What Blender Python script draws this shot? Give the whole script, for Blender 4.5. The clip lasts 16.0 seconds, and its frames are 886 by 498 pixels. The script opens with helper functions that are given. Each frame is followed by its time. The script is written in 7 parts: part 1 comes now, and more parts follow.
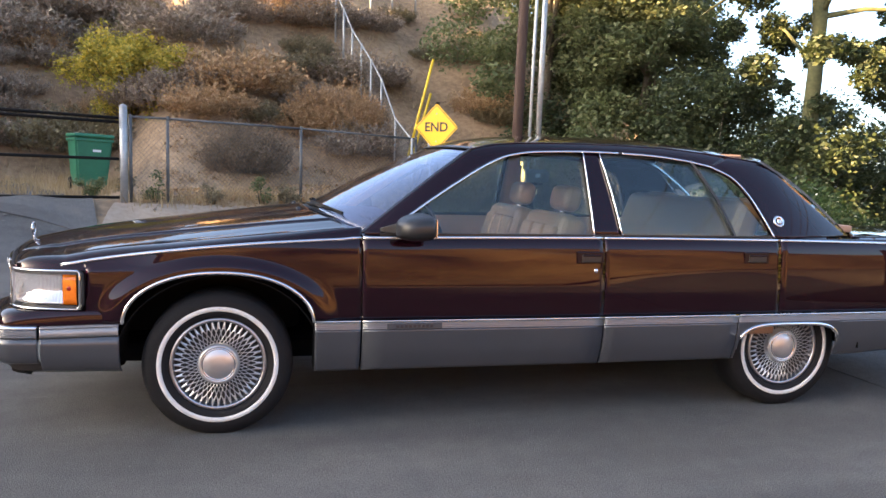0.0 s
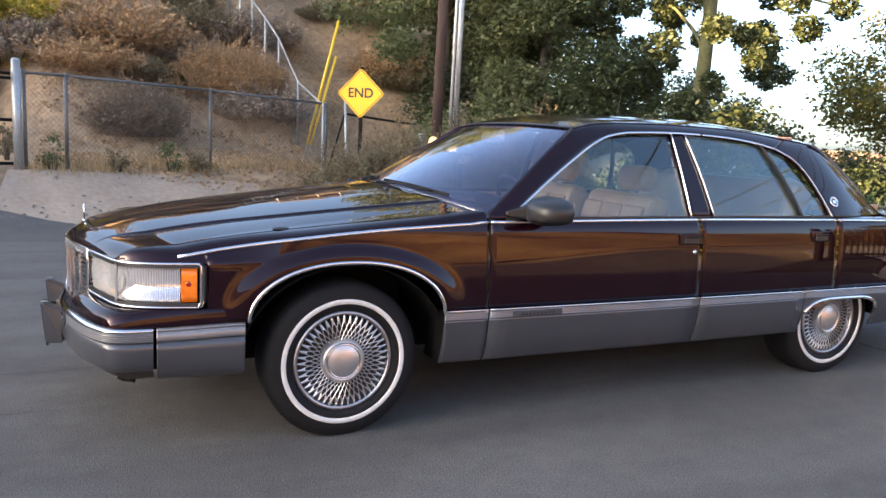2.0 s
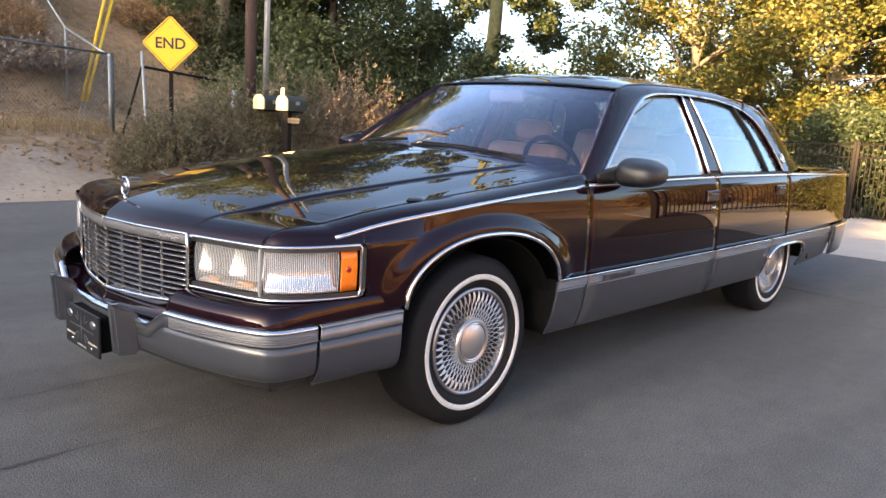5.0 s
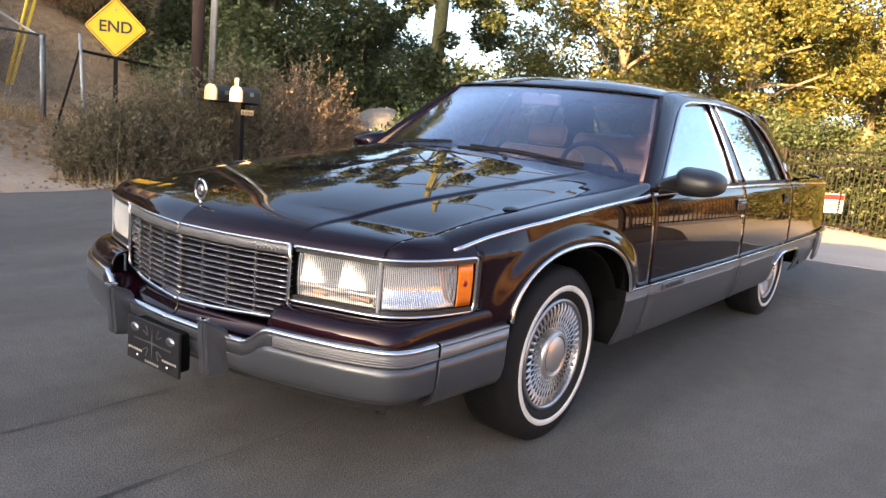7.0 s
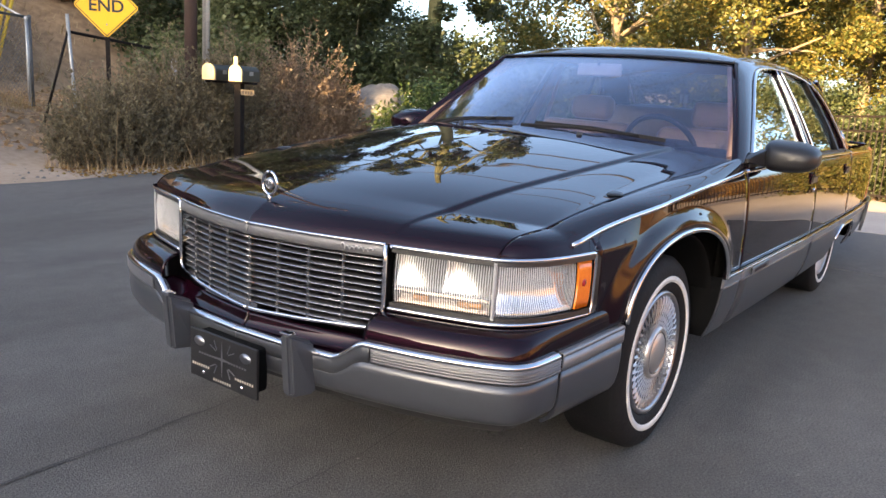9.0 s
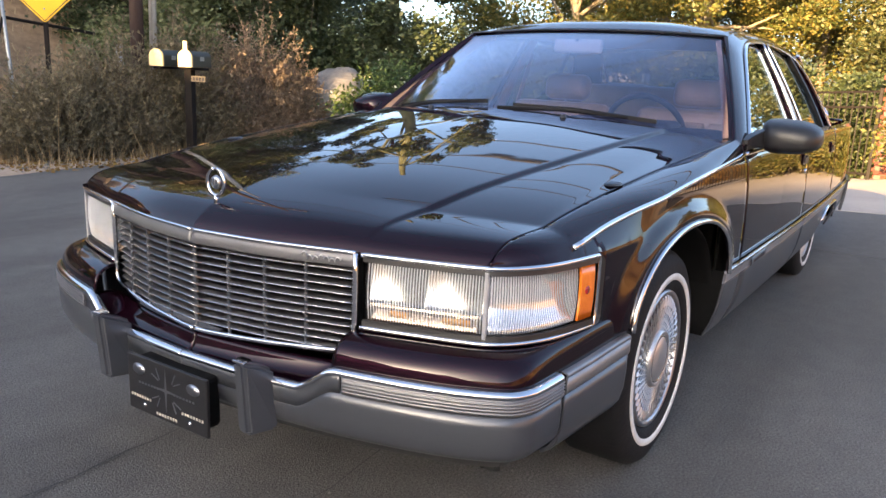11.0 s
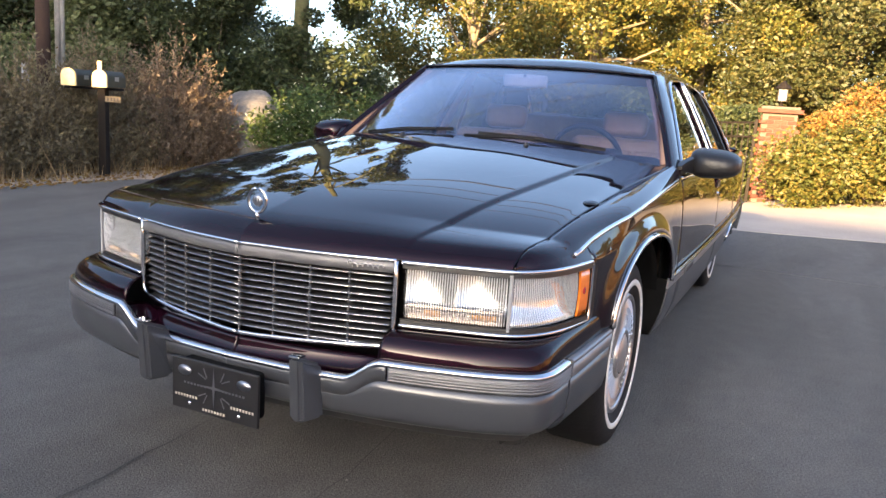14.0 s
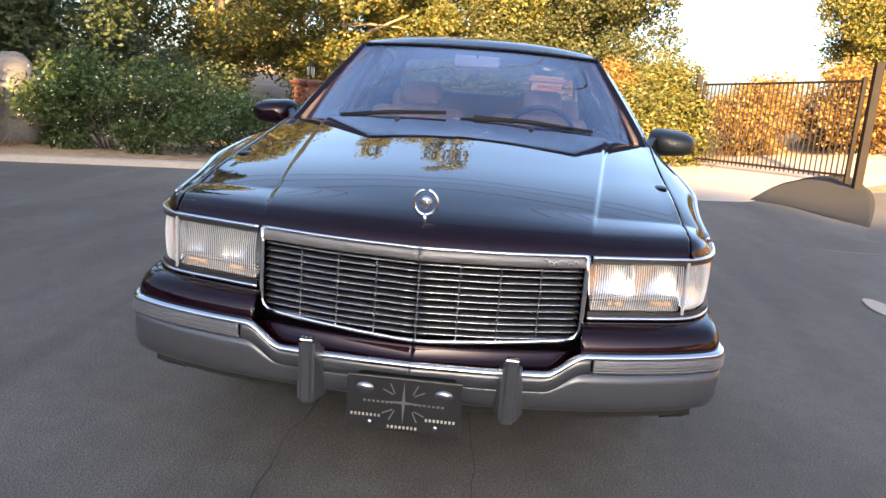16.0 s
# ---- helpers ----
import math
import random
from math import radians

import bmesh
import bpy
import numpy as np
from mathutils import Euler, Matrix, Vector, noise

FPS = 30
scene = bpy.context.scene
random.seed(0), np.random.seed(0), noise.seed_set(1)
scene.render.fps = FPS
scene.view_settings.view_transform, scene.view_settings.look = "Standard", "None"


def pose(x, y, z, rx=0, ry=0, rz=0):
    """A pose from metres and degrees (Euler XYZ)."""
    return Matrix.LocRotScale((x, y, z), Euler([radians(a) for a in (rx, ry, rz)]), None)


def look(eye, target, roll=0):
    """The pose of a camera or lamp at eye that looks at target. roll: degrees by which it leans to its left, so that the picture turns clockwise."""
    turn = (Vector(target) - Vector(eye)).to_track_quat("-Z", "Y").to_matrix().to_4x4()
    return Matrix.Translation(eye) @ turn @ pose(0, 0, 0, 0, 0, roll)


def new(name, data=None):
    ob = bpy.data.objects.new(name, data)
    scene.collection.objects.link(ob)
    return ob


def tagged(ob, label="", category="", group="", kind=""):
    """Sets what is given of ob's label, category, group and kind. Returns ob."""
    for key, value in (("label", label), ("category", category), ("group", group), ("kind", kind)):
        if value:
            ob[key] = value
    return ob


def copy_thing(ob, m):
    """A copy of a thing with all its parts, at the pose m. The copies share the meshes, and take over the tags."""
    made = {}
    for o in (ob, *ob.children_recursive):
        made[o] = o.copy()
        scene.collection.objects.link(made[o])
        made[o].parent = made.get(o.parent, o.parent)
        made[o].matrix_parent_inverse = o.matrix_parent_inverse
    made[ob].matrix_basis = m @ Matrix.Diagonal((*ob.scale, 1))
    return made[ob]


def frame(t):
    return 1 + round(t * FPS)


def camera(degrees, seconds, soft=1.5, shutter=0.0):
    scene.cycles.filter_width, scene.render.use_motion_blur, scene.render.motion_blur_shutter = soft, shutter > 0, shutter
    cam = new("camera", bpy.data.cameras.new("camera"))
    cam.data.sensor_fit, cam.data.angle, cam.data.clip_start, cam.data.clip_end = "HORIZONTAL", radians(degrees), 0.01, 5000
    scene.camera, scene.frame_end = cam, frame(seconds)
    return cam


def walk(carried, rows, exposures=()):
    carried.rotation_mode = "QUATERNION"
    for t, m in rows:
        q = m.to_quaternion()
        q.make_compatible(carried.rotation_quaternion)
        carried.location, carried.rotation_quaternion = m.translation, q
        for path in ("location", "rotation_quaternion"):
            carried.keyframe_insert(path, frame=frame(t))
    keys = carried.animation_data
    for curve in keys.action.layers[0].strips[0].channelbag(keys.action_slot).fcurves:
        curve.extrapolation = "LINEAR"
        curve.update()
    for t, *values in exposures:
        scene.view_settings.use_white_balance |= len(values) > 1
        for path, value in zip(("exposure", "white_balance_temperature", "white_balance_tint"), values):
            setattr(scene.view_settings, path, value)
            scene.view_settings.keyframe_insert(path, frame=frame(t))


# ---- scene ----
cam = camera(60.0, 16.0)
PATH = [
    (0, (0.194, -4.546, 1.295), (0.66, -2.612, 1.082), 1.7),
    (0.5, (-0.07, -4.376, 1.298), (0.451, -2.461, 1.052), 1.4),
    (1, (-0.435, -4.253, 1.297), (0.138, -2.346, 1.106), 1.7),
    (1.5, (-0.737, -4.151, 1.319), (-0.015, -2.306, 1.045), 2.8),
    (2, (-1.004, -3.95, 1.324), (-0.154, -2.163, 1.033), 2.7),
    (2.5, (-1.307, -3.792, 1.317), (-0.308, -2.08, 1.047), 2.4),
    (3, (-1.562, -3.613, 1.307), (-0.419, -2.009, 0.959), 3.7),
    (3.5, (-1.722, -3.39, 1.313), (-0.532, -1.822, 0.955), 4.1),
    (3.7, (-1.766, -3.319, 1.294), (-0.522, -1.792, 0.942), 4.6),
    (5.8, (-2.438, -2.59, 1.237), (-0.961, -1.293, 0.869), 4.2),
    (6, (-2.47, -2.56, 1.235), (-0.978, -1.281, 0.868), 4.9),
    (6.5, (-2.514, -2.406, 1.231), (-0.998, -1.156, 0.857), 3.9),
    (7, (-2.548, -2.223, 1.233), (-0.979, -1.035, 0.877), 5.0),
    (7.5, (-2.644, -2.031, 1.218), (-1.025, -0.915, 0.854), 3.4),
    (8, (-2.67, -1.885, 1.211), (-1.025, -0.806, 0.85), 4.0),
    (8.5, (-2.597, -1.801, 1.203), (-0.976, -0.701, 0.799), 2.9),
    (9, (-2.519, -1.753, 1.212), (-0.935, -0.606, 0.795), 3.5),
    (9.5, (-2.451, -1.667, 1.205), (-0.831, -0.569, 0.793), 3.7),
    (10, (-2.344, -1.533, 1.194), (-0.712, -0.464, 0.754), 2.6),
    (12.5, (-2.276, -1.541, 1.204), (-0.645, -0.484, 0.732), 2.8),
    (13, (-2.291, -1.533, 1.207), (-0.658, -0.479, 0.734), 3.5),
    (13.5, (-2.485, -1.471, 1.212), (-0.793, -0.479, 0.818), 4.3),
    (14, (-2.727, -1.395, 1.209), (-0.946, -0.567, 0.829), 3.7),
    (14.5, (-2.81, -1.213, 1.216), (-0.989, -0.474, 0.847), 4.1),
    (15, (-2.909, -0.944, 1.238), (-1.035, -0.374, 0.834), 5.9),
    (15.5, (-3.059, -0.582, 1.227), (-1.14, -0.245, 0.775), 5.6),
    (16, (-3.045, -0.211, 1.22), (-1.096, -0.064, 0.795), 4.4),
]
walk(cam, [(t, look(eye, target, roll)) for t, eye, target, roll in PATH], exposures=[(0.0, 3.50, 6950, 9), (3.7, 3.48, 7100, 9), (6.5, 3.37, 7450, 9), (9.0, 3.27, 7100, 9), (16.0, 3.28, 6950, 9)])

# ---- world, sun ----
SUN_ELEV, SUN_AZ = 14.0, 178.0
world = bpy.data.worlds.new("world")
scene.world = world
world.use_nodes = True
wn = world.node_tree.nodes
sky = wn.new("ShaderNodeTexSky")
sky.sky_type = 'NISHITA'
sky.sun_disc = False
sky.sun_elevation = radians(SUN_ELEV)
sky.sun_rotation = radians(90 - SUN_AZ)
sky.air_density, sky.dust_density, sky.ozone_density = 0.58, 2.5, 1.0
wn["Background"].inputs[1].default_value = 0.09
world.node_tree.links.new(sky.outputs[0], wn["Background"].inputs[0])
sun = new("sun", bpy.data.lights.new("sun", 'SUN'))
sun.data.energy, sun.data.angle, sun.data.color = 4.8, radians(0.6), (1.0, 0.66, 0.34)
sun_dir = Vector((math.cos(radians(SUN_AZ)) * math.cos(radians(SUN_ELEV)), math.sin(radians(SUN_AZ)) * math.cos(radians(SUN_ELEV)), math.sin(radians(SUN_ELEV))))
sun.matrix_world = Matrix.Translation((-30, 0, 20)) @ sun_dir.to_track_quat('Z', 'Y').to_matrix().to_4x4()


# ---- materials ----
def mat(name, base, rough=0.5, metal=0.0, vary=None, scale=8.0, fine=60.0, bump=0.0, bump_scale=80.0, coat=0.0, spec=0.5, rnd=0.0, sheen=0.0):
    """A surface with two scales of colour variation, a fine relief and, for repeats, a change from piece to piece."""
    m = bpy.data.materials.new(name)
    m.use_nodes = True
    nt = m.node_tree
    n, l = nt.nodes, nt.links
    p = n["Principled BSDF"]
    p.inputs["Roughness"].default_value = rough
    p.inputs["Metallic"].default_value = metal
    p.inputs["Coat Weight"].default_value = coat
    p.inputs["Coat Roughness"].default_value = 0.015
    p.inputs["Coat IOR"].default_value = 1.37
    p.inputs["Specular IOR Level"].default_value = spec
    co = n.new("ShaderNodeTexCoord")
    b = tuple(base) + (1,)
    if vary is None:
        vary = tuple(c * 0.8 for c in base)
    big = n.new("ShaderNodeTexNoise")
    big.inputs["Scale"].default_value, big.inputs["Detail"].default_value = scale, 5
    small = n.new("ShaderNodeTexNoise")
    small.inputs["Scale"].default_value, small.inputs["Detail"].default_value = fine, 4
    l.new(co.outputs["Object"], big.inputs[0])
    l.new(co.outputs["Object"], small.inputs[0])
    add = n.new("ShaderNodeMath")
    add.operation = 'MULTIPLY_ADD'
    add.inputs[1].default_value, add.inputs[2].default_value = 0.5, 0.0
    l.new(small.outputs[0], add.inputs[0])
    add2 = n.new("ShaderNodeMath")
    add2.operation = 'MULTIPLY_ADD'
    add2.inputs[1].default_value = 0.5
    l.new(big.outputs[0], add2.inputs[0])
    l.new(add.outputs[0], add2.inputs[2])
    ramp = n.new("ShaderNodeValToRGB")
    ramp.color_ramp.elements[0].position, ramp.color_ramp.elements[1].position = 0.36, 0.64
    ramp.color_ramp.elements[0].color, ramp.color_ramp.elements[1].color = tuple(vary) + (1,), b
    l.new(add2.outputs[0], ramp.inputs[0])
    col = ramp.outputs[0]
    if rnd:
        info = n.new("ShaderNodeObjectInfo")
        hsv = n.new("ShaderNodeHueSaturation")
        mr = n.new("ShaderNodeMapRange")
        mr.inputs[3].default_value, mr.inputs[4].default_value = 1 - rnd, 1 + rnd
        l.new(info.outputs["Random"], mr.inputs[0])
        l.new(mr.outputs[0], hsv.inputs["Value"])
        l.new(col, hsv.inputs["Color"])
        col = hsv.outputs[0]
    l.new(col, p.inputs["Base Color"])
    if bump:
        nz = n.new("ShaderNodeTexNoise")
        nz.inputs["Scale"].default_value, nz.inputs["Detail"].default_value = bump_scale, 3
        l.new(co.outputs["Object"], nz.inputs[0])
        bp = n.new("ShaderNodeBump")
        bp.inputs["Strength"].default_value, bp.inputs["Distance"].default_value = bump, 0.01
        l.new(nz.outputs[0], bp.inputs["Height"])
        l.new(bp.outputs[0], p.inputs["Normal"])
    return m


def leaf_mat(name, a, b, c, trans=0.35):
    """Leaves: colour changes from leaf to leaf, and light comes through."""
    m = bpy.data.materials.new(name)
    m.use_nodes = True
    n, l = m.node_tree.nodes, m.node_tree.links
    p, out = n["Principled BSDF"], n["Material Output"]
    p.inputs["Roughness"].default_value = 0.55
    g = n.new("ShaderNodeNewGeometry")
    ramp = n.new("ShaderNodeValToRGB")
    e = ramp.color_ramp.elements
    e[0].color, e[1].color = a + (1,), c + (1,)
    mid = e.new(0.55)
    mid.color = b + (1,)
    l.new(g.outputs["Random Per Island"], ramp.inputs[0])
    l.new(ramp.outputs[0], p.inputs["Base Color"])
    t = n.new("ShaderNodeBsdfTranslucent")
    l.new(ramp.outputs[0], t.inputs[0])
    mix = n.new("ShaderNodeMixShader")
    mix.inputs[0].default_value = trans
    l.new(p.outputs[0], mix.inputs[1])
    l.new(t.outputs[0], mix.inputs[2])
    l.new(mix.outputs[0], out.inputs[0])
    return m


def glass_mat(name, tint, gloss=(1, 1, 1), face=0.04, haze=0.0):
    """A clear pane: what is behind it, tinted, under a reflection that grows with the slant."""
    m = bpy.data.materials.new(name)
    m.use_nodes = True
    n, l = m.node_tree.nodes, m.node_tree.links
    out = n["Material Output"]
    tr, gl, lw, mix = n.new("ShaderNodeBsdfTransparent"), n.new("ShaderNodeBsdfGlossy"), n.new("ShaderNodeLayerWeight"), n.new("ShaderNodeMixShader")
    tr.inputs[0].default_value = tuple(tint) + (1,)
    gl.inputs[0].default_value = tuple(gloss) + (1,)
    gl.inputs["Roughness"].default_value = haze
    lw.inputs[0].default_value = 0.5
    pw, ma = n.new("ShaderNodeMath"), n.new("ShaderNodeMath")
    pw.operation, ma.operation = 'POWER', 'MULTIPLY_ADD'
    pw.inputs[1].default_value = 3.2
    ma.inputs[1].default_value, ma.inputs[2].default_value = 1 - face, face
    l.new(lw.outputs["Facing"], pw.inputs[0])
    l.new(pw.outputs[0], ma.inputs[0])
    l.new(ma.outputs[0], mix.inputs[0])
    l.new(tr.outputs[0], mix.inputs[1])
    l.new(gl.outputs[0], mix.inputs[2])
    l.new(mix.outputs[0], out.inputs[0])
    return m


M = {}
def asphalt_mat():
    """Worn asphalt: broad stains, mid-sized mottling and pale stone specks."""
    m = mat("asphalt", (0.116, 0.111, 0.105), 0.85, vary=(0.087, 0.084, 0.081), scale=0.45, fine=9.0, bump=0.7, bump_scale=170)
    n, l = m.node_tree.nodes, m.node_tree.links
    p = n["Principled BSDF"]
    src = p.inputs["Base Color"].links[0].from_socket
    co = n.new("ShaderNodeTexCoord")
    sp = n.new("ShaderNodeTexNoise")
    sp.inputs["Scale"].default_value, sp.inputs["Detail"].default_value, sp.inputs["Roughness"].default_value = 120, 5, 0.8
    l.new(co.outputs["Object"], sp.inputs[0])
    mr = n.new("ShaderNodeMapRange")
    mr.inputs[1].default_value, mr.inputs[2].default_value, mr.inputs[3].default_value, mr.inputs[4].default_value = 0.38, 0.64, 0.48, 1.58
    l.new(sp.outputs[0], mr.inputs[0])
    mul = n.new("ShaderNodeMixRGB")
    mul.blend_type = 'MULTIPLY'
    mul.inputs[0].default_value = 1.0
    l.new(src, mul.inputs[1])
    l.new(mr.outputs[0], mul.inputs[2])
    # long faint tyre-worn streaks and darker oil patches
    mp, st = n.new("ShaderNodeMapping"), n.new("ShaderNodeTexNoise")
    mp.inputs["Scale"].default_value = (0.35, 1.3, 1.0)
    st.inputs["Scale"].default_value, st.inputs["Detail"].default_value, st.inputs["Distortion"].default_value = 1.1, 6, 0.6
    l.new(co.outputs["Object"], mp.inputs[0])
    l.new(mp.outputs[0], st.inputs[0])
    mr2 = n.new("ShaderNodeMapRange")
    mr2.inputs[1].default_value, mr2.inputs[2].default_value, mr2.inputs[3].default_value, mr2.inputs[4].default_value = 0.40, 0.58, 0.80, 1.08
    l.new(st.outputs[0], mr2.inputs[0])
    mul2 = n.new("ShaderNodeMixRGB")
    mul2.blend_type = 'MULTIPLY'
    mul2.inputs[0].default_value = 1.0
    l.new(mul.outputs[0], mul2.inputs[1])
    l.new(mr2.outputs[0], mul2.inputs[2])
    l.new(mul2.outputs[0], p.inputs["Base Color"])
    return m


def lens_mat(name, milk, relief, run):
    """Lamp glass with fine upright ribs: partly clear, partly milky."""
    m = bpy.data.materials.new(name)
    m.use_nodes = True
    n, l = m.node_tree.nodes, m.node_tree.links
    p, out = n["Principled BSDF"], n["Material Output"]
    p.inputs["Base Color"].default_value = (0.80, 0.81, 0.82, 1)
    p.inputs["Roughness"].default_value = 0.12
    co, dot, wave, bp = n.new("ShaderNodeTexCoord"), n.new("ShaderNodeVectorMath"), n.new("ShaderNodeMath"), n.new("ShaderNodeBump")
    dot.operation, wave.operation = 'DOT_PRODUCT', 'SINE'
    dot.inputs[1].default_value = (run[0] * 950, run[1] * 950, 0)
    ab = n.new("ShaderNodeVectorMath")
    ab.operation = 'ABSOLUTE'
    l.new(co.outputs["Object"], ab.inputs[0])
    l.new(ab.outputs[0], dot.inputs[0])
    l.new(dot.outputs["Value"], wave.inputs[0])
    l.new(wave.outputs[0], bp.inputs["Height"])
    bp.inputs["Strength"].default_value, bp.inputs["Distance"].default_value = relief, 0.002
    l.new(bp.outputs[0], p.inputs["Normal"])
    tr, mix = n.new("ShaderNodeBsdfTransparent"), n.new("ShaderNodeMixShader")
    mix.inputs[0].default_value = milk
    l.new(tr.outputs[0], mix.inputs[1])
    l.new(p.outputs[0], mix.inputs[2])
    l.new(mix.outputs[0], out.inputs[0])
    return m


M["asphalt"] = asphalt_mat()
M["patch"] = mat("asphalt_patch", (0.052, 0.050, 0.049), 0.85, vary=(0.035, 0.035, 0.037), scale=2, fine=90, bump=0.5, bump_scale=150)
# near-black asphalt colour that holds the hump's shade
M["hump_shade"] = mat("hump_shade", (0.015, 0.0145, 0.015), 0.9, vary=(0.010, 0.010, 0.011), scale=2, fine=60, bump=0.6, bump_scale=120)
M["concrete"] = mat("concrete", (0.42, 0.37, 0.33), 0.85, vary=(0.33, 0.29, 0.26), scale=1.2, fine=40, bump=0.25, bump_scale=90)
M["earth"] = mat("dry_earth", (0.40, 0.275, 0.165), 0.95, vary=(0.19, 0.125, 0.075), scale=0.6, fine=7, bump=0.6, bump_scale=24)
M["dry_bank"] = mat("dry_grass_bank", (0.50, 0.30, 0.12), 0.95, vary=(0.20, 0.10, 0.04), scale=0.5, fine=5, bump=0.6, bump_scale=20)
M["dirt"] = mat("trodden_dirt", (0.40, 0.315, 0.24), 0.95, vary=(0.29, 0.215, 0.155), scale=1.2, fine=14, bump=0.5, bump_scale=40)
M["paint"] = mat("black_cherry_paint", (0.0138, 0.0030, 0.0078), 0.40, 0.65, vary=(0.0115, 0.0025, 0.0064), scale=2, fine=900, coat=1.0, spec=0.03)
M["paint"].node_tree.nodes["Principled BSDF"].inputs["Specular Tint"].default_value = (0.16, 0.03, 0.05, 1)
M["grey_paint"] = mat("grey_satin_paint", (0.082, 0.088, 0.101), 0.30, 0.45, vary=(0.070, 0.075, 0.087), scale=3, fine=500, coat=0.4)
M["chrome"] = mat("chrome", (0.78, 0.78, 0.80), 0.07, 1.0, vary=(0.70, 0.70, 0.72), scale=20, fine=200)
M["satin"] = mat("satin_metal", (0.44, 0.44, 0.46), 0.34, 1.0, vary=(0.42, 0.42, 0.44), scale=20, fine=300)
M["rubber"] = mat("tyre_rubber", (0.010, 0.010, 0.011), 0.7, vary=(0.007, 0.007, 0.008), scale=20, fine=100, bump=0.2, spec=0.25)
M["white_rubber"] = mat("whitewall_rubber", (0.72, 0.71, 0.68), 0.6, vary=(0.6, 0.58, 0.55), scale=14, fine=60)
M["black"] = mat("black_plastic", (0.016, 0.016, 0.018), 0.38, vary=(0.012, 0.012, 0.013), scale=20, fine=300, bump=0.1, bump_scale=300)
M["trim_grey"] = mat("grey_lamp_frame", (0.34, 0.34, 0.35), 0.4, vary=(0.28, 0.28, 0.29), scale=20)
M["chin_grey"] = mat("dark_grey_valance_plastic", (0.045, 0.043, 0.043), 0.55, vary=(0.03, 0.029, 0.029), scale=6, fine=60)
M["under"] = mat("underbody_dark", (0.006, 0.006, 0.006), 0.95, spec=0.1)
M["wire"] = mat("bright_wire", (0.58, 0.57, 0.57), 0.36, 0.75, vary=(0.48, 0.47, 0.47), scale=20, fine=300)
M["hub"] = mat("brushed_hub_metal", (0.60, 0.59, 0.59), 0.36, 0.85, vary=(0.52, 0.51, 0.51), scale=20, fine=300)
M["lens"] = lens_mat("headlamp_glass", 0.04, 0.0, (-0.33, 0.94))
M["corner_lens"] = lens_mat("corner_lamp_glass", 0.08, 0.0, (-0.89, 0.45))
M["lens_rib"] = lens_mat("lamp_glass_rib", 0.42, 0.0, (-0.33, 0.94))


def ribbed(m, pitch, strength, run):
    """Upright flutes pressed into a surface."""
    n, l = m.node_tree.nodes, m.node_tree.links
    p = n["Principled BSDF"]
    co, ab, dot, wave, bp = n.new("ShaderNodeTexCoord"), n.new("ShaderNodeVectorMath"), n.new("ShaderNodeVectorMath"), n.new("ShaderNodeMath"), n.new("ShaderNodeBump")
    ab.operation, dot.operation, wave.operation = 'ABSOLUTE', 'DOT_PRODUCT', 'SINE'
    dot.inputs[1].default_value = (run[0] * 6.283 / pitch, run[1] * 6.283 / pitch, 0)
    l.new(co.outputs["Object"], ab.inputs[0])
    l.new(ab.outputs[0], dot.inputs[0])
    l.new(dot.outputs["Value"], wave.inputs[0])
    l.new(wave.outputs[0], bp.inputs["Height"])
    bp.inputs["Strength"].default_value, bp.inputs["Distance"].default_value = strength, 0.0025
    l.new(bp.outputs[0], p.inputs["Normal"])
    return m


M["reflector"] = mat("lamp_reflector", (0.50, 0.51, 0.52), 0.20, 1.0, vary=(0.42, 0.43, 0.44), scale=22, fine=60)
M["corner_reflector"] = mat("corner_reflector", (0.70, 0.72, 0.76), 0.12, 1.0, vary=(0.62, 0.64, 0.68), scale=16, fine=60)
M["header"] = mat("brushed_grille_header", (0.17, 0.17, 0.178), 0.45, 0.4, vary=(0.145, 0.145, 0.15), scale=16, fine=400)
M["upright"] = mat("bright_grille_upright", (0.60, 0.60, 0.61), 0.22, 0.9, vary=(0.52, 0.52, 0.53), scale=20, fine=300)
M["slat"] = mat("grey_grille_slat", (0.048, 0.048, 0.052), 0.45, 0.3, vary=(0.04, 0.04, 0.043), scale=20, fine=300)
M["bumper_band"] = mat("brushed_bumper_band", (0.27, 0.27, 0.28), 0.40, 0.7, vary=(0.22, 0.22, 0.23), scale=14, fine=300)
M["lantern_pane"] = mat("seeded_lantern_glass", (0.20, 0.21, 0.22), 0.15, vary=(0.12, 0.13, 0.14), scale=12, fine=60)
M["turn_strip"] = mat("smoky_lamp_strip", (0.26, 0.22, 0.19), 0.25, 0.7, vary=(0.20, 0.15, 0.11), scale=60, fine=200)
M["amber_clear"] = ribbed(mat("amber_tinted_strip", (0.85, 0.36, 0.05), 0.18, 0.5, vary=(0.80, 0.55, 0.25), scale=14, fine=30), 0.0075, 0.7, (-0.33, 0.94))
M["amber"] = mat("amber_lens", (0.85, 0.22, 0.02), 0.12, vary=(0.75, 0.17, 0.01), scale=30, fine=90, coat=0.8)
M["red"] = mat("red_lens", (0.35, 0.012, 0.012), 0.12, coat=0.8)
M["windshield"] = glass_mat("windshield_glass", (0.74, 0.76, 0.88), (0.92, 0.94, 1.0), 0.050)
M["side_glass"] = glass_mat("side_glass", (0.76, 0.82, 0.82), (0.88, 0.97, 1.0), 0.045)
M["leather"] = mat("tan_leather", (0.44, 0.275, 0.145), 0.34, vary=(0.35, 0.21, 0.105), scale=6, fine=60, bump=0.25, bump_scale=90)
M["trim_tan"] = mat("tan_trim", (0.42, 0.25, 0.16), 0.6, scale=8)
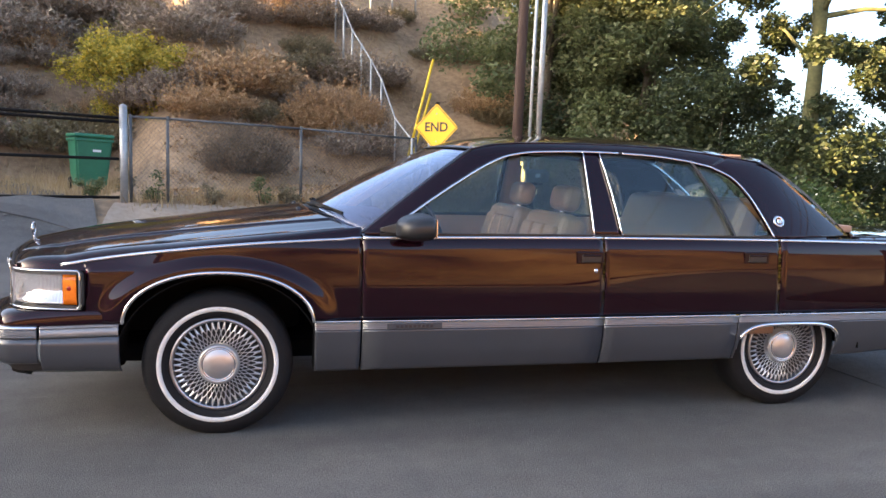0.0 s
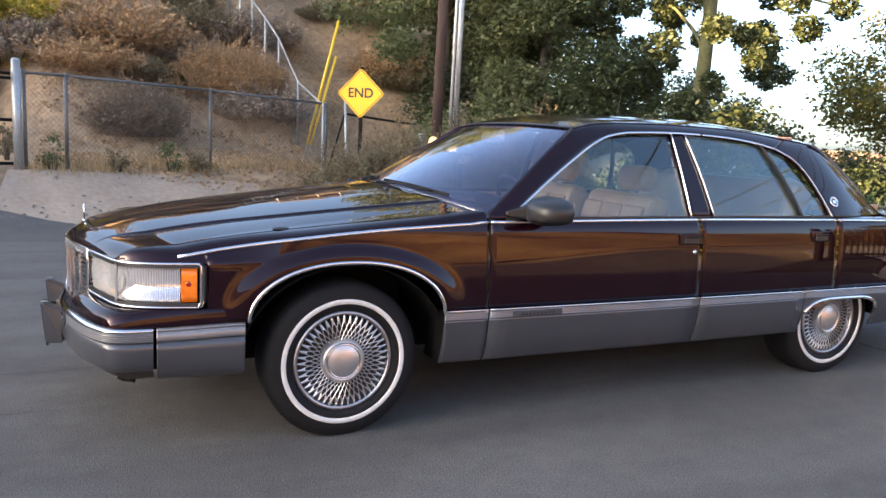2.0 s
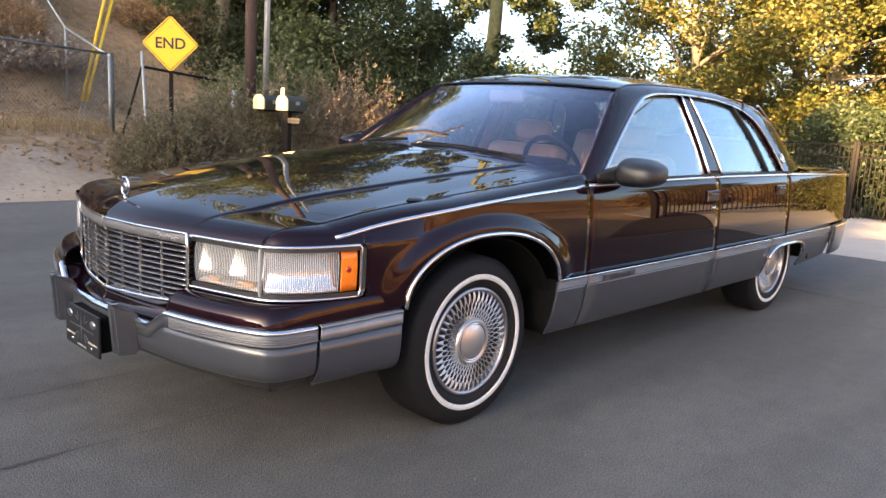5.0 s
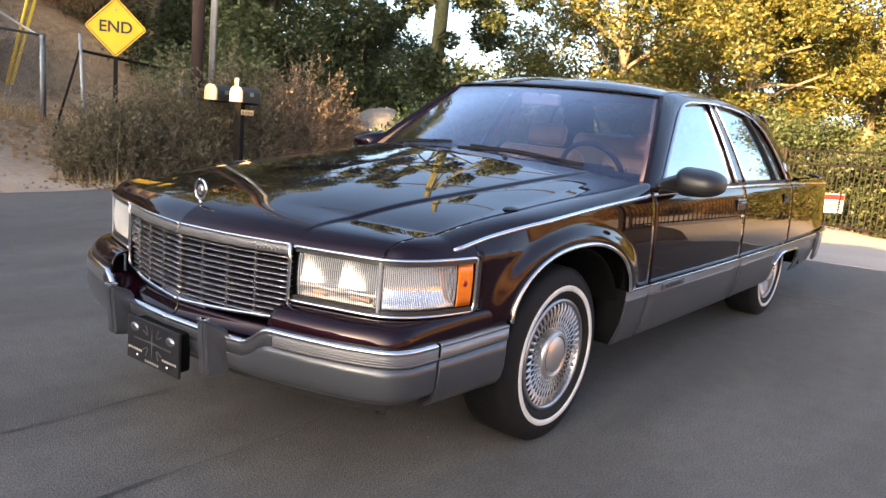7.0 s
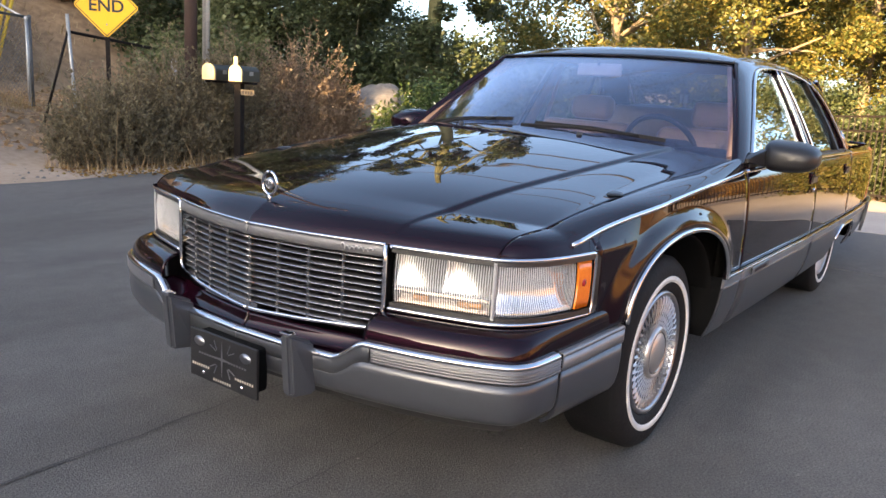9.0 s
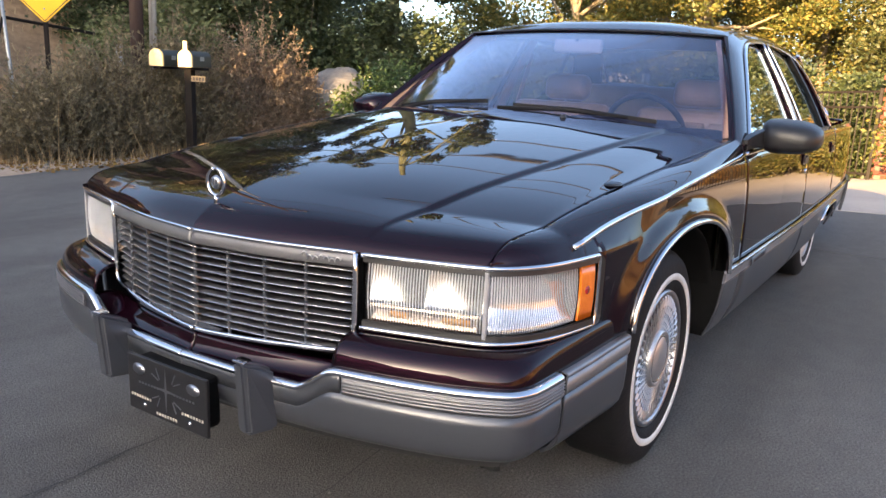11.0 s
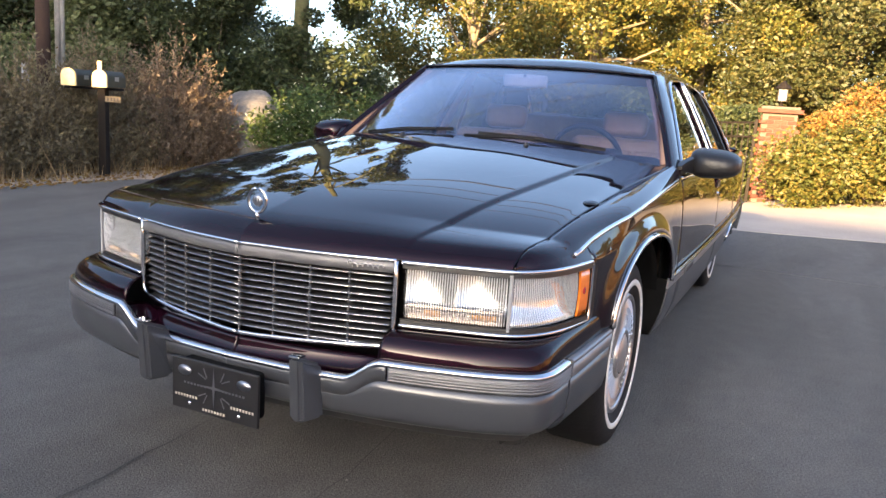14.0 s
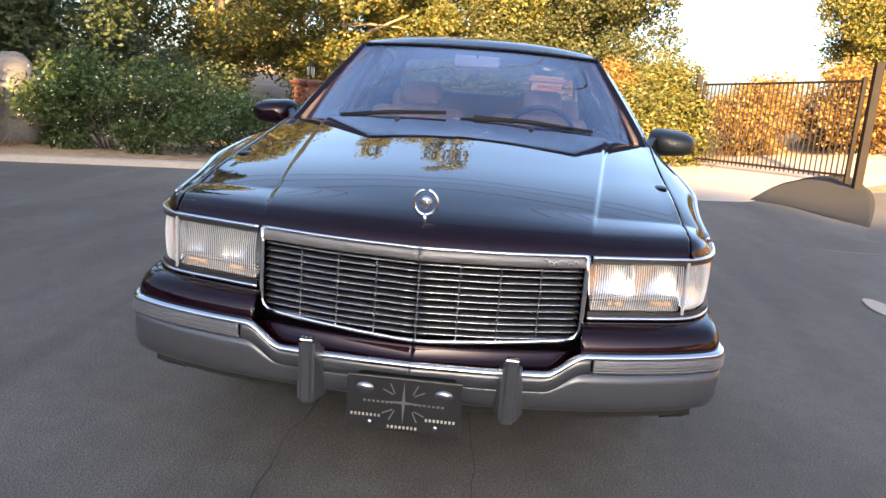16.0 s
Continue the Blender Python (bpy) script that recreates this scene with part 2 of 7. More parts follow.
M["trim_pale"] = mat("pale_trim", (0.55, 0.50, 0.42), 0.5, scale=8)
M["dash"] = mat("dark_dash", (0.03, 0.022, 0.026), 0.6, bump=0.2, bump_scale=200)
M["galv_dark"] = mat("weathered_galvanised_steel", (0.15, 0.155, 0.16), 0.6, 0.5, vary=(0.10, 0.105, 0.11), scale=12, fine=80)
M["galv"] = mat("galvanised_steel", (0.45, 0.46, 0.46), 0.5, 0.7, vary=(0.32, 0.33, 0.33), scale=12, fine=80)
M["dark_steel"] = mat("dark_painted_steel", (0.008, 0.007, 0.007), 0.65, 0.0, vary=(0.014, 0.010, 0.008), scale=9, spec=0.15)
M["yellow"] = mat("yellow_sign_sheet", (0.95, 0.53, 0.012), 0.42, vary=(0.92, 0.48, 0.012), scale=5)
M["letter"] = mat("black_lettering", (0.02, 0.02, 0.02), 0.5)
M["white"] = mat("white_enamel", (0.8, 0.8, 0.78), 0.5, vary=(0.7, 0.7, 0.68))
M["redsign"] = mat("red_enamel", (0.6, 0.03, 0.03), 0.5)
M["bin"] = mat("green_plastic", (0.02, 0.17, 0.09), 0.5, vary=(0.015, 0.13, 0.07), scale=5, bump=0.1)
M["wood_pole"] = mat("tarred_wood", (0.06, 0.035, 0.025), 0.9, vary=(0.05, 0.03, 0.025), scale=6, fine=30, bump=0.6, bump_scale=30)
M["bark"] = mat("bark", (0.20, 0.17, 0.12), 0.95, vary=(0.10, 0.08, 0.06), scale=5, fine=20, bump=0.9, bump_scale=16)
M["bark_green"] = mat("smooth_green_bark", (0.12, 0.12, 0.055), 0.9, vary=(0.06, 0.065, 0.03), scale=3, fine=18, bump=0.6, bump_scale=14)
M["stone"] = mat("boulder_stone", (0.185, 0.175, 0.165), 0.95, vary=(0.115, 0.108, 0.10), scale=2.5, fine=20, bump=0.9, bump_scale=12)
M["brick"] = mat("red_brick", (0.115, 0.033, 0.022), 0.9, vary=(0.075, 0.023, 0.016), scale=9, fine=60, bump=0.5, bump_scale=60, rnd=0.3)
M["mortar"] = mat("mortar", (0.11, 0.09, 0.075), 0.95, bump=0.4)
M["gilt"] = mat("pale_painted_wood", (0.85, 0.66, 0.36), 0.55, vary=(0.75, 0.56, 0.28), scale=10)
M["mailbox"] = mat("dark_green_enamel", (0.035, 0.045, 0.04), 0.45, vary=(0.025, 0.03, 0.03), scale=8)
M["pipe_yellow"] = mat("yellow_plastic", (0.75, 0.50, 0.03), 0.5)
M["cable"] = mat("cable_rubber", (0.01, 0.01, 0.01), 0.6)
M["oak_leaf"] = leaf_mat("oak_leaves", (0.07, 0.092, 0.034), (0.115, 0.14, 0.056), (0.19, 0.20, 0.095))
M["dark_leaf"] = leaf_mat("dark_leaves", (0.028, 0.044, 0.016), (0.048, 0.068, 0.025), (0.08, 0.095, 0.036))
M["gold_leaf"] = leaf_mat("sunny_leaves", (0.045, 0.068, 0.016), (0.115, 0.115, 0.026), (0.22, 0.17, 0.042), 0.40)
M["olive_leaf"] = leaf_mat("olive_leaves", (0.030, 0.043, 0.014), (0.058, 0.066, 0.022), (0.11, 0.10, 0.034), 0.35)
M["hedge_leaf"] = leaf_mat("hedge_leaves", (0.045, 0.062, 0.012), (0.095, 0.098, 0.020), (0.18, 0.135, 0.034), 0.35)
# yellow brightened in the leaf colour to show low sun on the hillside bush
M["sunlit_yellow_leaf"] = leaf_mat("sunlit_yellow_leaves", (0.22, 0.215, 0.036), (0.42, 0.34, 0.052), (0.64, 0.48, 0.08), 0.35)
M["rust_leaf"] = leaf_mat("rusty_leaves", (0.16, 0.08, 0.025), (0.24, 0.13, 0.03), (0.26, 0.18, 0.05))
M["shrub_leaf"] = leaf_mat("shrub_leaves", (0.028, 0.058, 0.014), (0.052, 0.090, 0.022), (0.10, 0.13, 0.04))
M["sage_leaf"] = leaf_mat("sage_leaves", (0.13, 0.098, 0.058), (0.19, 0.155, 0.088), (0.26, 0.225, 0.13), 0.25)
M["brown_leaf"] = leaf_mat("dry_leaves", (0.15, 0.10, 0.065), (0.21, 0.15, 0.098), (0.28, 0.21, 0.135), 0.25)
M["straw"] = leaf_mat("dry_grass", (0.28, 0.19, 0.09), (0.38, 0.27, 0.14), (0.48, 0.36, 0.20), 0.25)
M["dry_brush"] = leaf_mat("dry_brush", (0.30, 0.18, 0.09), (0.40, 0.26, 0.14), (0.50, 0.34, 0.19), 0.25)
M["grey_brush"] = leaf_mat("grey_brush", (0.18, 0.14, 0.105), (0.28, 0.22, 0.165), (0.38, 0.30, 0.23), 0.2)
M["blossom"] = leaf_mat("white_blossom", (0.65, 0.62, 0.45), (0.75, 0.72, 0.55), (0.8, 0.78, 0.68), 0.3)


# ---- mesh tools ----
def mesh_of(name, verts, faces, smooth=True):
    me = bpy.data.meshes.new(name)
    me.from_pydata([tuple(map(float, v)) for v in verts], [], [tuple(int(i) for i in f) for f in faces])
    me.update()
    if smooth:
        me.polygons.foreach_set("use_smooth", [True] * len(me.polygons))
    return me


def mesh_fast(name, verts, quads, smooth=False):
    """A mesh of many quads from arrays."""
    verts, quads = np.asarray(verts, np.float32), np.asarray(quads, np.int32)
    me = bpy.data.meshes.new(name)
    me.vertices.add(len(verts))
    me.vertices.foreach_set("co", verts.ravel())
    me.loops.add(quads.size)
    me.loops.foreach_set("vertex_index", quads.ravel())
    me.polygons.add(len(quads))
    me.polygons.foreach_set("loop_start", np.arange(0, quads.size, quads.shape[1], dtype=np.int32))
    me.polygons.foreach_set("loop_total", np.full(len(quads), quads.shape[1], np.int32))
    me.polygons.foreach_set("use_smooth", np.full(len(quads), smooth))
    me.update(calc_edges=True)
    return me


def part(name, me, material, parent=None, label="", m=None):
    """One mesh object, under a thing or a part if one is given."""
    if isinstance(me, bmesh.types.BMesh):
        bm, me = me, bpy.data.meshes.new(name)
        bm.to_mesh(me)
        bm.free()
    if material and not me.materials:
        me.materials.append(M[material] if isinstance(material, str) else material)
    ob = new(name, me)
    if m is not None:
        ob.matrix_basis = m
    if parent:
        ob.parent = parent
    if label:
        tagged(ob, label)
    return ob


def thing(name, label, category, m=None, group="", kind=""):
    ob = new(name)
    ob.empty_display_size = 0.2
    if m is not None:
        ob.matrix_basis = m
    return tagged(ob, label, category, group, kind)


def sheet(name, P, thick=0.004, flip=False, smooth=True, out=None):
    """A curved sheet of metal or glass with thickness, from a grid of points; its front looks along du x dv."""
    P = np.asarray(P, float)
    nu, nv = P.shape[0], P.shape[1]
    du, dv = np.gradient(P, axis=0), np.gradient(P, axis=1)
    N = np.cross(du, dv)
    N /= np.maximum(np.linalg.norm(N, axis=2, keepdims=True), 1e-9)
    if out is not None:
        flip = float((N @ np.array(out, float)).mean()) < 0
    if flip:
        N = -N
    Q = P - N * thick
    idx = np.arange(nu * nv).reshape(nu, nv)
    V = np.concatenate([P.reshape(-1, 3), Q.reshape(-1, 3)])
    o = nu * nv
    F = []
    a, b, c, d = idx[:-1, :-1].ravel(), idx[1:, :-1].ravel(), idx[1:, 1:].ravel(), idx[:-1, 1:].ravel()
    top = np.stack([a, b, c, d], 1) if not flip else np.stack([d, c, b, a], 1)
    F.append(top)
    F.append(top[:, ::-1] + o)
    for e, rev in ((idx[:, 0], False), (idx[:, -1], True), (idx[0, :], True), (idx[-1, :], False)):
        p, q = e[:-1], e[1:]
        r = np.stack([q, p, p + o, q + o], 1)
        if rev:
            r = r[:, ::-1]
        if flip:
            r = r[:, ::-1]
        F.append(r)
    me = mesh_fast(name, V, np.concatenate(F), False)
    n_top = len(top) * 2
    flags = np.zeros(len(me.polygons), bool)
    flags[:n_top] = smooth
    me.polygons.foreach_set("use_smooth", flags)
    return me


def sweep(name, pts, w, h, up=(0, 0, 1), closed=False, round_=False):
    """A bar swept along a line: w across, h along up; a tube if round_."""
    pts = [Vector(p) for p in pts]
    n = len(pts)
    up = Vector(up)
    verts, faces = [], []
    k = 8 if round_ else 4
    for i, p in enumerate(pts):
        if closed:
            t = pts[(i + 1) % n] - pts[i - 1]
        else:
            t = pts[min(i + 1, n - 1)] - pts[max(i - 1, 0)]
        t.normalize()
        s = t.cross(up)
        if s.length < 1e-4:
            s = t.cross(Vector((1, 0, 0)))
        s.normalize()
        u = s.cross(t).normalized()
        for j in range(k):
            if round_:
                a = 2 * math.pi * j / k
                verts.append(p + s * (w / 2 * math.cos(a)) + u * (h / 2 * math.sin(a)))
            else:
                sx, sy = ((-1, -1), (1, -1), (1, 1), (-1, 1))[j]
                verts.append(p + s * (w / 2 * sx) + u * (h / 2 * sy))
    for i in range(n if closed else n - 1):
        a, b = i * k, ((i + 1) % n) * k
        for j in range(k):
            faces.append((a + j, a + (j + 1) % k, b + (j + 1) % k, b + j))
    if not closed:
        faces.append(tuple(range(k))[::-1])
        faces.append(tuple((n - 1) * k + j for j in range(k)))
    return mesh_of(name, verts, faces, round_)


def lathe(name, prof, n=48, axis='y', smooth=True):
    """A ring or disc turned from (radius, height) pairs round an axis; heights run along it."""
    verts, faces = [], []
    for r, h in prof:
        for i in range(n):
            a = 2 * math.pi * i / n
            c, s = r * math.cos(a), r * math.sin(a)
            verts.append({'y': (c, h, s), 'z': (c, s, h), 'x': (h, c, s)}[axis])
    for k in range(len(prof) - 1):
        for i in range(n):
            j = (i + 1) % n
            faces.append((k * n + i, k * n + j, (k + 1) * n + j, (k + 1) * n + i))
    return mesh_of(name, verts, faces, smooth)


def box(name, sx, sy, sz, bevel=0.0, seg=2, at=(0, 0, 0)):
    bm = bmesh.new()
    bmesh.ops.create_cube(bm, size=1)
    bmesh.ops.scale(bm, vec=(sx, sy, sz), verts=bm.verts)
    if bevel:
        bmesh.ops.bevel(bm, geom=bm.edges[:], offset=bevel, segments=seg, profile=0.5, affect='EDGES')
    bmesh.ops.translate(bm, vec=at, verts=bm.verts)
    me = bpy.data.meshes.new(name)
    bm.to_mesh(me)
    bm.free()
    return me


def tube(name, pts, r0, r1=None, k=8):
    """A round, tapering limb along a line."""
    pts = [Vector(p) for p in pts]
    r1 = r0 if r1 is None else r1
    n = len(pts)
    verts, faces = [], []
    for i, p in enumerate(pts):
        t = (pts[min(i + 1, n - 1)] - pts[max(i - 1, 0)]).normalized()
        s = t.cross(Vector((0.3, 0.2, 1)) if abs(t.z) < 0.9 else Vector((1, 0, 0))).normalized()
        u = s.cross(t)
        r = r0 + (r1 - r0) * i / max(1, n - 1)
        for j in range(k):
            a = 2 * math.pi * j / k
            verts.append(p + s * r * math.cos(a) + u * r * math.sin(a))
    for i in range(n - 1):
        for j in range(k):
            faces.append((i * k + j, i * k + (j + 1) % k, (i + 1) * k + (j + 1) % k, (i + 1) * k + j))
    faces.append(tuple(range(k))[::-1])
    faces.append(tuple((n - 1) * k + j for j in range(k)))
    return mesh_of(name, verts, faces)


def curve(knots, x):
    """Smooth line through knots (x, value)."""
    xs, ys = [k[0] for k in knots], [k[1] for k in knots]
    x = np.clip(np.asarray(x, float), xs[0], xs[-1])
    xs, ys = np.array(xs, float), np.array(ys, float)
    h = np.diff(xs)
    d = np.diff(ys) / h
    m = np.zeros(len(xs))
    m[1:-1] = np.where(d[:-1] * d[1:] > 0, 2 * d[:-1] * d[1:] / np.where(np.abs(d[:-1] + d[1:]) < 1e-9, 1, d[:-1] + d[1:]), 0)
    m[0], m[-1] = d[0], d[-1]
    i = np.clip(np.searchsorted(xs, x, side='right') - 1, 0, len(h) - 1)
    t = (x - xs[i]) / h[i]
    return (2 * t**3 - 3 * t**2 + 1) * ys[i] + (t**3 - 2 * t**2 + t) * h[i] * m[i] + (-2 * t**3 + 3 * t**2) * ys[i + 1] + (t**3 - t**2) * h[i] * m[i + 1]


def line3(pts, n):
    """n points at even steps of length along a smooth line through pts."""
    pts = np.array(pts, float)
    s = np.concatenate([[0], np.cumsum(np.linalg.norm(np.diff(pts, axis=0), axis=1))])
    q = np.linspace(0, s[-1], n)
    return np.stack([curve(list(zip(s, pts[:, k])), q) for k in range(pts.shape[1])], 1)


def sstep(a, b, x):
    t = np.clip((np.asarray(x, float) - a) / (b - a), 0, 1)
    return t * t * (3 - 2 * t)


def strip_mesh(name, pts, widths, lift):
    """A thin flat ribbon laid on the ground."""
    V, F = [], []
    for i, (x, y) in enumerate(pts):
        a, b = pts[max(0, i - 1)], pts[min(len(pts) - 1, i + 1)]
        d = Vector((b[0] - a[0], b[1] - a[1])).normalized()
        w = widths[i]
        for sg in (-1, 1):
            V.append((x - d.y * sg * w, y + d.x * sg * w, lift))
    for i in range(len(pts) - 1):
        F.append((2 * i, 2 * i + 1, 2 * i + 3, 2 * i + 2))
    return mesh_of(name, V, F, False)


# ---- ground ----
def wob(x, y, f, seed=0.0):
    return noise.noise(Vector((x * f + seed, y * f - seed, seed * 0.7)))


def ground_z(x, y):
    """Height of the ground: level road, hillside to the north, an unseen ridge added in the west to block the sun, a
    low bank to the south, a dip to the gates in the east.
    """
    n = y - (7.6 + (min(x, 4.5) + 1.71) * 0.446 - 0.12 * max(0.0, x - 4.5)) - 3.6 * float(sstep(-1.2, -3.4, x))
    z = 0.0
    rise = float(sstep(13.0, 5.0, x))
    if x < 9:
        m = y - (7.6 + (min(max(x, -4), 4.5) + 1.71) * 0.446)
        z += 0.62 * float(sstep(-1.9, 0.1, m)) * float(sstep(9.0, 5.0, x))
    if x >= 4.0:
        z += 0.35 * float(sstep(6.2, 9.0, y)) * float(sstep(4.0, 8.0, x)) * float(sstep(16, 12, x))
    if n > 0:
        d = min(n, 10.5)
        foot = 1.4 + 0.9 * float(sstep(2.8, 0.8, x))
        z += (0.10 * d + 0.62 * max(0.0, d - foot + 0.5 * math.exp(-abs(d - foot)) - 0.3 * float(sstep(0.8, 0.4, d - foot)))) * (0.22 + 0.78 * float(sstep(15.0, 6.0, x - 0.1 * d)))
    if x > 6.7 and y > -2.5:
        z -= 0.065 * min(x - 6.7, 12) * float(sstep(-2.5, 0.5, y)) * float(sstep(11, 6, y))
    if y < -3.2 and x > 5:
        z += 0.10 * min(-3.2 - y, 6) * float(sstep(5, 8, x))
    # added ridge out of view, there to keep the car and road in shade
    if x < -17.0:
        z += 0.53 * min(-17.0 - x, 18.0) * float(sstep(-17, -20, x)) * float(sstep(26, 16, y)) * float(sstep(-11, -7, y))
        # crest cut along the sun's slope, notched to let sun onto the roadside
        z = min(z, (8.2 - x) * 0.2493 + 4.6 * float(sstep(1.8, 6.5, y) - sstep(6.8, 7.1, y) + sstep(8.7, 9.1, y)) - 3.7 * float(sstep(17.0, 17.8, y)))
    if y < -11.0:
        z += 0.46 * min(-11.0 - y, 14.0) * float(sstep(-11, -14, y)) * float(sstep(30, 10, x))
    return z


def ground_full(x, y):
    z = ground_z(x, y)
    soft = min(1.0, abs(z) * 2.0)
    if y < -11:
        z += float(sstep(-11, -15, y)) * (1.3 * wob(x, y, 0.11, 5.0) + 0.7 * wob(x, y, 0.31, 2.0))
    return z + soft * (0.16 * wob(x, y, 0.45) + 0.05 * wob(x, y, 1.7, 3.0))


def axis_steps(lo, hi, fine_lo, fine_hi, step, grow=1.22):
    xs = list(np.arange(fine_lo, fine_hi + 1e-6, step))
    s, x = step, fine_lo
    while x > lo:
        s *= grow
        x -= s
        xs.insert(0, max(x, lo))
    s, x = step, fine_hi
    while x < hi:
        s *= grow
        x += s
        xs.append(min(x, hi))
    return np.array(sorted(set(np.round(xs, 4))))


def height_sheet(name, xs, ys, fn):
    V = [(x, y, fn(x, y)) for x in xs for y in ys]
    nx, ny = len(xs), len(ys)
    idx = np.arange(nx * ny).reshape(nx, ny)
    Q = np.stack([idx[:-1, :-1].ravel(), idx[1:, :-1].ravel(), idx[1:, 1:].ravel(), idx[:-1, 1:].ravel()], 1)
    return mesh_fast(name, V, Q, True)


gx = axis_steps(-400, 400, -12, 18, 0.35)
gy = axis_steps(-400, 400, -12, 26, 0.35)
ground = part("ground", height_sheet("ground", gx, gy, lambda x, y: ground_full(x, y) - 0.012), "earth")
tagged(ground, "dry brown earth rising into a scrubby hillside", "ground", kind="structure")


def strip(name, left, right, n, m, lift):
    """A paved strip between two edge lines, laid on the ground."""
    A, B = line3(left, n), line3(right, n)
    P = np.zeros((n, m, 3))
    for j in range(m):
        f = j / (m - 1)
        P[:, j, :2] = A * (1 - f) + B * f
    for i in range(n):
        for j in range(m):
            P[i, j, 2] = ground_full(P[i, j, 0], P[i, j, 1]) + lift
    return P


def paved(name, left, right, n, m, lift, thick, material, label):
    P = strip(name, left, right, n, m, lift)
    nrm = np.cross(P[1, 0] - P[0, 0], P[0, 1] - P[0, 0])[2]
    ob = part(name, sheet(name, P, thick, flip=nrm < 0), material)
    for f in ob.data.polygons:
        f.use_smooth = False
    return tagged(ob, label, name.split("_")[0], kind="structure")


north = [(-30, 6.9), (-8, 6.7), (-4, 6.7), (-1.5, 6.4), (0.5, 6.2), (1.5, 6.15), (2.6, 6.35), (3.8, 6.3), (4.6, 5.9), (5.0, 5.35)]
south = [(-30, -8.6), (-12, -8.6), (-6, -8.6), (-2, -8.6), (2, -8.6), (4, -8.6), (5, -8.6), (6, -8.6), (6.6, -8.6), (7.0, -8.6)]
road = paved("road", north, south, 90, 50, 0.0, 0.05, "asphalt", "worn grey asphalt road surface")
east = paved("road_east", [(4.95, 5.3), (5.3, 4.4), (5.65, 3.4), (5.95, 1.5), (6.2, -0.5), (6.6, -2.0), (7.0, -3.2), (7.6, -4.6), (8.4, -8.6)],
             [(4.0, 5.3), (4.0, 4.4), (4.0, 3.4), (4.0, 1.5), (4.0, -0.5), (4.0, -2.0), (4.0, -3.2), (4.0, -4.6), (4.0, -8.6)], 50, 14, 0.004, 0.04, "asphalt", "worn grey asphalt beside the concrete drive")
drive = paved("driveway", [(5.66, 3.42), (5.96, 1.5), (6.21, -0.5), (6.61, -2.0), (7.01, -3.2), (7.7, -4.4), (9.6, -6.6)],
              [(18.5, 5.6), (17.5, 4.0), (15.0, 1.2), (13.0, -1.2), (12.6, -3.2), (13.2, -5.0), (14.5, -8.5)], 60, 30, 0.008, 0.05, "concrete", "pale concrete driveway apron")
side_drive = paved("driveway_side", [(-1.9, 6.5), (-2.25, 7.7), (-2.9, 9.3), (-4.4, 11.6), (-7.0, 15.0), (-12, 20)], [(-6.2, 6.5), (-6.6, 7.7), (-7.4, 9.3), (-9.0, 11.6), (-12, 15), (-17, 20)], 70, 24, 0.018, 0.05, "asphalt", "grey asphalt side drive running uphill")
# shade of a hump at the mouth of the south gate, painted near-black: a wedge that widens southwards
near = line3([(7.15, -3.39), (6.75, -3.70), (6.1, -3.92), (5.6, -4.2)], 30)
away = line3([(7.17, -3.38), (8.68, -4.25), (9.5, -5.0), (9.8, -5.6)], 30)
P = np.zeros((30, 14, 3))
for i in range(30):
    for j, g in enumerate(np.linspace(0, 1, 14)):
        x, y = near[i] * (1 - g) + away[i] * g
        y -= 0.22 * math.sin(math.pi * g) * (i / 29) ** 4
        P[i, j] = (x, y, ground_full(x, y) + 0.014)
tagged(part("road_patch", sheet("road_patch", P, 0.01, flip=np.cross(P[1, 0] - P[0, 0], P[0, 1] - P[0, 0])[2] < 0), "hump_shade"), "painted shade of a hump on the asphalt at the drive mouth", "road", kind="structure")
# pale kerb strip under the east shrubs
kerb = line3([(4.7, 5.75), (5.0, 5.3), (5.35, 4.4), (5.7, 3.4), (5.9, 2.4)], 24)
tagged(part("kerb", sweep("kerb", [(x + 0.08, y + 0.02, ground_full(x, y) + 0.02) for x, y in kerb], 0.18, 0.09), "concrete"), "low pale concrete kerb", "kerb", kind="structure")
# seams and cracks along the road
rng = np.random.default_rng(3)
for k, (y0, slope) in enumerate(((0.43, 0.01), (-0.17, 0.06))):
    pts, wd = [], []
    for x in np.arange(-3.6 - 0.4 * k, 1.2 + 0.9 * k, 0.09):
        pts.append((x, y0 + slope * (x + 0.9) + 0.05 * wob(x, y0, 1.3, k) + 0.02 * wob(x, y0, 6.0, k + 2)))
        wd.append(0.0015 + 0.009 * max(0, 0.15 + wob(x, y0, 2.2, 7 + k)))
    part("crack", strip_mesh("crack", pts, wd, 0.006), "patch", road)

# scrap of pale paint on the road beside the car
V = [(1.96 + 0.24 * math.cos(a) * (1 + 0.15 * wob(math.cos(a), math.sin(a), 2.0, 3)), -2.70 + 0.08 * math.sin(a) * (1 + 0.2 * wob(math.cos(a), math.sin(a), 3.0, 5)), 0.007) for a in np.linspace(0, 6.283, 21)[:-1]]
part("paint_mark", mesh_of("paint_mark", V, [tuple(range(20))], False), "concrete", road)

bank = part("bank", height_sheet("bank", np.arange(-16, 46, 1.0), np.arange(-34, -9.4, 0.6), lambda x, y: ground_full(x, y) + 0.03), "dry_bank")
tagged(bank, "golden dry-grass bank across the road", "bank", kind="structure")
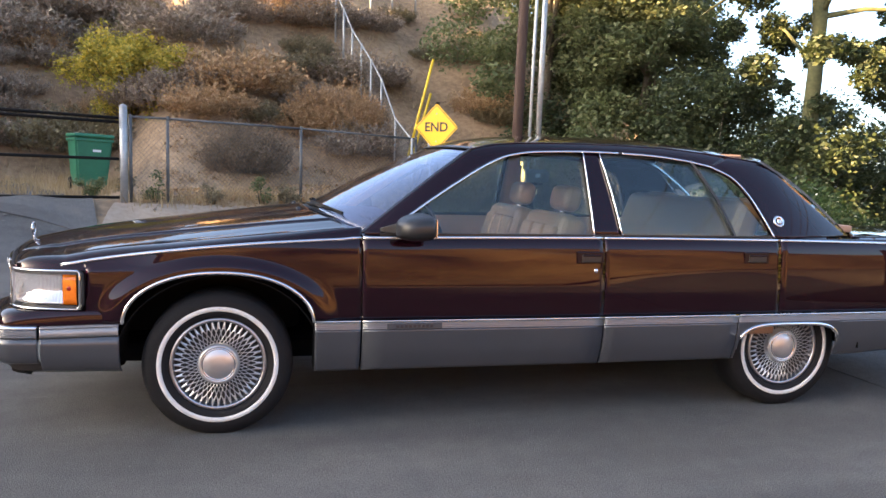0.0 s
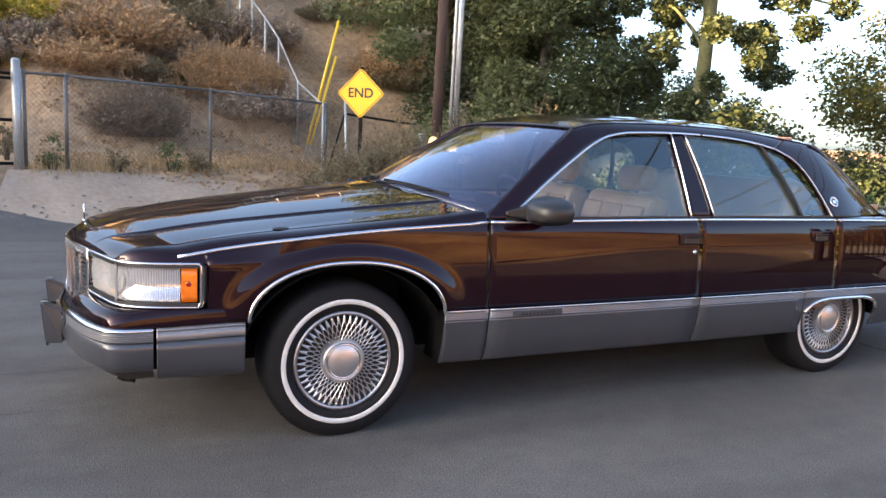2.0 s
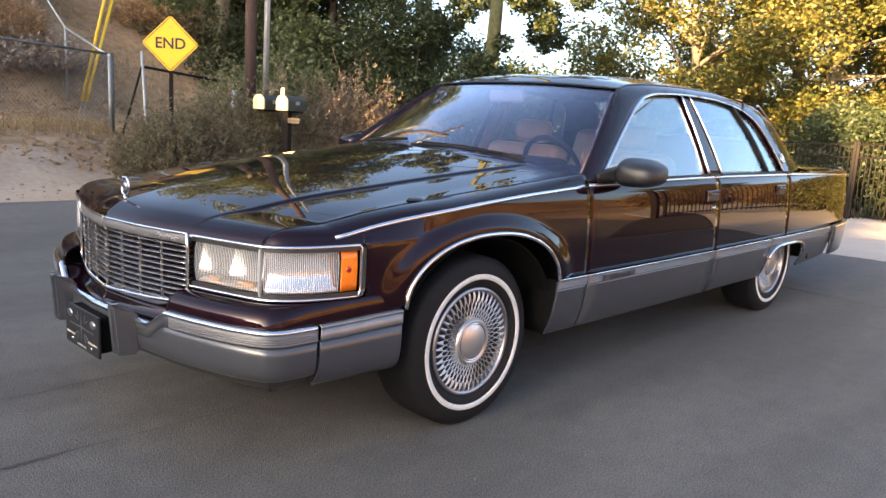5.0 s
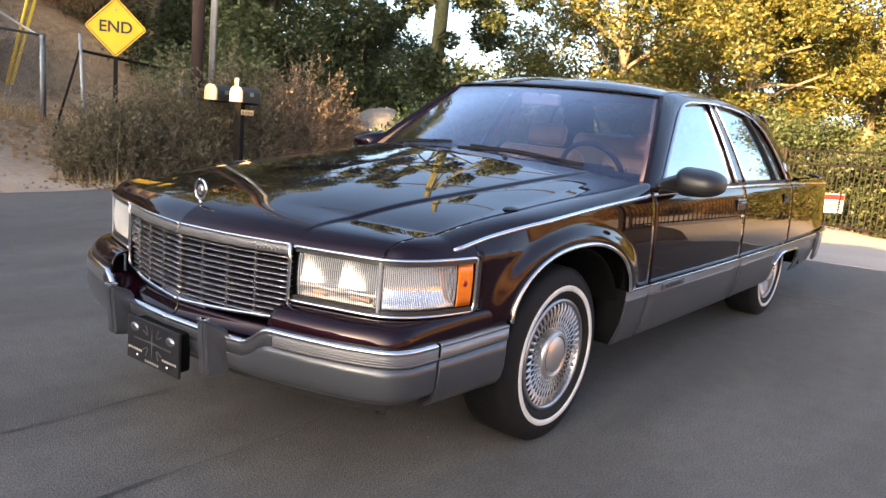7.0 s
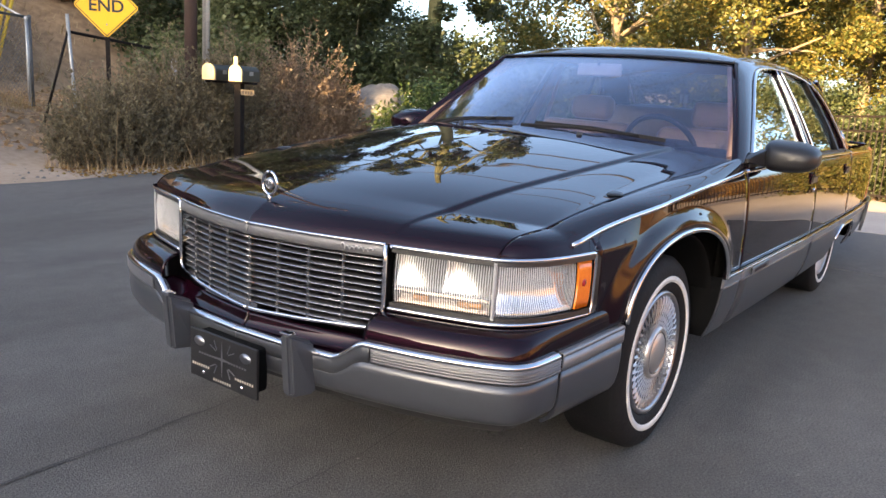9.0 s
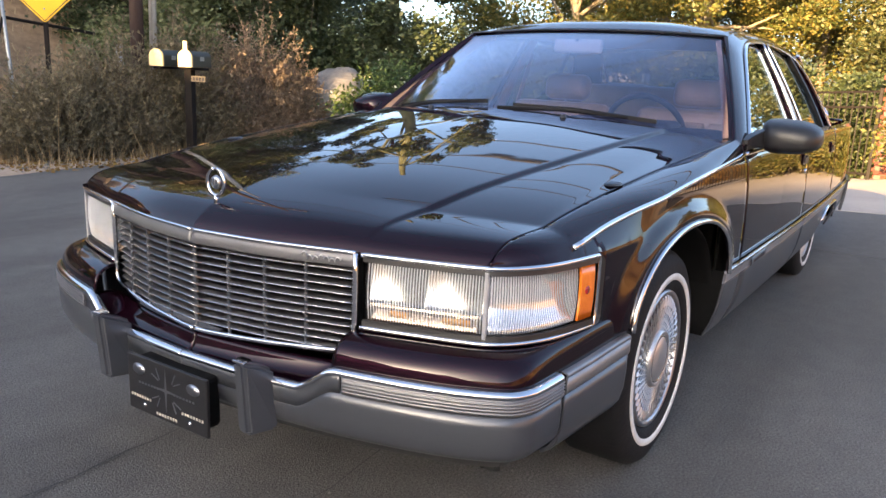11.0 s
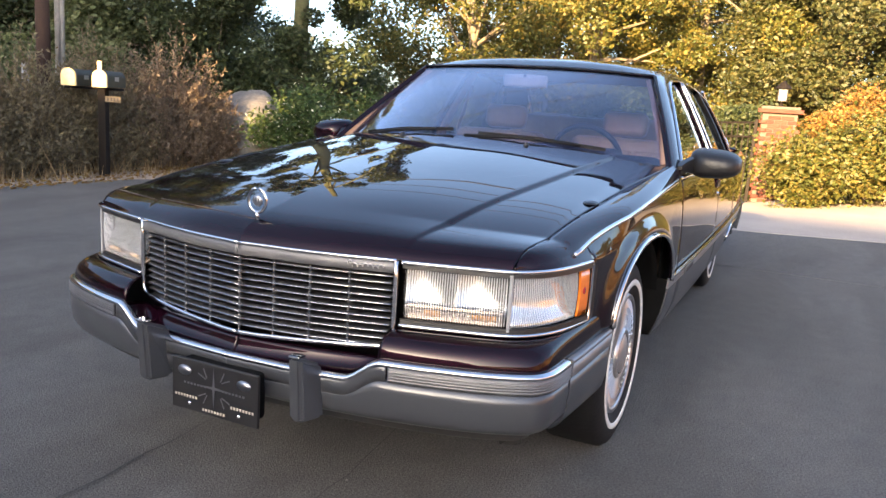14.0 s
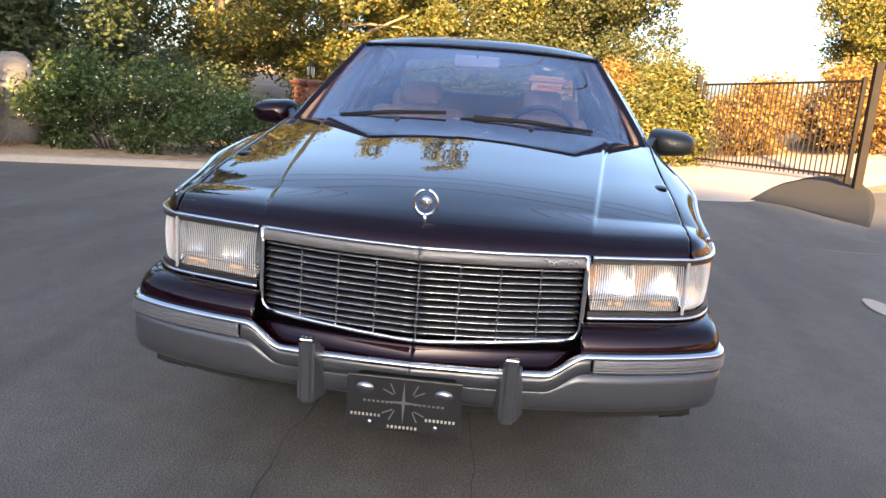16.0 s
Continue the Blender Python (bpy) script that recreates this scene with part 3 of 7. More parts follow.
shoulder = paved("shoulder", [(-1.85, 7.40), (-1.72, 7.50), (0.0, 8.1), (1.5, 8.3), (3.0, 7.7), (4.6, 7.0), (5.6, 6.2)], [(-1.95, 6.35), (-1.5, 6.25), (0.5, 6.05), (1.5, 6.0), (2.6, 6.2), (3.8, 6.15), (4.9, 5.4)], 40, 12, -0.003, 0.02, "dirt", "pale trodden dirt shoulder beside the road")


# ---- the car: x runs back from the front axle, the near side has negative y ----
PLAN = [(-0.887, 0.746), (-0.84, 0.797), (-0.76, 0.838), (-0.66, 0.862), (-0.57, 0.876), (-0.40, 0.893), (0.0, 0.918), (0.45, 0.933), (0.8, 0.941), (1.9, 0.955), (2.5, 0.955),
        (3.1, 0.950), (3.7, 0.937), (4.1, 0.912), (4.35, 0.875), (4.48, 0.805), (4.55, 0.72)]
TUCK = [(0.26, 0.07), (0.40, 0.018), (0.50, 0.004), (0.57, 0.0), (0.66, 0.0), (0.76, 0.003), (0.85, 0.009), (0.91, 0.017), (0.945, 0.030), (0.968, 0.062)]
BELT = [(-0.88, 0.790), (-0.68, 0.808), (-0.5, 0.838), (-0.2, 0.879), (0.05, 0.904), (0.3, 0.923), (0.70, 0.942), (1.93, 0.950), (2.92, 0.945), (3.58, 0.935), (4.4, 0.912), (4.55, 0.905)]
NOSE = [(0.0, -1.07), (0.2, -1.045), (0.455, -0.98), (0.6, -0.938), (0.746, -0.887)]
SEAM = [(-0.887, 0.746), (-0.6, 0.768), (0.0, 0.805), (0.7, 0.872)]
RISE = [(0.0, 0.788), (0.012, 0.806), (0.03, 0.822), (0.07, 0.845), (0.17, 0.872), (0.41, 0.916), (0.77, 0.958), (1.07, 0.991), (1.3, 1.0150), (1.5, 1.0350), (1.7, 1.0545)]
CROWN = [(0.0, 0.0), (0.3, 0.004), (0.7, 0.0115), (1.1, 0.019), (1.5, 0.0255), (1.8, 0.030)]
ARCH_C, ARCH_A = 0.02, 0.425


def plan(x):
    return curve(PLAN, x)


def side_y(x, z):
    t = curve(TUCK, z)
    lean = 0.040 * np.clip((np.asarray(z, float) - 0.787) / 0.06, 0, 1.3) - (t - 0.0046)
    return plan(x) - t - np.where(np.asarray(z) > 0.787, np.maximum(lean, 0), 0) * sstep(-0.15, -0.62, x)


def nose(t):
    return curve(NOSE, np.abs(t))


def hood_z(x, t):
    t = np.abs(t)
    d = np.maximum(0, x - nose(np.minimum(t, 0.746)))
    a = curve(RISE, d)
    yc = 0.455 + 0.19 * np.clip((x + 0.98) / 1.5, 0, 1)
    g = np.clip(d / 0.22, 0, 1)
    drop = 0.018 * (np.minimum(t, yc) / yc) ** 2 + 0.009 * sstep(yc - 0.004, yc + 0.010, t) + 0.013 * np.clip((t - yc) / (0.80 - yc), 0, 1.2) ** 1.5
    return a - drop * g + curve(CROWN, d) * (1 - np.clip(t / 0.80, 0, 1) ** 2)


def arch_z(x):
    u = np.clip(np.abs((np.asarray(x, float) - ARCH_C) / ARCH_A), 0, 1)
    return 0.55 + 0.235 * np.sqrt(1 - u**2.2)


def flare(x, z):
    """The raised lip round the front wheel opening."""
    r = np.hypot((x - ARCH_C) / ARCH_A, (np.maximum(z, 0.55) - 0.55) / 0.235)
    return 0.021 * sstep(1.33, 1.08, r)


def glass_y(z):
    h = np.maximum(np.asarray(z, float) - 0.958, 0)
    return 0.887 - 0.44 * h - 0.22 * h**2


def on_side(pts, s, out=0.0):
    """Points (x, z) of the car's side, above the belt, as places."""
    return [(x, s * (float(glass_y(z)) + out - 0.06 * float(sstep(2.9, 3.7, x))), z) for x, z in pts]


car = thing("sedan", "long black-cherry sedan with grey lower panels and whitewall tyres", "car", pose(0, 0, 0))


def put(name, me, material, parent=None, label=""):
    return part(name, me, material, parent or car, label)


# hood
U, V2 = np.linspace(0, 1, 90) ** 1.5, np.linspace(-1, 1, 281)
P = np.zeros((90, 281, 3))
for i, u in enumerate(U):
    t0 = np.abs(V2)
    xa = nose(0.743 * t0)
    xb = 0.43 + 0.22 * t0**2
    x = xa + (xb - xa) * u
    t = (curve(SEAM, x) - 0.0018) * t0
    P[i, :, 0], P[i, :, 1], P[i, :, 2] = x, t * np.sign(V2), hood_z(x, t)
hood = put("hood", sheet("hood", P, 0.012), "paint", label="polished dark hood with two long creases")

for s in (-1, 1):
    # front fender: shoulder and side, down to the wheel opening
    xs = np.concatenate([np.linspace(-0.886, -0.562, 26), np.linspace(-0.5605, ARCH_C - ARCH_A, 8)[:-1],
                         ARCH_C - ARCH_A * np.cos(np.linspace(0, math.pi, 61)), np.linspace(ARCH_C + ARCH_A, 0.6700, 12)[1:]])
    P = np.zeros((len(xs), 40, 3))
    for i, x in enumerate(xs):
        ts, zb = float(curve(SEAM, x)), float(curve(BELT, x))
        zs = float(hood_z(x, ts))
        if x < -0.561:
            zl = 0.787
        elif abs(x - ARCH_C) < ARCH_A:
            zl = float(arch_z(x))
        else:
            zl = 0.555
        zb = max(min(zb, zs - 0.004), zl + 0.004)
        yb = float(side_y(x, zb))
        yb = max(yb, ts + 0.001)
        q = np.linspace(0, 1, 14)
        cy, cz = yb - 0.25 * (yb - ts), zs - 0.12 * (zs - zb)
        P[i, :14, 1] = (1 - q)**2 * (ts + 0.0018) + 2 * q * (1 - q) * cy + q**2 * yb
        P[i, :14, 2] = (1 - q)**2 * zs + 2 * q * (1 - q) * cz + q**2 * zb
        z = np.linspace(zb, zl, 27)[1:]
        w = np.maximum(side_y(np.full(26, x), z), ts + 0.0015)
        P[i, 14:, 1], P[i, 14:, 2] = w + flare(x, z), z
        P[i, :, 0] = x
    P[:, :, 1] *= s
    fender = put("front_fender", sheet("front_fender", P, 0.010, out=(0, s, 0)), "paint")
    # doors
    for k, (a, b) in enumerate(((0.6740, 1.9160), (1.9200, 2.9540))):
        P = np.zeros((40, 26, 3))
        x, z = np.meshgrid(np.linspace(a, b, 40), np.linspace(0.965, 0.556, 26), indexing='ij')
        P[:, :, 0], P[:, :, 1], P[:, :, 2] = x, s * side_y(x, z), z
        door = put("front_door" if k == 0 else "rear_door", sheet("door", P, 0.012, out=(0, s, 0)), "paint")
        hx = 1.835 if k == 0 else 2.80
        y = float(side_y(hx, 0.862))
        hd = put("door_handle", box("door_handle", 0.15, 0.012, 0.062, 0.005, 2, (hx, s * (y + 0.002), 0.858)), "paint", door)
        put("pull", box("pull", 0.105, 0.012, 0.040, 0.004, 2, (hx + 0.005, s * (y + 0.006), 0.853)), "black", door, "black pull in a painted handle plate")
        put("lever", box("lever", 0.10, 0.010, 0.010, 0.003, 2, (hx + 0.005, s * (y + 0.012), 0.868)), "paint", door)
        if k == 0:
            put("door_lock", lathe("door_lock", [(0.0, s * 0.006), (0.010, s * 0.005), (0.012, 0)], 16), "chrome", door).location = (1.868, s * float(side_y(1.868, 0.79)), 0.79)
    # near-black strips added behind the shut lines so the gaps read as shade
    for xg in (0.672, 1.918, 2.956):
        x, z = np.meshgrid([xg - 0.022, xg + 0.022], np.linspace(0.955, 0.558, 16), indexing='ij')
        put("door_seal", sheet("door_seal", np.stack([x, s * (side_y(x, z) - 0.011), z], 2), 0.012, out=(0, s, 0)), "under")
    # quarter panel
    x, z = np.meshgrid(np.concatenate([np.linspace(2.9580, 4.2, 30), np.linspace(4.22, 4.55, 22)]), np.linspace(0.965, 0.556, 26), indexing='ij')
    P = np.stack([x, s * side_y(x, z), z], 2)
    quarter = put("quarter_panel", sheet("quarter_panel", P, 0.012, out=(0, s, 0)), "paint")
    # dark inner skin, added behind the panels to keep the gaps black
    x, z = np.meshgrid(np.linspace(0.50, 4.3, 40), np.linspace(0.955, 0.35, 8), indexing='ij')
    keep = side_y(x, z) - 0.035
    put("inner_side", sheet("inner_side", np.stack([x[:34], s * keep[:34], np.maximum(z[:34], np.where(np.abs(x[:34] - 3.06) < 0.45, 0.56, 0.3))], 2), 0.01, out=(0, s, 0)), "under")
    # bright line along the belt
    for a, b in ((-0.67, 0.668), (0.676, 1.914), (1.922, 2.952), (2.96, 4.42)):
        L = []
        for x in np.linspace(a, b, 30):
            zb = float(curve(BELT, x)) + (0.004 if x > 0.6 else 0)
            zz = min(zb, float(hood_z(x, float(curve(SEAM, x)))) - 0.006) if x < 0.668 else zb
            L.append((x, s * (float(side_y(x, zz)) + 0.003), zz))
        put("belt_moulding", sweep("belt_moulding", L, 0.014, 0.016, round_=True), "chrome")
    # grey lower panels with a ribbed bright strip
    for k, (a, b) in enumerate(((0.452, 0.668), (0.676, 1.914), (1.922, 2.700), (2.706, 3.92))):
        xs = np.linspace(a, b, 12) if k < 3 else np.concatenate([np.linspace(2.706, 2.72, 3)[:-1], 3.04 - 0.32 * np.cos(np.linspace(0, math.pi, 60)), np.linspace(3.36, 3.92, 14)[1:]])
        P = np.zeros((len(xs), 18, 3))
        for i, x in enumerate(xs):
            zl = 0.298
            if k == 3:
                u = min(1, abs(x - 3.04) / 0.32)
                zl = 0.300 + 0.195 * (1 - u**4)**0.25 if u < 1 else 0.30 + 0.05 * max(0, x - 3.4)
            z = np.linspace(0.508, zl, 18)
            P[i] = np.stack([np.full(18, x), side_y(np.full(18, x), z) + 0.012, z], 1)
        P[:, :, 1] *= s
        clad = put("lower_panel", sheet("lower_panel", P, 0.012, out=(0, s, 0)), "grey_paint", label="satin grey lower panel")
        xs = np.linspace(a, b, 20)
        def band(z0, z1, out):
            x, z = np.meshgrid(xs, np.linspace(z0, z1, 4), indexing='ij')
            return np.stack([x, s * (side_y(x, z) + out), z], 2)
        put("bright_strip", sheet("bright_strip", band(0.553, 0.543, 0.018), 0.012, out=(0, s, 0)), "chrome", clad)
        for j in range(4):
            put("rib", sheet("rib", band(0.5405 - j * 0.0085, 0.5345 - j * 0.0085, 0.015), 0.010, out=(0, s, 0)), "satin", clad)
        put("strip_backing", sheet("strip_backing", band(0.545, 0.506, 0.010), 0.010, out=(0, s, 0)), "satin", clad)
        if k == 1:
            # model badge, left as plain raised bars
            put("badge", box("badge", 0.27, 0.004, 0.030, 0.002, 1, (0.93, s * (float(side_y(0.93, 0.525)) + 0.018), 0.524)), "grey_paint", clad)
            for j in range(9):
                put("badge_bar", box("badge_bar", 0.013, 0.004, 0.014, 0.001, 1, (0.845 + j * 0.021, s * (float(side_y(0.9, 0.525)) + 0.021), 0.524)), "dash", clad)
    x, z = np.meshgrid([0.0, 1.0], np.linspace(0.548, 0.300, 6), indexing='ij')
    put("panel_return", sheet("panel_return", np.stack([0.452 + 0 * x, s * (0.940 - 0.16 * x - curve(TUCK, z)), z], 2), 0.008, out=(-1, 0, 0)), "under")
    # bright lips round the wheel openings
    L = [(ARCH_C - ARCH_A * math.cos(q), 0.55 + 0.235 * (max(0, 1 - abs(math.cos(q))**2.2))**0.5) for q in np.linspace(0, math.pi, 60)]
    put("arch_lip", sweep("arch_lip", [(x, s * (float(side_y(x, z)) + 0.024), z - 0.002) for x, z in L], 0.018, 0.016, up=(0, -s, 0), round_=True), "chrome", fender)
    L = []
    for q in np.linspace(0, math.pi, 50):
        u = math.cos(q)
        L.append((3.04 - 0.32 * u, 0.300 + 0.195 * (1 - u**4)**0.25))
    L = [p for p in L if p[1] > 0.41]
    put("arch_lip", sweep("arch_lip", [(x, s * (float(side_y(x, z)) + 0.016), z) for x, z in L], 0.022, 0.020, up=(0, -s, 0), round_=True), "chrome", quarter)
    # wheel wells
    put("wheel_well", sheet("wheel_well", np.stack([np.stack([np.full(12, ARCH_C - 0.46 * math.cos(q)), s * np.linspace(0.56, 0.90, 12), np.full(12, 0.36 + 0.40 * math.sin(q))], 1) for q in np.linspace(0, math.pi, 24)]), 0.006, out=(0, s, 0)), "under")
    put("wheel_well", sheet("wheel_well", np.stack([np.stack([np.full(12, 3.086 - 0.42 * math.cos(q)), s * np.linspace(0.56, 0.93, 12), np.full(12, 0.34 + 0.36 * math.sin(q))], 1) for q in np.linspace(0, math.pi, 24)]), 0.006, out=(0, s, 0)), "under")

    # upper side: windscreen pillar and roof rail, centre pillar, rear pillar
    outer = line3([(0.655, 0.962), (0.90, 1.145), (1.13, 1.31), (1.27, 1.395), (1.42, 1.424), (1.62, 1.436), (1.95, 1.442), (2.35, 1.436), (2.62, 1.416), (2.78, 1.395)], 80)
    inner = line3([(0.775, 0.962), (1.00, 1.115), (1.20, 1.238), (1.36, 1.325), (1.47, 1.366), (1.62, 1.388), (1.95, 1.398), (2.25, 1.390), (2.48, 1.368), (2.64, 1.338)], 80)
    P = np.zeros((80, 7, 3))
    for j in range(7):
        f = j / 6
        xz = outer * (1 - f) + inner * f
        P[:, j, 0], P[:, j, 1], P[:, j, 2] = xz[:, 0], s * (glass_y(xz[:, 1]) + 0.012 - 0.03 * (1 - f)**2), xz[:, 1]
    rail = put("roof_rail", sheet("roof_rail", P, 0.02, out=(0, s, 0)), "paint")
    tw = line3([(2.64, 1.338), (2.755, 1.28), (2.83, 1.19), (2.885, 1.08), (2.935, 0.962)], 40)
    bw = line3([(2.78, 1.395), (2.98, 1.375), (3.10, 1.305), (3.22, 1.20), (3.52, 0.962)], 40)
    P = np.zeros((40, 14, 3))
    for j in range(14):
        f = j / 13
        xz = tw * (1 - f) + bw * f
        P[:, j, 0] = xz[:, 0]
        P[:, j, 1] = s * (glass_y(xz[:, 1]) + 0.012 - (0.028 + 0.035 * np.linspace(0, 1, 40)) * f**2.5 - 0.06 * sstep(3.0, 3.7, xz[:, 0]))
        P[:, j, 2] = xz[:, 1]
    sail = put("rear_pillar", sheet("rear_pillar", P, 0.02, out=(0, s, 0)), "paint")
    P = np.zeros((14, 6, 3))
    for i, z in enumerate(np.linspace(0.962, 1.40, 14)):
        f = (z - 0.962) / 0.438
        x = np.linspace(1.872 + 0.012 * f, 2.035 - 0.055 * f, 6)
        P[i] = np.stack([x, np.full(6, s * (float(glass_y(z)) + 0.010)), np.full(6, z)], 1)
    put("centre_pillar", sheet("centre_pillar", P, 0.02, out=(0, s, 0)), "paint")
    # panes
    def pane(name, lo, hi, n=16, out=-0.004):
        P = np.zeros((n, n, 3))
        lo, hi = line3(lo, n), line3(hi, n)
        for j in range(n):
            xz = lo + (hi - lo) * j / (n - 1)
            P[:, j] = np.stack([xz[:, 0], s * (glass_y(xz[:, 1]) + out), xz[:, 1]], 1)
        ob = put(name, sheet(name, P, 0.004, out=(0, s, 0)), "side_glass")
        ob.visible_shadow = False
        return ob
    pane("side_window", [(0.77, 0.955), (1.1, 0.955), (1.88, 0.955)], [(0.78, 0.962), (1.36, 1.33), (1.48, 1.372), (1.62, 1.392), (1.89, 1.402)], 30)
    pane("side_window", [(2.02, 0.955), (2.70, 0.955)], [(1.97, 1.402), (2.25, 1.394), (2.535, 1.365)], 16)
    pane("quarter_window", [(2.70, 0.955), (2.945, 0.955)], [(2.535, 1.365), (2.655, 1.338)], 16)
    # bright window surround
    for pts in (inner[1:58], ):
        put("window_trim", sweep("window_trim", on_side(pts, s, 0.016), 0.010, 0.016, up=(0, -s, 0.4), round_=True), "chrome", rail)
    put("window_trim", sweep("window_trim", on_side(inner[58:], s, 0.016), 0.010, 0.014, up=(0, -s, 0.4), round_=True), "chrome", rail)
    put("window_trim", sweep("window_trim", on_side(tw, s, 0.016), 0.010, 0.016, up=(0, -s, 0.4), round_=True), "chrome", sail)
    put("window_trim", sweep("window_trim", on_side(line3([(1.872, 0.962), (1.878, 1.2), (1.886, 1.398)], 12), s, 0.014), 0.008, 0.016, up=(0, -s, 0.4), round_=True), "chrome", rail)
    put("window_trim", sweep("window_trim", on_side(line3([(2.030, 0.962), (2.005, 1.2), (1.978, 1.398)], 12), s, 0.014), 0.008, 0.016, up=(0, -s, 0.4), round_=True), "chrome", rail)
    put("window_divider", sweep("window_divider", on_side(line3([(2.70, 0.962), (2.625, 1.18), (2.53, 1.366)], 12), s, 0.002), 0.012, 0.030, up=(0, -s, 0.4)), "black", sail)
    put("sill_seal", sweep("sill_seal", on_side([(0.76, 0.963), (1.5, 0.964), (2.2, 0.964), (2.94, 0.963)], s, 0.006), 0.014, 0.016, up=(0, -s, 0)), "black", rail)
    # round wreath emblem on the rear pillar
    e = put("emblem", lathe("emblem", [(0.020, 0), (0.024, -0.004), (0.030, -0.004), (0.033, 0)], 24), "chrome", sail)
    e.location, e.rotation_euler = (2.985, s * (float(glass_y(1.05)) + 0.016), 1.05), (radians(-s * -26), 0, 0 if s < 0 else math.pi)
    e = put("emblem", box("emblem", 0.022, 0.004, 0.026, 0.003, 1), "chrome", sail)
    e.location, e.rotation_euler = (2.985, s * (float(glass_y(1.05)) + 0.018), 1.05), (radians(s * 26), 0, 0)
    # mirror: a rounded shell on a short arm
    bm = bmesh.new()
    bmesh.ops.create_uvsphere(bm, u_segments=28, v_segments=18, radius=1)
    for v in bm.verts:
        x, y, z = v.co
        sg = lambda a, p: math.copysign(abs(a)**p, a)
        v.co = (sg(x, 0.8) * (0.135 if x < 0 else 0.035), sg(y, 0.66) * 0.112, sg(z, 0.66) * 0.063 * (1 - 0.20 * (y * s)) - 0.012 * max(0.0, -x))
    me = bpy.data.meshes.new("mirror_housing")
    for f in bm.faces:
        f.smooth = True
    bm.to_mesh(me)
    bm.free()
    mh = put("mirror_housing", me, "paint" if s > 0 else "black", label="rounded door mirror")
    mh.location, mh.rotation_euler = (0.955, s * 1.015, 1.008), (0, 0, radians(-s * 8))
    put("mirror_glass", box("mirror_glass", 0.004, 0.17, 0.085, 0.001, 1, (0.03, 0, 0)), "chrome", mh)
    L = np.zeros((8, 6, 3))
    for i, f in enumerate(np.linspace(0, 1, 8)):
        for j, g in enumerate(np.linspace(-1, 1, 6)):
            L[i, j] = (0.76 + 0.15 * f, s * (0.895 + 0.07 * f**1.5), 0.984 + 0.014 * f + g * (0.008 + 0.040 * f))
    put("mirror_base", sheet("mirror_base", L, 0.03, out=(0, s, 0.2)), "black", mh).matrix_parent_inverse = (Matrix.Translation(mh.location) @ Euler(mh.rotation_euler).to_matrix().to_4x4()).inverted()

# roof, windscreen, rear window, deck
RAIL = line3([(1.27, 1.395), (1.42, 1.424), (1.62, 1.436), (1.95, 1.442), (2.35, 1.436), (2.62, 1.416), (2.98, 1.375)], 60)
vv = np.linspace(-1, 1, 61)
P = np.zeros((60, 61, 3))
for i in range(60):
    x, z = RAIL[i]
    f = i / 59
    w = float(glass_y(z)) + 0.012 - 0.026
    crown = 0.045 + 0.012 * math.sin(math.pi * f)
    bow = (-0.06 * (1 - f)**3 + 0.23 * f**4) * (1 - vv**2)
    P[i, :, 0], P[i, :, 1] = x + bow, w * vv
    P[i, :, 2] = z + crown * (1 - np.abs(vv)**2.6) - 0.012 * (1 - f)**4 * (1 - vv**2) - 0.016 * max(0.0, 1 - f / 0.16)**2 * (1 - vv**4)
roof = put("roof", sheet("roof", P, 0.02), "paint")
ROOF_FRONT, ROOF_BACK = P[0].copy(), P[-1].copy()
base = np.stack([0.47 + 0.255 * np.abs(vv)**2.3, 0.845 * vv, 1.054 - 0.092 * np.abs(vv)**2.2], 1)
P = np.zeros((30, 61, 3))
for i in range(30):
    f = i / 29
    P[i] = base * (1 - f) + (ROOF_FRONT + np.array([-0.004, 0, -0.006])) * f
    P[i, :, 2] += 0.020 * math.sin(math.pi * f) * (1 - 0.5 * vv**2)
shield = put("windscreen", sheet("windscreen", P, 0.005), "windshield", label="tinted windscreen with a violet sheen")
shield.visible_shadow = False
for s in (-1, 1):
    k = 0 if s < 0 else -1
    put("screen_trim", sweep("screen_trim", [P[i, k] + np.array([-0.002, s * 0.004, 0.002]) for i in range(0, 30)], 0.014, 0.010, up=(-0.6, s * 0.4, 0.7)), "black", shield)
put("screen_header", sweep("screen_header", [ROOF_FRONT[j] + np.array([-0.006, 0, 0.001]) for j in range(0, 61, 2)], 0.008, 0.006, up=(-0.5, 0, 0.8)), "black", shield)
db = np.stack([3.86 - 0.34 * np.abs(vv)**2.2, 0.715 * vv, np.full(61, 0.985)], 1)
P = np.zeros((24, 61, 3))
for i in range(24):
    f = i / 23
    P[i] = ROOF_BACK * (1 - f) + db * f
    P[i, :, 2] += 0.03 * math.sin(math.pi * f)
put("rear_window", sheet("rear_window", P, 0.005), "side_glass").visible_shadow = False
for s in (-1, 1):
    k = 0 if s < 0 else -1
    put("rear_window_trim", sweep("rear_window_trim", [P[i, k] + np.array([0.002, s * 0.004, 0.006]) for i in range(24)], 0.02, 0.012, up=(0.5, s * 0.3, 0.8)), "chrome")
P = np.zeros((30, 61, 3))
for i, f in enumerate(np.linspace(0, 1, 30)):
    w = np.abs(vv)
    x0, x1 = 3.86 - 0.36 * w**2.2 - 0.03, 4.60 - 0.09 * w**3
    x = x0 + (x1 - x0) * f
    y = (plan(np.minimum(x, 4.53)) - 0.100) * vv
    P[i] = np.stack([x, y, 0.966 + (0.022 - 0.012 * f) * (1 - w**3) - 0.030 * f**6 - 0.01 * f], 1)
put("boot_lid", sheet("boot_lid", P, 0.012), "paint")
P = np.zeros((16, 61, 3))
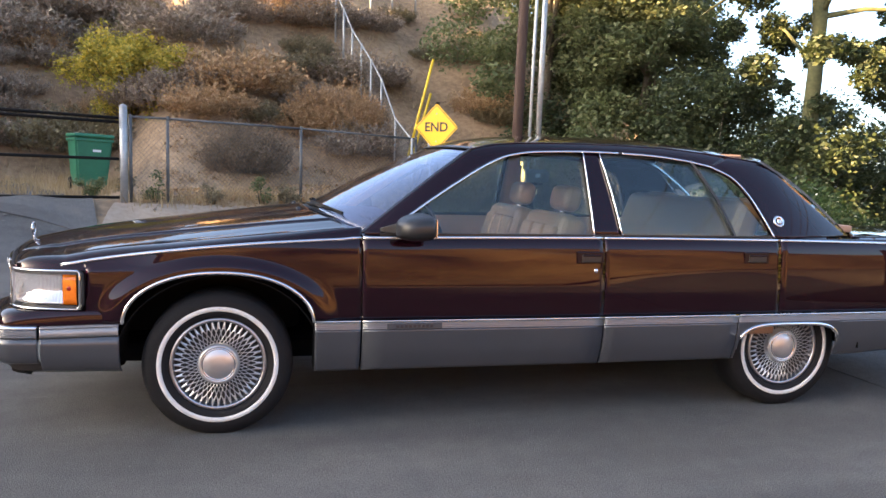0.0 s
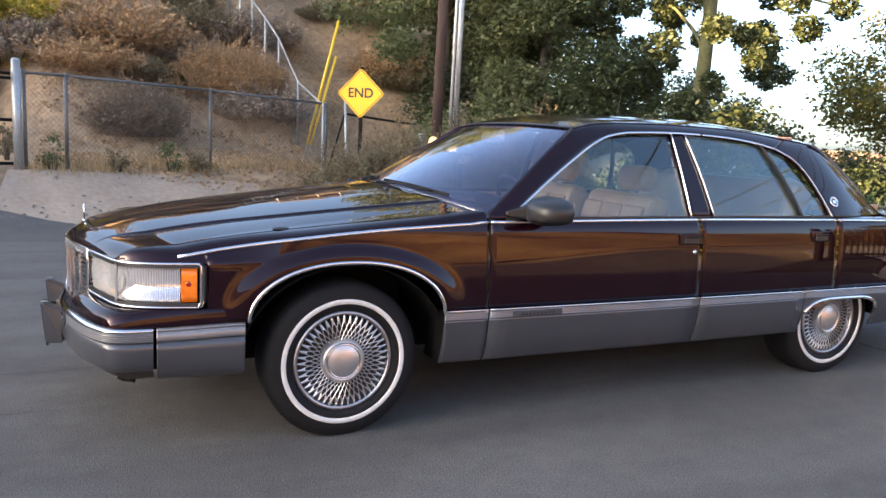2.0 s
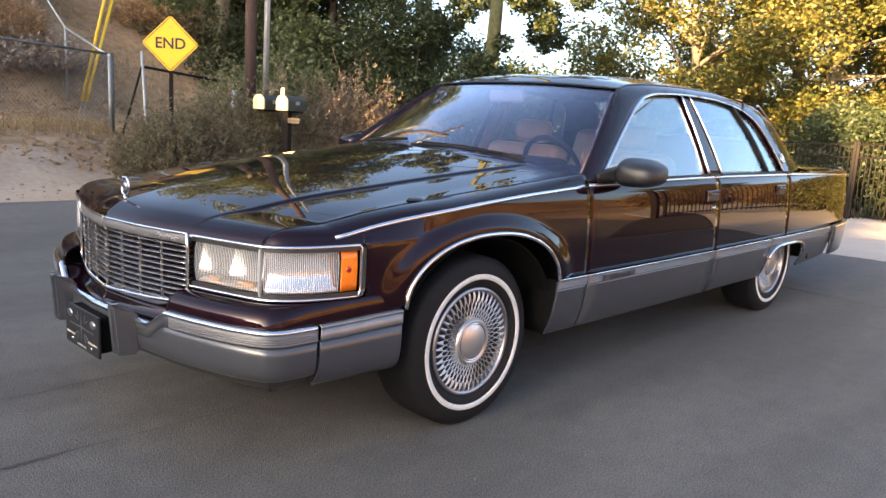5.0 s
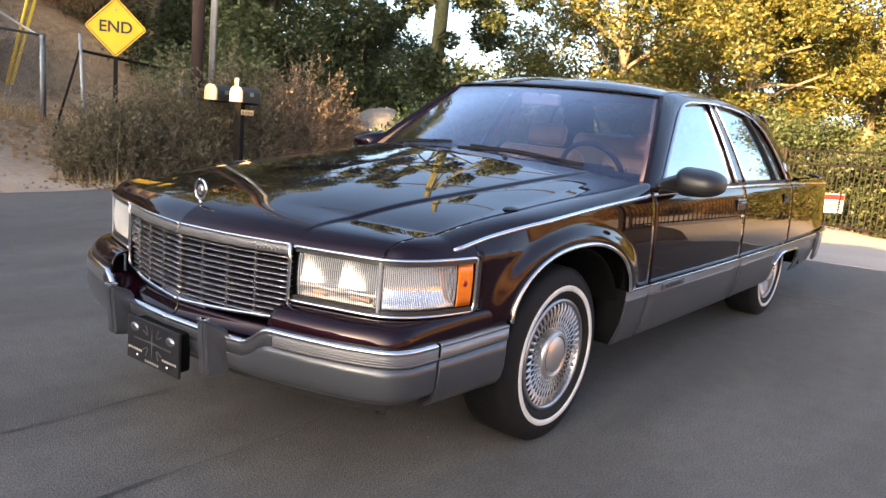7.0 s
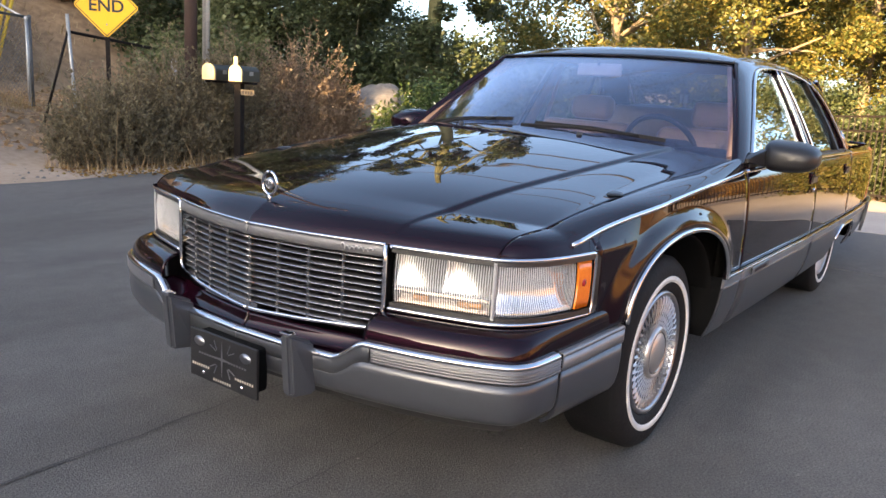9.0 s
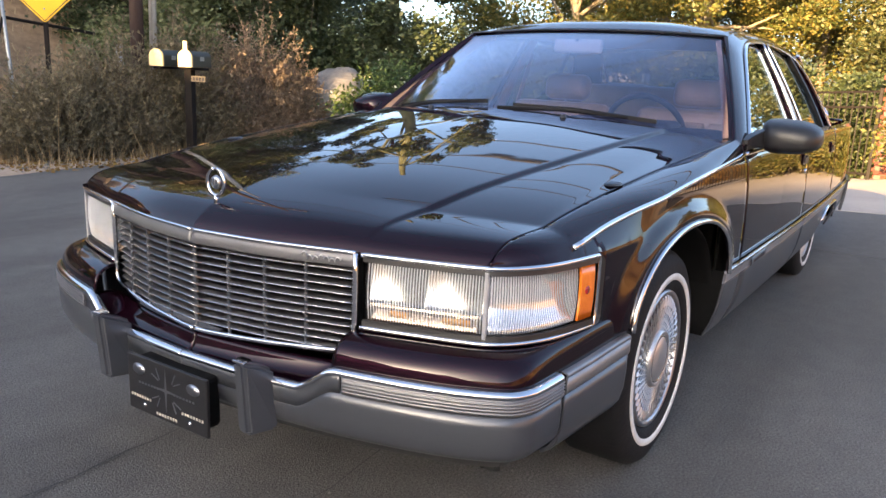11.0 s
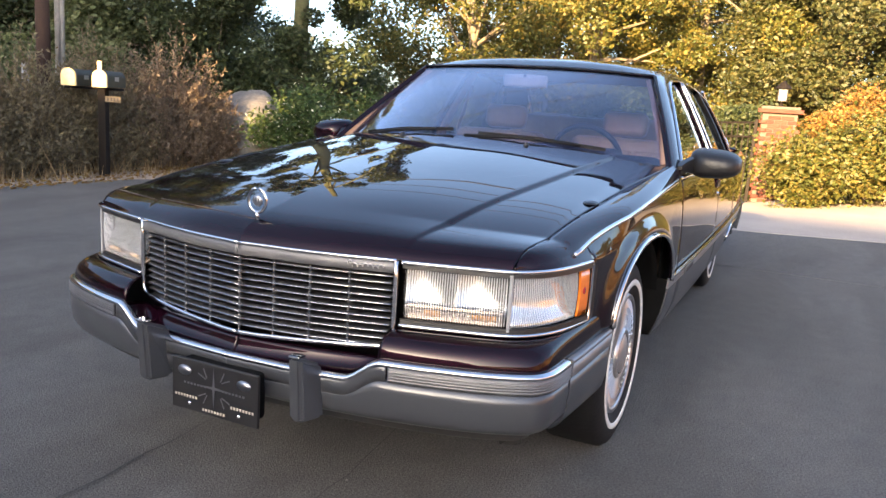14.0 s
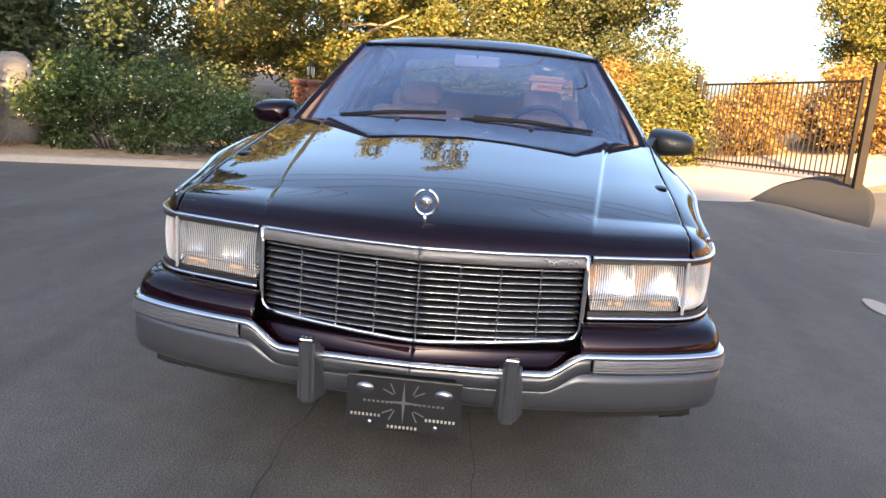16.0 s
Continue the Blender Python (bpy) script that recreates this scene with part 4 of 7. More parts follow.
for i, z in enumerate(np.linspace(0.945, 0.40, 16)):
    w = np.abs(vv)
    P[i] = np.stack([4.605 - 0.06 * w**4 + 0.03 * math.sin((0.945 - z) * 4), 0.72 * vv, np.full(61, z)], 1)
put("tail_panel", sheet("tail_panel", P, 0.02), "paint")
for s in (-1, 1):
    put("tail_lamp", box("tail_lamp", 0.05, 0.07, 0.36, 0.02, 3, (4.56, s * 0.735, 0.76)), "red")
    L = [(3.925, 0.94), (4.1, 0.925), (4.35, 0.885), (4.50, 0.82), (4.58, 0.72), (4.62, 0.5), (4.64, 0.0)]
    L = line3(L, 24)
    P = np.zeros((24, 8, 3))
    for j, z in enumerate(np.linspace(0.552, 0.33, 8)):
        P[:, j] = np.stack([L[:, 0] + 0.012, s * (L[:, 1] + 0.014 - 0.02 * (j / 7)**2), np.full(24, z)], 1)
    put("rear_bumper", sheet("rear_bumper", P, 0.02, out=(0, s, 0)), "grey_paint", label="grey rear bumper with a bright top edge")
    put("bumper_edge", sweep("bumper_edge", [(p[0] + 0.016, s * (p[1] + 0.018), 0.548) for p in L], 0.012, 0.012), "chrome")

# dark inner body, floor and firewall
put("floor_pan", box("floor_pan", 4.9, 1.10, 0.10, 0.03, 2, (1.86, 0, 0.33)), "under")
put("floor_pan", box("floor_pan", 2.05, 1.80, 0.10, 0.03, 2, (1.58, 0, 0.36)), "under")
put("engine_bay", box("engine_bay", 1.25, 1.08, 0.34, 0.05, 2, (-0.22, 0, 0.60)), "under")
put("firewall", box("firewall", 0.06, 1.72, 0.56, 0.02, 2, (0.60, 0, 0.66)), "under")
put("boot_floor", box("boot_floor", 1.0, 1.08, 0.40, 0.04, 2, (4.0, 0, 0.62)), "under")
put("front_axle", tube("front_axle", [(0, -0.7, 0.34), (0, 0.7, 0.34)], 0.05), "under")
put("rear_axle", tube("rear_axle", [(3.086, -0.7, 0.34), (3.086, 0.7, 0.34)], 0.06), "under")
put("air_dam", box("air_dam", 0.30, 0.9, 0.07, 0.02, 2, (-0.62, 0, 0.27)), "under")

# ---- front end ----
FRONT = [(-1.07, 0.0), (-1.045, 0.2), (-0.98, 0.455), (-0.938, 0.60), (-0.887, 0.746), (-0.84, 0.797), (-0.76, 0.838), (-0.66, 0.862), (-0.57, 0.876), (-0.405, 0.892)]
fr = line3(FRONT, 160)
fr_s = np.concatenate([[0], np.cumsum(np.linalg.norm(np.diff(fr, axis=0), axis=1))])
fr_n = np.stack([-np.gradient(fr[:, 1]), np.gradient(fr[:, 0])], 1)
fr_n /= np.linalg.norm(fr_n, axis=1, keepdims=True)


def front_run(a, b, n):
    """Points of the front outline from half-width a (or, past the corner, from x) to b, with outward directions."""
    k = np.linspace(a, b, n)
    return np.stack([np.interp(k, np.arange(160), fr[:, 0]), np.interp(k, np.arange(160), fr[:, 1])], 1), np.stack([np.interp(k, np.arange(160), fr_n[:, 0]), np.interp(k, np.arange(160), fr_n[:, 1])], 1)


def at_y(y):
    return float(np.interp(y, fr[:125, 1], np.arange(125)))


def at_x(x):
    return float(np.interp(x, fr[60:, 0], np.arange(60, 160)))


def front_sheet(name, a, b, zs, outs, s, n=40, thick=0.006):
    p, nn = front_run(a, b, n)
    P = np.zeros((n, len(zs), 3))
    for j, (z, o) in enumerate(zip(zs, outs)):
        q = p + nn * o
        P[:, j] = np.stack([q[:, 0], s * q[:, 1], np.full(n, z)], 1)
    return sheet(name, P, thick, out=(-1, 0.6 * s, 0.25))


def lens_ribs(name, a, b, zs, outs, s, pitch, wide):
    """Upright prisms moulded on a lamp's glass."""
    p, nn = front_run(a, b, 500)
    run = np.concatenate([[0], np.cumsum(np.linalg.norm(np.diff(p, axis=0), axis=1))])
    V, F = [], []
    m = len(zs)
    for c in np.arange(pitch, run[-1] - pitch / 2, pitch):
        k = len(V)
        for d, rise in ((-wide / 2, 0.0005), (0.0, 0.0016), (wide / 2, 0.0005)):
            q = np.array([np.interp(c + d, run, p[:, 0]), np.interp(c + d, run, p[:, 1])])
            e = np.array([np.interp(c + d, run, nn[:, 0]), np.interp(c + d, run, nn[:, 1])])
            V += [(*(q + e * (o + rise) * (1, 1)), z) for z, o in zip(zs, outs)]
        F += [(k + g * m + j, k + g * m + j + 1, k + g * m + m + j + 1, k + g * m + m + j) for g in range(2) for j in range(m - 1)]
    return mesh_of(name, [(x, s * y, z) for x, y, z in V], F, False)


def front_line(a, b, z, out, s, n=30):
    p, nn = front_run(a, b, n)
    q = p + nn * out
    return [(x, s * y, z) for x, y in q]


grille = put("grille", front_sheet("grille", 0, at_y(0.45), np.linspace(0.79, 0.525, 8), np.full(8, -0.045), -1), "under")
put("grille_backing", front_sheet("grille_backing", 0, at_y(0.45), np.linspace(0.79, 0.525, 8), np.full(8, -0.045), 1), "under", grille)
for s in (-1, 1):
    g1 = at_y(0.452)
    put("grille_header", front_sheet("grille_header", 0, g1, [0.786, 0.780, 0.756, 0.752], [-0.004, 0.004, 0.010, 0.004], s, 30, 0.02), "header", grille, "brushed header bar")
    put("grille_edge", sweep("grille_edge", front_line(0, g1, 0.787, 0.004, s), 0.010, 0.010, round_=True), "chrome", grille)
    L = front_line(0, at_y(0.412), 0.530, 0.006, s)
    L = [(x, y, z + 0.050 * max(0, abs(y) - 0.05)) for x, y, z in L]
    for q in np.linspace(0.2, math.pi / 2, 7):
        p = front_line(at_y(0.412 + 0.038 * math.sin(q)), at_y(0.412 + 0.038 * math.sin(q)) + 0.01, 0, 0.005, s, 2)[0]
        L.append((p[0], p[1], 0.588 - 0.040 * math.cos(q)))
    L += [front_line(g1 - 0.5, g1, z, 0.004, s, 2)[1] for z in (0.62, 0.68, 0.74, 0.786)]
    put("grille_surround", sweep("grille_surround", L, 0.013, 0.013, up=(-1, 0, 0), round_=True), "chrome", grille)
    for j in range(11):
        z = 0.742 - j * 0.0193
        bar = put("grille_bar", sweep("grille_bar", front_line(0, at_y(0.446 - (0.014 if j > 9 else 0)), z, -0.003, s, 14), 0.0036, 0.0028, round_=True), "chrome", grille)
        put("slat", front_sheet("slat", 0, at_y(0.446 - (0.014 if j > 9 else 0)), [z + 0.0055, z + 0.003, z - 0.0015], [-0.026, -0.016, -0.006], s, 14, 0.002), "slat", bar)
    for j in range(0, 4):
        y = 0.004 + j * 0.1085
        if j == 0 and s > 0:
            continue
        p = front_line(at_y(max(y, 0.0)), at_y(max(y, 0.0)) + 0.01, 0, 0.002, s, 2)[0]
        put("grille_upright", box("grille_upright", 0.010, 0.0036, 0.216, 0.0012, 1, (p[0] + 0.002, p[1], 0.643)), "upright", grille)
    # lamps
    y0, y1 = at_y(0.474), at_y(0.738)
    lamp = put("headlamp", front_sheet("headlamp", y0, y1, np.linspace(0.768, 0.628, 10), -0.002 - 0.008 * np.linspace(-1, 1, 10)**2, s, 60), "lens", label="clear rectangular headlamp with ribbed glass")
    put("lens_ribs", lens_ribs("lens_ribs", y0, y1, np.linspace(0.764, 0.632, 6), -0.002 - 0.008 * np.linspace(-0.95, 0.95, 6)**2, s, 0.0068, 0.0030), "lens_rib", lamp)
    p, nn = front_run(y0, y1, 60)
    P = np.zeros((60, 16, 3))
    for j, z in enumerate(np.linspace(0.768, 0.668, 16)):
        cell = np.abs(((np.linspace(0, 1, 60) * 2) % 1) - 0.5) * 2
        dep = -0.056 + 0.016 * cell**2 + 1.8 * (z - 0.772)**2
        q = p + nn * dep[:, None]
        P[:, j] = np.stack([q[:, 0], s * q[:, 1], np.full(60, z)], 1)
    put("reflector", sheet("reflector", P, 0.003, out=(-1, 0.6 * s, 0)), "reflector", lamp)
    put("reflector_shelf", front_sheet("reflector_shelf", y0, y1, [0.670, 0.667, 0.664], [-0.060, -0.02, -0.012], s), "reflector", lamp)
    put("turn_strip", front_sheet("turn_strip", y0 + 1, y1 - 1, [0.664, 0.656, 0.645, 0.634], [-0.012, -0.034, -0.034, -0.010], s), "turn_strip", lamp, "smoky bulb strip")
    for f0, f1 in ((0.20, 0.36), (0.66, 0.90)):
        put("turn_bulb", front_sheet("turn_bulb", y0 + (y1 - y0) * f0, y0 + (y1 - y0) * f1, [0.660, 0.652, 0.646, 0.640], [-0.020, -0.014, -0.014, -0.020], s, 10), "amber_clear", lamp, "amber bulb behind the ribbed glass")
    c0, c1, c2 = at_y(0.748), at_x(-0.660), at_x(-0.600)
    corner = put("corner_lamp", front_sheet("corner_lamp", c0, c1, np.linspace(0.770, 0.630, 8), -0.002 - 0.006 * np.linspace(-1, 1, 8)**2, s), "corner_lens", label="clear corner lamp with an amber end")
    put("reflector", front_sheet("reflector", c0, c1, np.linspace(0.768, 0.632, 10), -0.040 + 0.032 * np.linspace(-1, 1, 10)**2, s), "corner_reflector", corner)
    put("lens_ribs", lens_ribs("lens_ribs", c0, c1, np.linspace(0.766, 0.634, 6), -0.002 - 0.006 * np.linspace(-0.95, 0.95, 6)**2, s, 0.0062, 0.0030), "lens_rib", corner)
    put("amber_lens", front_sheet("amber_lens", c1 + 0.3, c2, np.linspace(0.768, 0.632, 6), [0, 0.003, 0.004, 0.004, 0.003, 0], s), "amber", corner)
    q0 = front_line((c1 + c2) / 2, (c1 + c2) / 2 + 0.01, 0.705, 0.0045, s, 2)[0]
    put("bulb_ring", lathe("bulb_ring", [(0.0, -s * -0.002), (0.007, s * 0.002), (0.010, s * 0.0005), (0.011, -s * 0.002)], 18), "red", corner).location = q0
    put("lamp_divider", sweep("lamp_divider", [front_line(at_y(0.743), at_y(0.743) + 0.01, z, 0.0, s, 2)[0] for z in (0.775, 0.70, 0.622)], 0.008, 0.008, up=(-1, 0, 0)), "trim_grey", lamp)
    put("lamp_bucket", front_sheet("lamp_bucket", at_y(0.458), at_x(-0.580), np.linspace(0.790, 0.606, 6), np.full(6, -0.095), s, 60), "under", lamp)
    top, bot = front_line(at_y(0.466), at_x(-0.594), 0.784, 0.002, s, 50), front_line(at_y(0.466), at_x(-0.594), 0.612, 0.004, s, 50)
    end = front_line(at_x(-0.585), at_x(-0.585) + 0.01, 0, 0.003, s, 2)[0]
    loop = top + [(end[0], end[1], z) for z in (0.776, 0.74, 0.68, 0.63)] + bot[::-1]
    put("lamp_surround", sweep("lamp_surround", loop, 0.012, 0.013, up=(-0.6, -0.6 * -s, 0.1), round_=True), "chrome", lamp)
    put("lamp_gasket", sweep("lamp_gasket", [(x + 0.008, y, 0.698 + (z - 0.698) * 0.92) for x, y, z in loop], 0.02, 0.012, up=(-0.6, 0.6 * s, 0.1)), "black", lamp)
    # bumper
    bl = line3([(-1.118, 0.0), (-1.108, 0.2), (-1.088, 0.36), (-1.068, 0.48), (-1.015, 0.68), (-0.962, 0.805), (-0.925, 0.855), (-0.87, 0.877), (-0.76, 0.886), (-0.60, 0.900), (-0.42, 0.914)], 240)
    bt = np.where(bl[:, 1] < 0.36, 0.480, np.where(bl[:, 1] > 0.47, 0.537, 0.480 + 0.057 * sstep(0.36, 0.47, bl[:, 1]))) + 0.010 * sstep(-0.75, -0.42, bl[:, 0])
    # painted shelf from the lamps and the grille out to the bumper's bright edge
    v = np.linspace(0, 1, 12)
    p, nn = front_run(at_y(0.452), 159, 90)
    k0 = int(np.argmin(np.abs(bl[:, 1] - 0.455)))
    kk = np.linspace(k0, 239, 90)
    edge = np.stack([np.interp(kk, np.arange(240), bl[:, 0]), np.interp(kk, np.arange(240), bl[:, 1])], 1)
    ez = np.interp(kk, np.arange(240), bt)
    en = np.stack([-np.gradient(edge[:, 1]), np.gradient(edge[:, 0])], 1)
    en /= np.linalg.norm(en, axis=1, keepdims=True)
    edge -= en * 0.012
    P = np.zeros((90, 12, 3))
    for j, q in enumerate(v):
        w = math.sin(q * math.pi / 2) ** 0.8
        o = p * (1 - w) + edge * w
        P[:, j] = np.stack([o[:, 0], s * o[:, 1], 0.606 + (ez - 0.004 - 0.606) * (0.25 * q + 0.75 * q**2.2)], 1)
    put("front_valance", sheet("front_valance", P, 0.006, out=(-1, 0.6 * s, 0.25)), "paint")
    p, nn = front_run(0, at_y(0.462), 50)
    kk = np.linspace(0, k0, 50)
    edge = np.stack([np.interp(kk, np.arange(240), bl[:, 0]) + 0.012, np.interp(kk, np.arange(240), bl[:, 1])], 1)
    ez = np.interp(kk, np.arange(240), bt)
    P = np.zeros((50, 12, 3))
    for j, q in enumerate(v):
        o = p * (1 - q) + edge * q
        P[:, j] = np.stack([o[:, 0], s * o[:, 1], ez - 0.004 + (0.524 - ez) * (1 - q) ** 4], 1)
    put("front_valance", sheet("front_valance", P, 0.006, out=(-1, 0.6 * s, 0.25)), "paint")
    bn = np.stack([-np.gradient(bl[:, 1]), np.gradient(bl[:, 0])], 1)
    bn /= np.linalg.norm(bn, axis=1, keepdims=True)
    cut = int(np.argmin(np.abs(bl[:, 0] + 0.765) + (bl[:, 1] < 0.5)))

    def bumper_sheet(name, i0, i1, spec, thick=0.01):
        P = np.zeros((i1 - i0, len(spec), 3))
        for j, (dz, o) in enumerate(spec):
            q = bl[i0:i1] + bn[i0:i1] * o
            zz = bt[i0:i1] + dz * ((bt[i0:i1] - 0.36) / 0.177 if dz < -0.055 else 1.0) if dz > -0.10 else np.full(i1 - i0, 0.53 + dz)
            P[:, j] = np.stack([q[:, 0], s * q[:, 1], zz], 1)
        return sheet(name, P, thick, out=(-1, 0.6 * s, 0.25))
    nm = "front_bumper"
    bumper = put(nm, bumper_sheet(nm, 0, cut + 1, [(-0.050, 0.0), (-0.085, 0.002), (-0.12, 0.0), (-0.143, -0.005), (-0.158, -0.014), (-0.168, -0.030), (-0.170, -0.046)]), "grey_paint", label="grey front bumper with a bright ribbed top")
    wing = put("bumper_end", bumper_sheet("bumper_end", cut + 2, 240, [(-0.050, 0.0), (-0.09, 0.001), (-0.13, -0.002), (-0.170, -0.012), (-0.195, -0.028), (-0.210, -0.050)]), "grey_paint")
    put("bumper_top", bumper_sheet("bumper_top", 0, cut + 1, [(-0.006, -0.024), (0.001, -0.018), (0.002, -0.006), (-0.004, 0.004), (-0.012, 0.006)], 0.004), "chrome", bumper)
    put("bumper_top", bumper_sheet("bumper_top", cut + 2, 240, [(-0.002, -0.06), (0.001, -0.012), (0.0, -0.001), (-0.003, 0.005), (-0.010, 0.006)], 0.004), "bumper_band", wing)
    i46 = int(np.argmin(np.abs(bl[:, 1] - 0.49)))
    for j in range(5):
        put("rib", bumper_sheet("rib", i46, cut + 1, [(-0.0135 - j * 0.0075, 0.0045), (-0.0165 - j * 0.0075, 0.007), (-0.0195 - j * 0.0075, 0.0045)], 0.003), "bumper_band", bumper)
    put("bumper_band", bumper_sheet("bumper_band", i46, cut + 1, [(-0.010, 0.004), (-0.053, 0.004)], 0.004), "bumper_band", bumper)
    put("bumper_centre", bumper_sheet("bumper_centre", 0, i46, [(-0.008, 0.0015), (-0.030, 0.0012), (-0.054, 0.0012)], 0.003), "grey_paint", bumper)
    put("bumper_band", bumper_sheet("bumper_band", cut + 2, 240, [(-0.010, 0.005), (-0.045, 0.005), (-0.053, 0.002)], 0.004), "bumper_band", wing)
    put("chin", bumper_sheet("chin", 0, cut + 1, [(-0.168, -0.044), (-0.178, -0.054), (-0.198, -0.066), (-0.212, -0.090), (-0.235, -0.15)], 0.01), "chin_grey", bumper)
    # overrider
    bm = bmesh.new()
    bmesh.ops.create_cube(bm, size=1)
    for v in bm.verts:
        t = v.co.z + 0.5
        fwd = v.co.x < 0
        v.co = (-1.176 + 0.016 * (1 - t) if fwd else -1.085, s * 0.27 + v.co.y * (0.040 if fwd else 0.062 + 0.030 * (1 - t)), 0.350 + t * (0.188 if fwd else 0.150))
    bmesh.ops.bevel(bm, geom=bm.edges[:], offset=0.010, segments=3, affect='EDGES')
    g = put("overrider", bm, "grey_paint", bumper, "upright bumper guard")
    put("overrider_cap", box("overrider_cap", 0.030, 0.034, 0.006, 0.002, 2, (-1.160, s * 0.27, 0.535)), "chrome", bumper)

# plate with a compass star and unreadable lines
plate = put("front_plate", box("front_plate", 0.010, 0.306, 0.152, 0.003, 2, (-1.158, 0.004, 0.377)), "black", label="black dealer plate with a compass star")
put("plate_bracket", box("plate_bracket", 0.05, 0.27, 0.135, 0.012, 2, (-1.128, 0.004, 0.379)), "under", plate)


def on_plate(name, w, h, y, z, material="white", rot=0.0, parent=None):
    ob = put(name, box(name, 0.0012, w, h), material, parent or plate)
    ob.location, ob.rotation_euler = (-1.1637, 0.004 + y, 0.377 + z), (radians(rot), 0, 0)
    return ob


def star(n, r0, r1, turn=0.0):
    V = [(0, 0, 0)]
    for i in range(n * 2):
        a = math.pi * i / n + turn
        r = r0 if i % 2 == 0 else r1
        V.append((0, r * math.sin(a), r * math.cos(a)))
    F = [(0, 1 + i, 1 + (i + 1) % (n * 2)) for i in range(n * 2)]
    return mesh_of("star", V, F, False)


so = put("star", star(4, 0.060, 0.006), "satin", plate)
so.location = (-1.1645, 0.004, 0.385)
for a in (45, 135, 225, 315):
    for da, rr in ((-9, 0.052), (9, 0.052)):
        on_plate("star_ray", 0.0030, 0.030, rr * math.sin(radians(a + da)), 0.008 + rr * math.cos(radians(a + da)) * 0.9, "satin", -a - da * 2.2)
for y, z in ((0.105, 0.042), (-0.105, 0.042)):
    d = put("badge_disc", lathe("badge_disc", [(0.0, -0.002), (0.024, -0.002), (0.024, 0.0)], 20, 'x'), "satin", plate)
    d.location, d.scale = (-1.1635, 0.004 - y, 0.377 + z - 0.003 * (y > 0)), (1, 1, 0.62)
for w, y, z in ((0.09, 0.068, 0.006), (0.09, -0.068, 0.006)):
    for k in range(7):
        on_plate("text_bar", 0.007, 0.0055, y - 0.036 + k * 0.012, z, "satin")
for y, z in ((0.10, -0.034), (-0.10, -0.034), (0.0, -0.062)):
    for k in range(8):
        on_plate("text_bar", 0.0055, 0.0075, y - 0.036 + k * 0.0105, z, "trim_pale")
for y in (-0.088, 0.088):
    d = put("plate_screw", lathe("plate_screw", [(0.0, -0.003), (0.005, -0.002), (0.006, 0)], 12, 'x'), "chrome", plate)
    d.location = (-1.1635, 0.004 + y, 0.323)

# hood ornament: a wreath ring with a crest on a stem
arc = [(0, 0.031 * math.sin(q), 0.034 * -math.cos(q)) for q in np.linspace(-2.98, 2.98, 44)]
orn = put("hood_ornament", sweep("hood_ornament", arc, 0.010, 0.008, up=(1, 0, 0), round_=True), "chrome", label="bright wreath hood ornament")
orn.location = (-0.995, 0, 0.897)
put("crest", lathe("crest", [(0.0, -0.006), (0.010, -0.005), (0.016, -0.002), (0.018, 0.003), (0.0, 0.004)], 24, 'x'), "satin", orn, "small dull metal crest")
for k in (-1, 0, 1):
    put("crest_bar", box("crest_bar", 0.002, 0.004, 0.016 - 0.004 * abs(k), 0.0, 1, (-0.006 + 0.0015 * abs(k), 0.008 * k, 0.002)), "chrome", orn)
put("stem", tube("stem", [(0, 0, -0.058), (0, 0, -0.030)], 0.007, 0.005), "chrome", orn)
put("foot", lathe("foot", [(0.0, 0.010), (0.012, 0.009), (0.019, 0.0)], 20, 'z'), "chrome", orn).location = (0, 0, -0.066)
# hood washer nozzles beside the seams
for s in (-1, 1):
    d = put("hood_bumper_cap", lathe("hood_bumper_cap", [(0.0, 0.012), (0.02, 0.011), (0.028, 0.006), (0.03, 0.0)], 20, 'z'), "black")
    d.location = (-0.245, s * 0.765, float(hood_z(-0.245, 0.765)) - 0.001)
    d.scale = (1.3, 0.8, 0.6)
    d = put("washer_nozzle", lathe("washer_nozzle", [(0.0, 0.014), (0.010, 0.012), (0.014, 0.0)], 12, 'z'), "black")
    d.location = (0.40, s * 0.30, float(hood_z(0.40, 0.30)) - 0.001)
# badge on the grille header: a flowing line in place of lettering
p, nn = front_run(at_y(0.330), at_y(0.425), 60)
o = p + nn * 0.016
L = [(o[i, 0], -o[i, 1] + 0.003 * math.cos(i * 0.75), 0.769 + 0.0042 * math.sin(i * 0.75) * (2.0 if i < 10 else 1.0) + 0.0025 * math.sin(i * 0.23 + 1)) for i in range(60)]
put("script_badge", tube("script_badge", L, 0.0016, 0.0012, 5), "wire", grille, "bright flowing script badge")

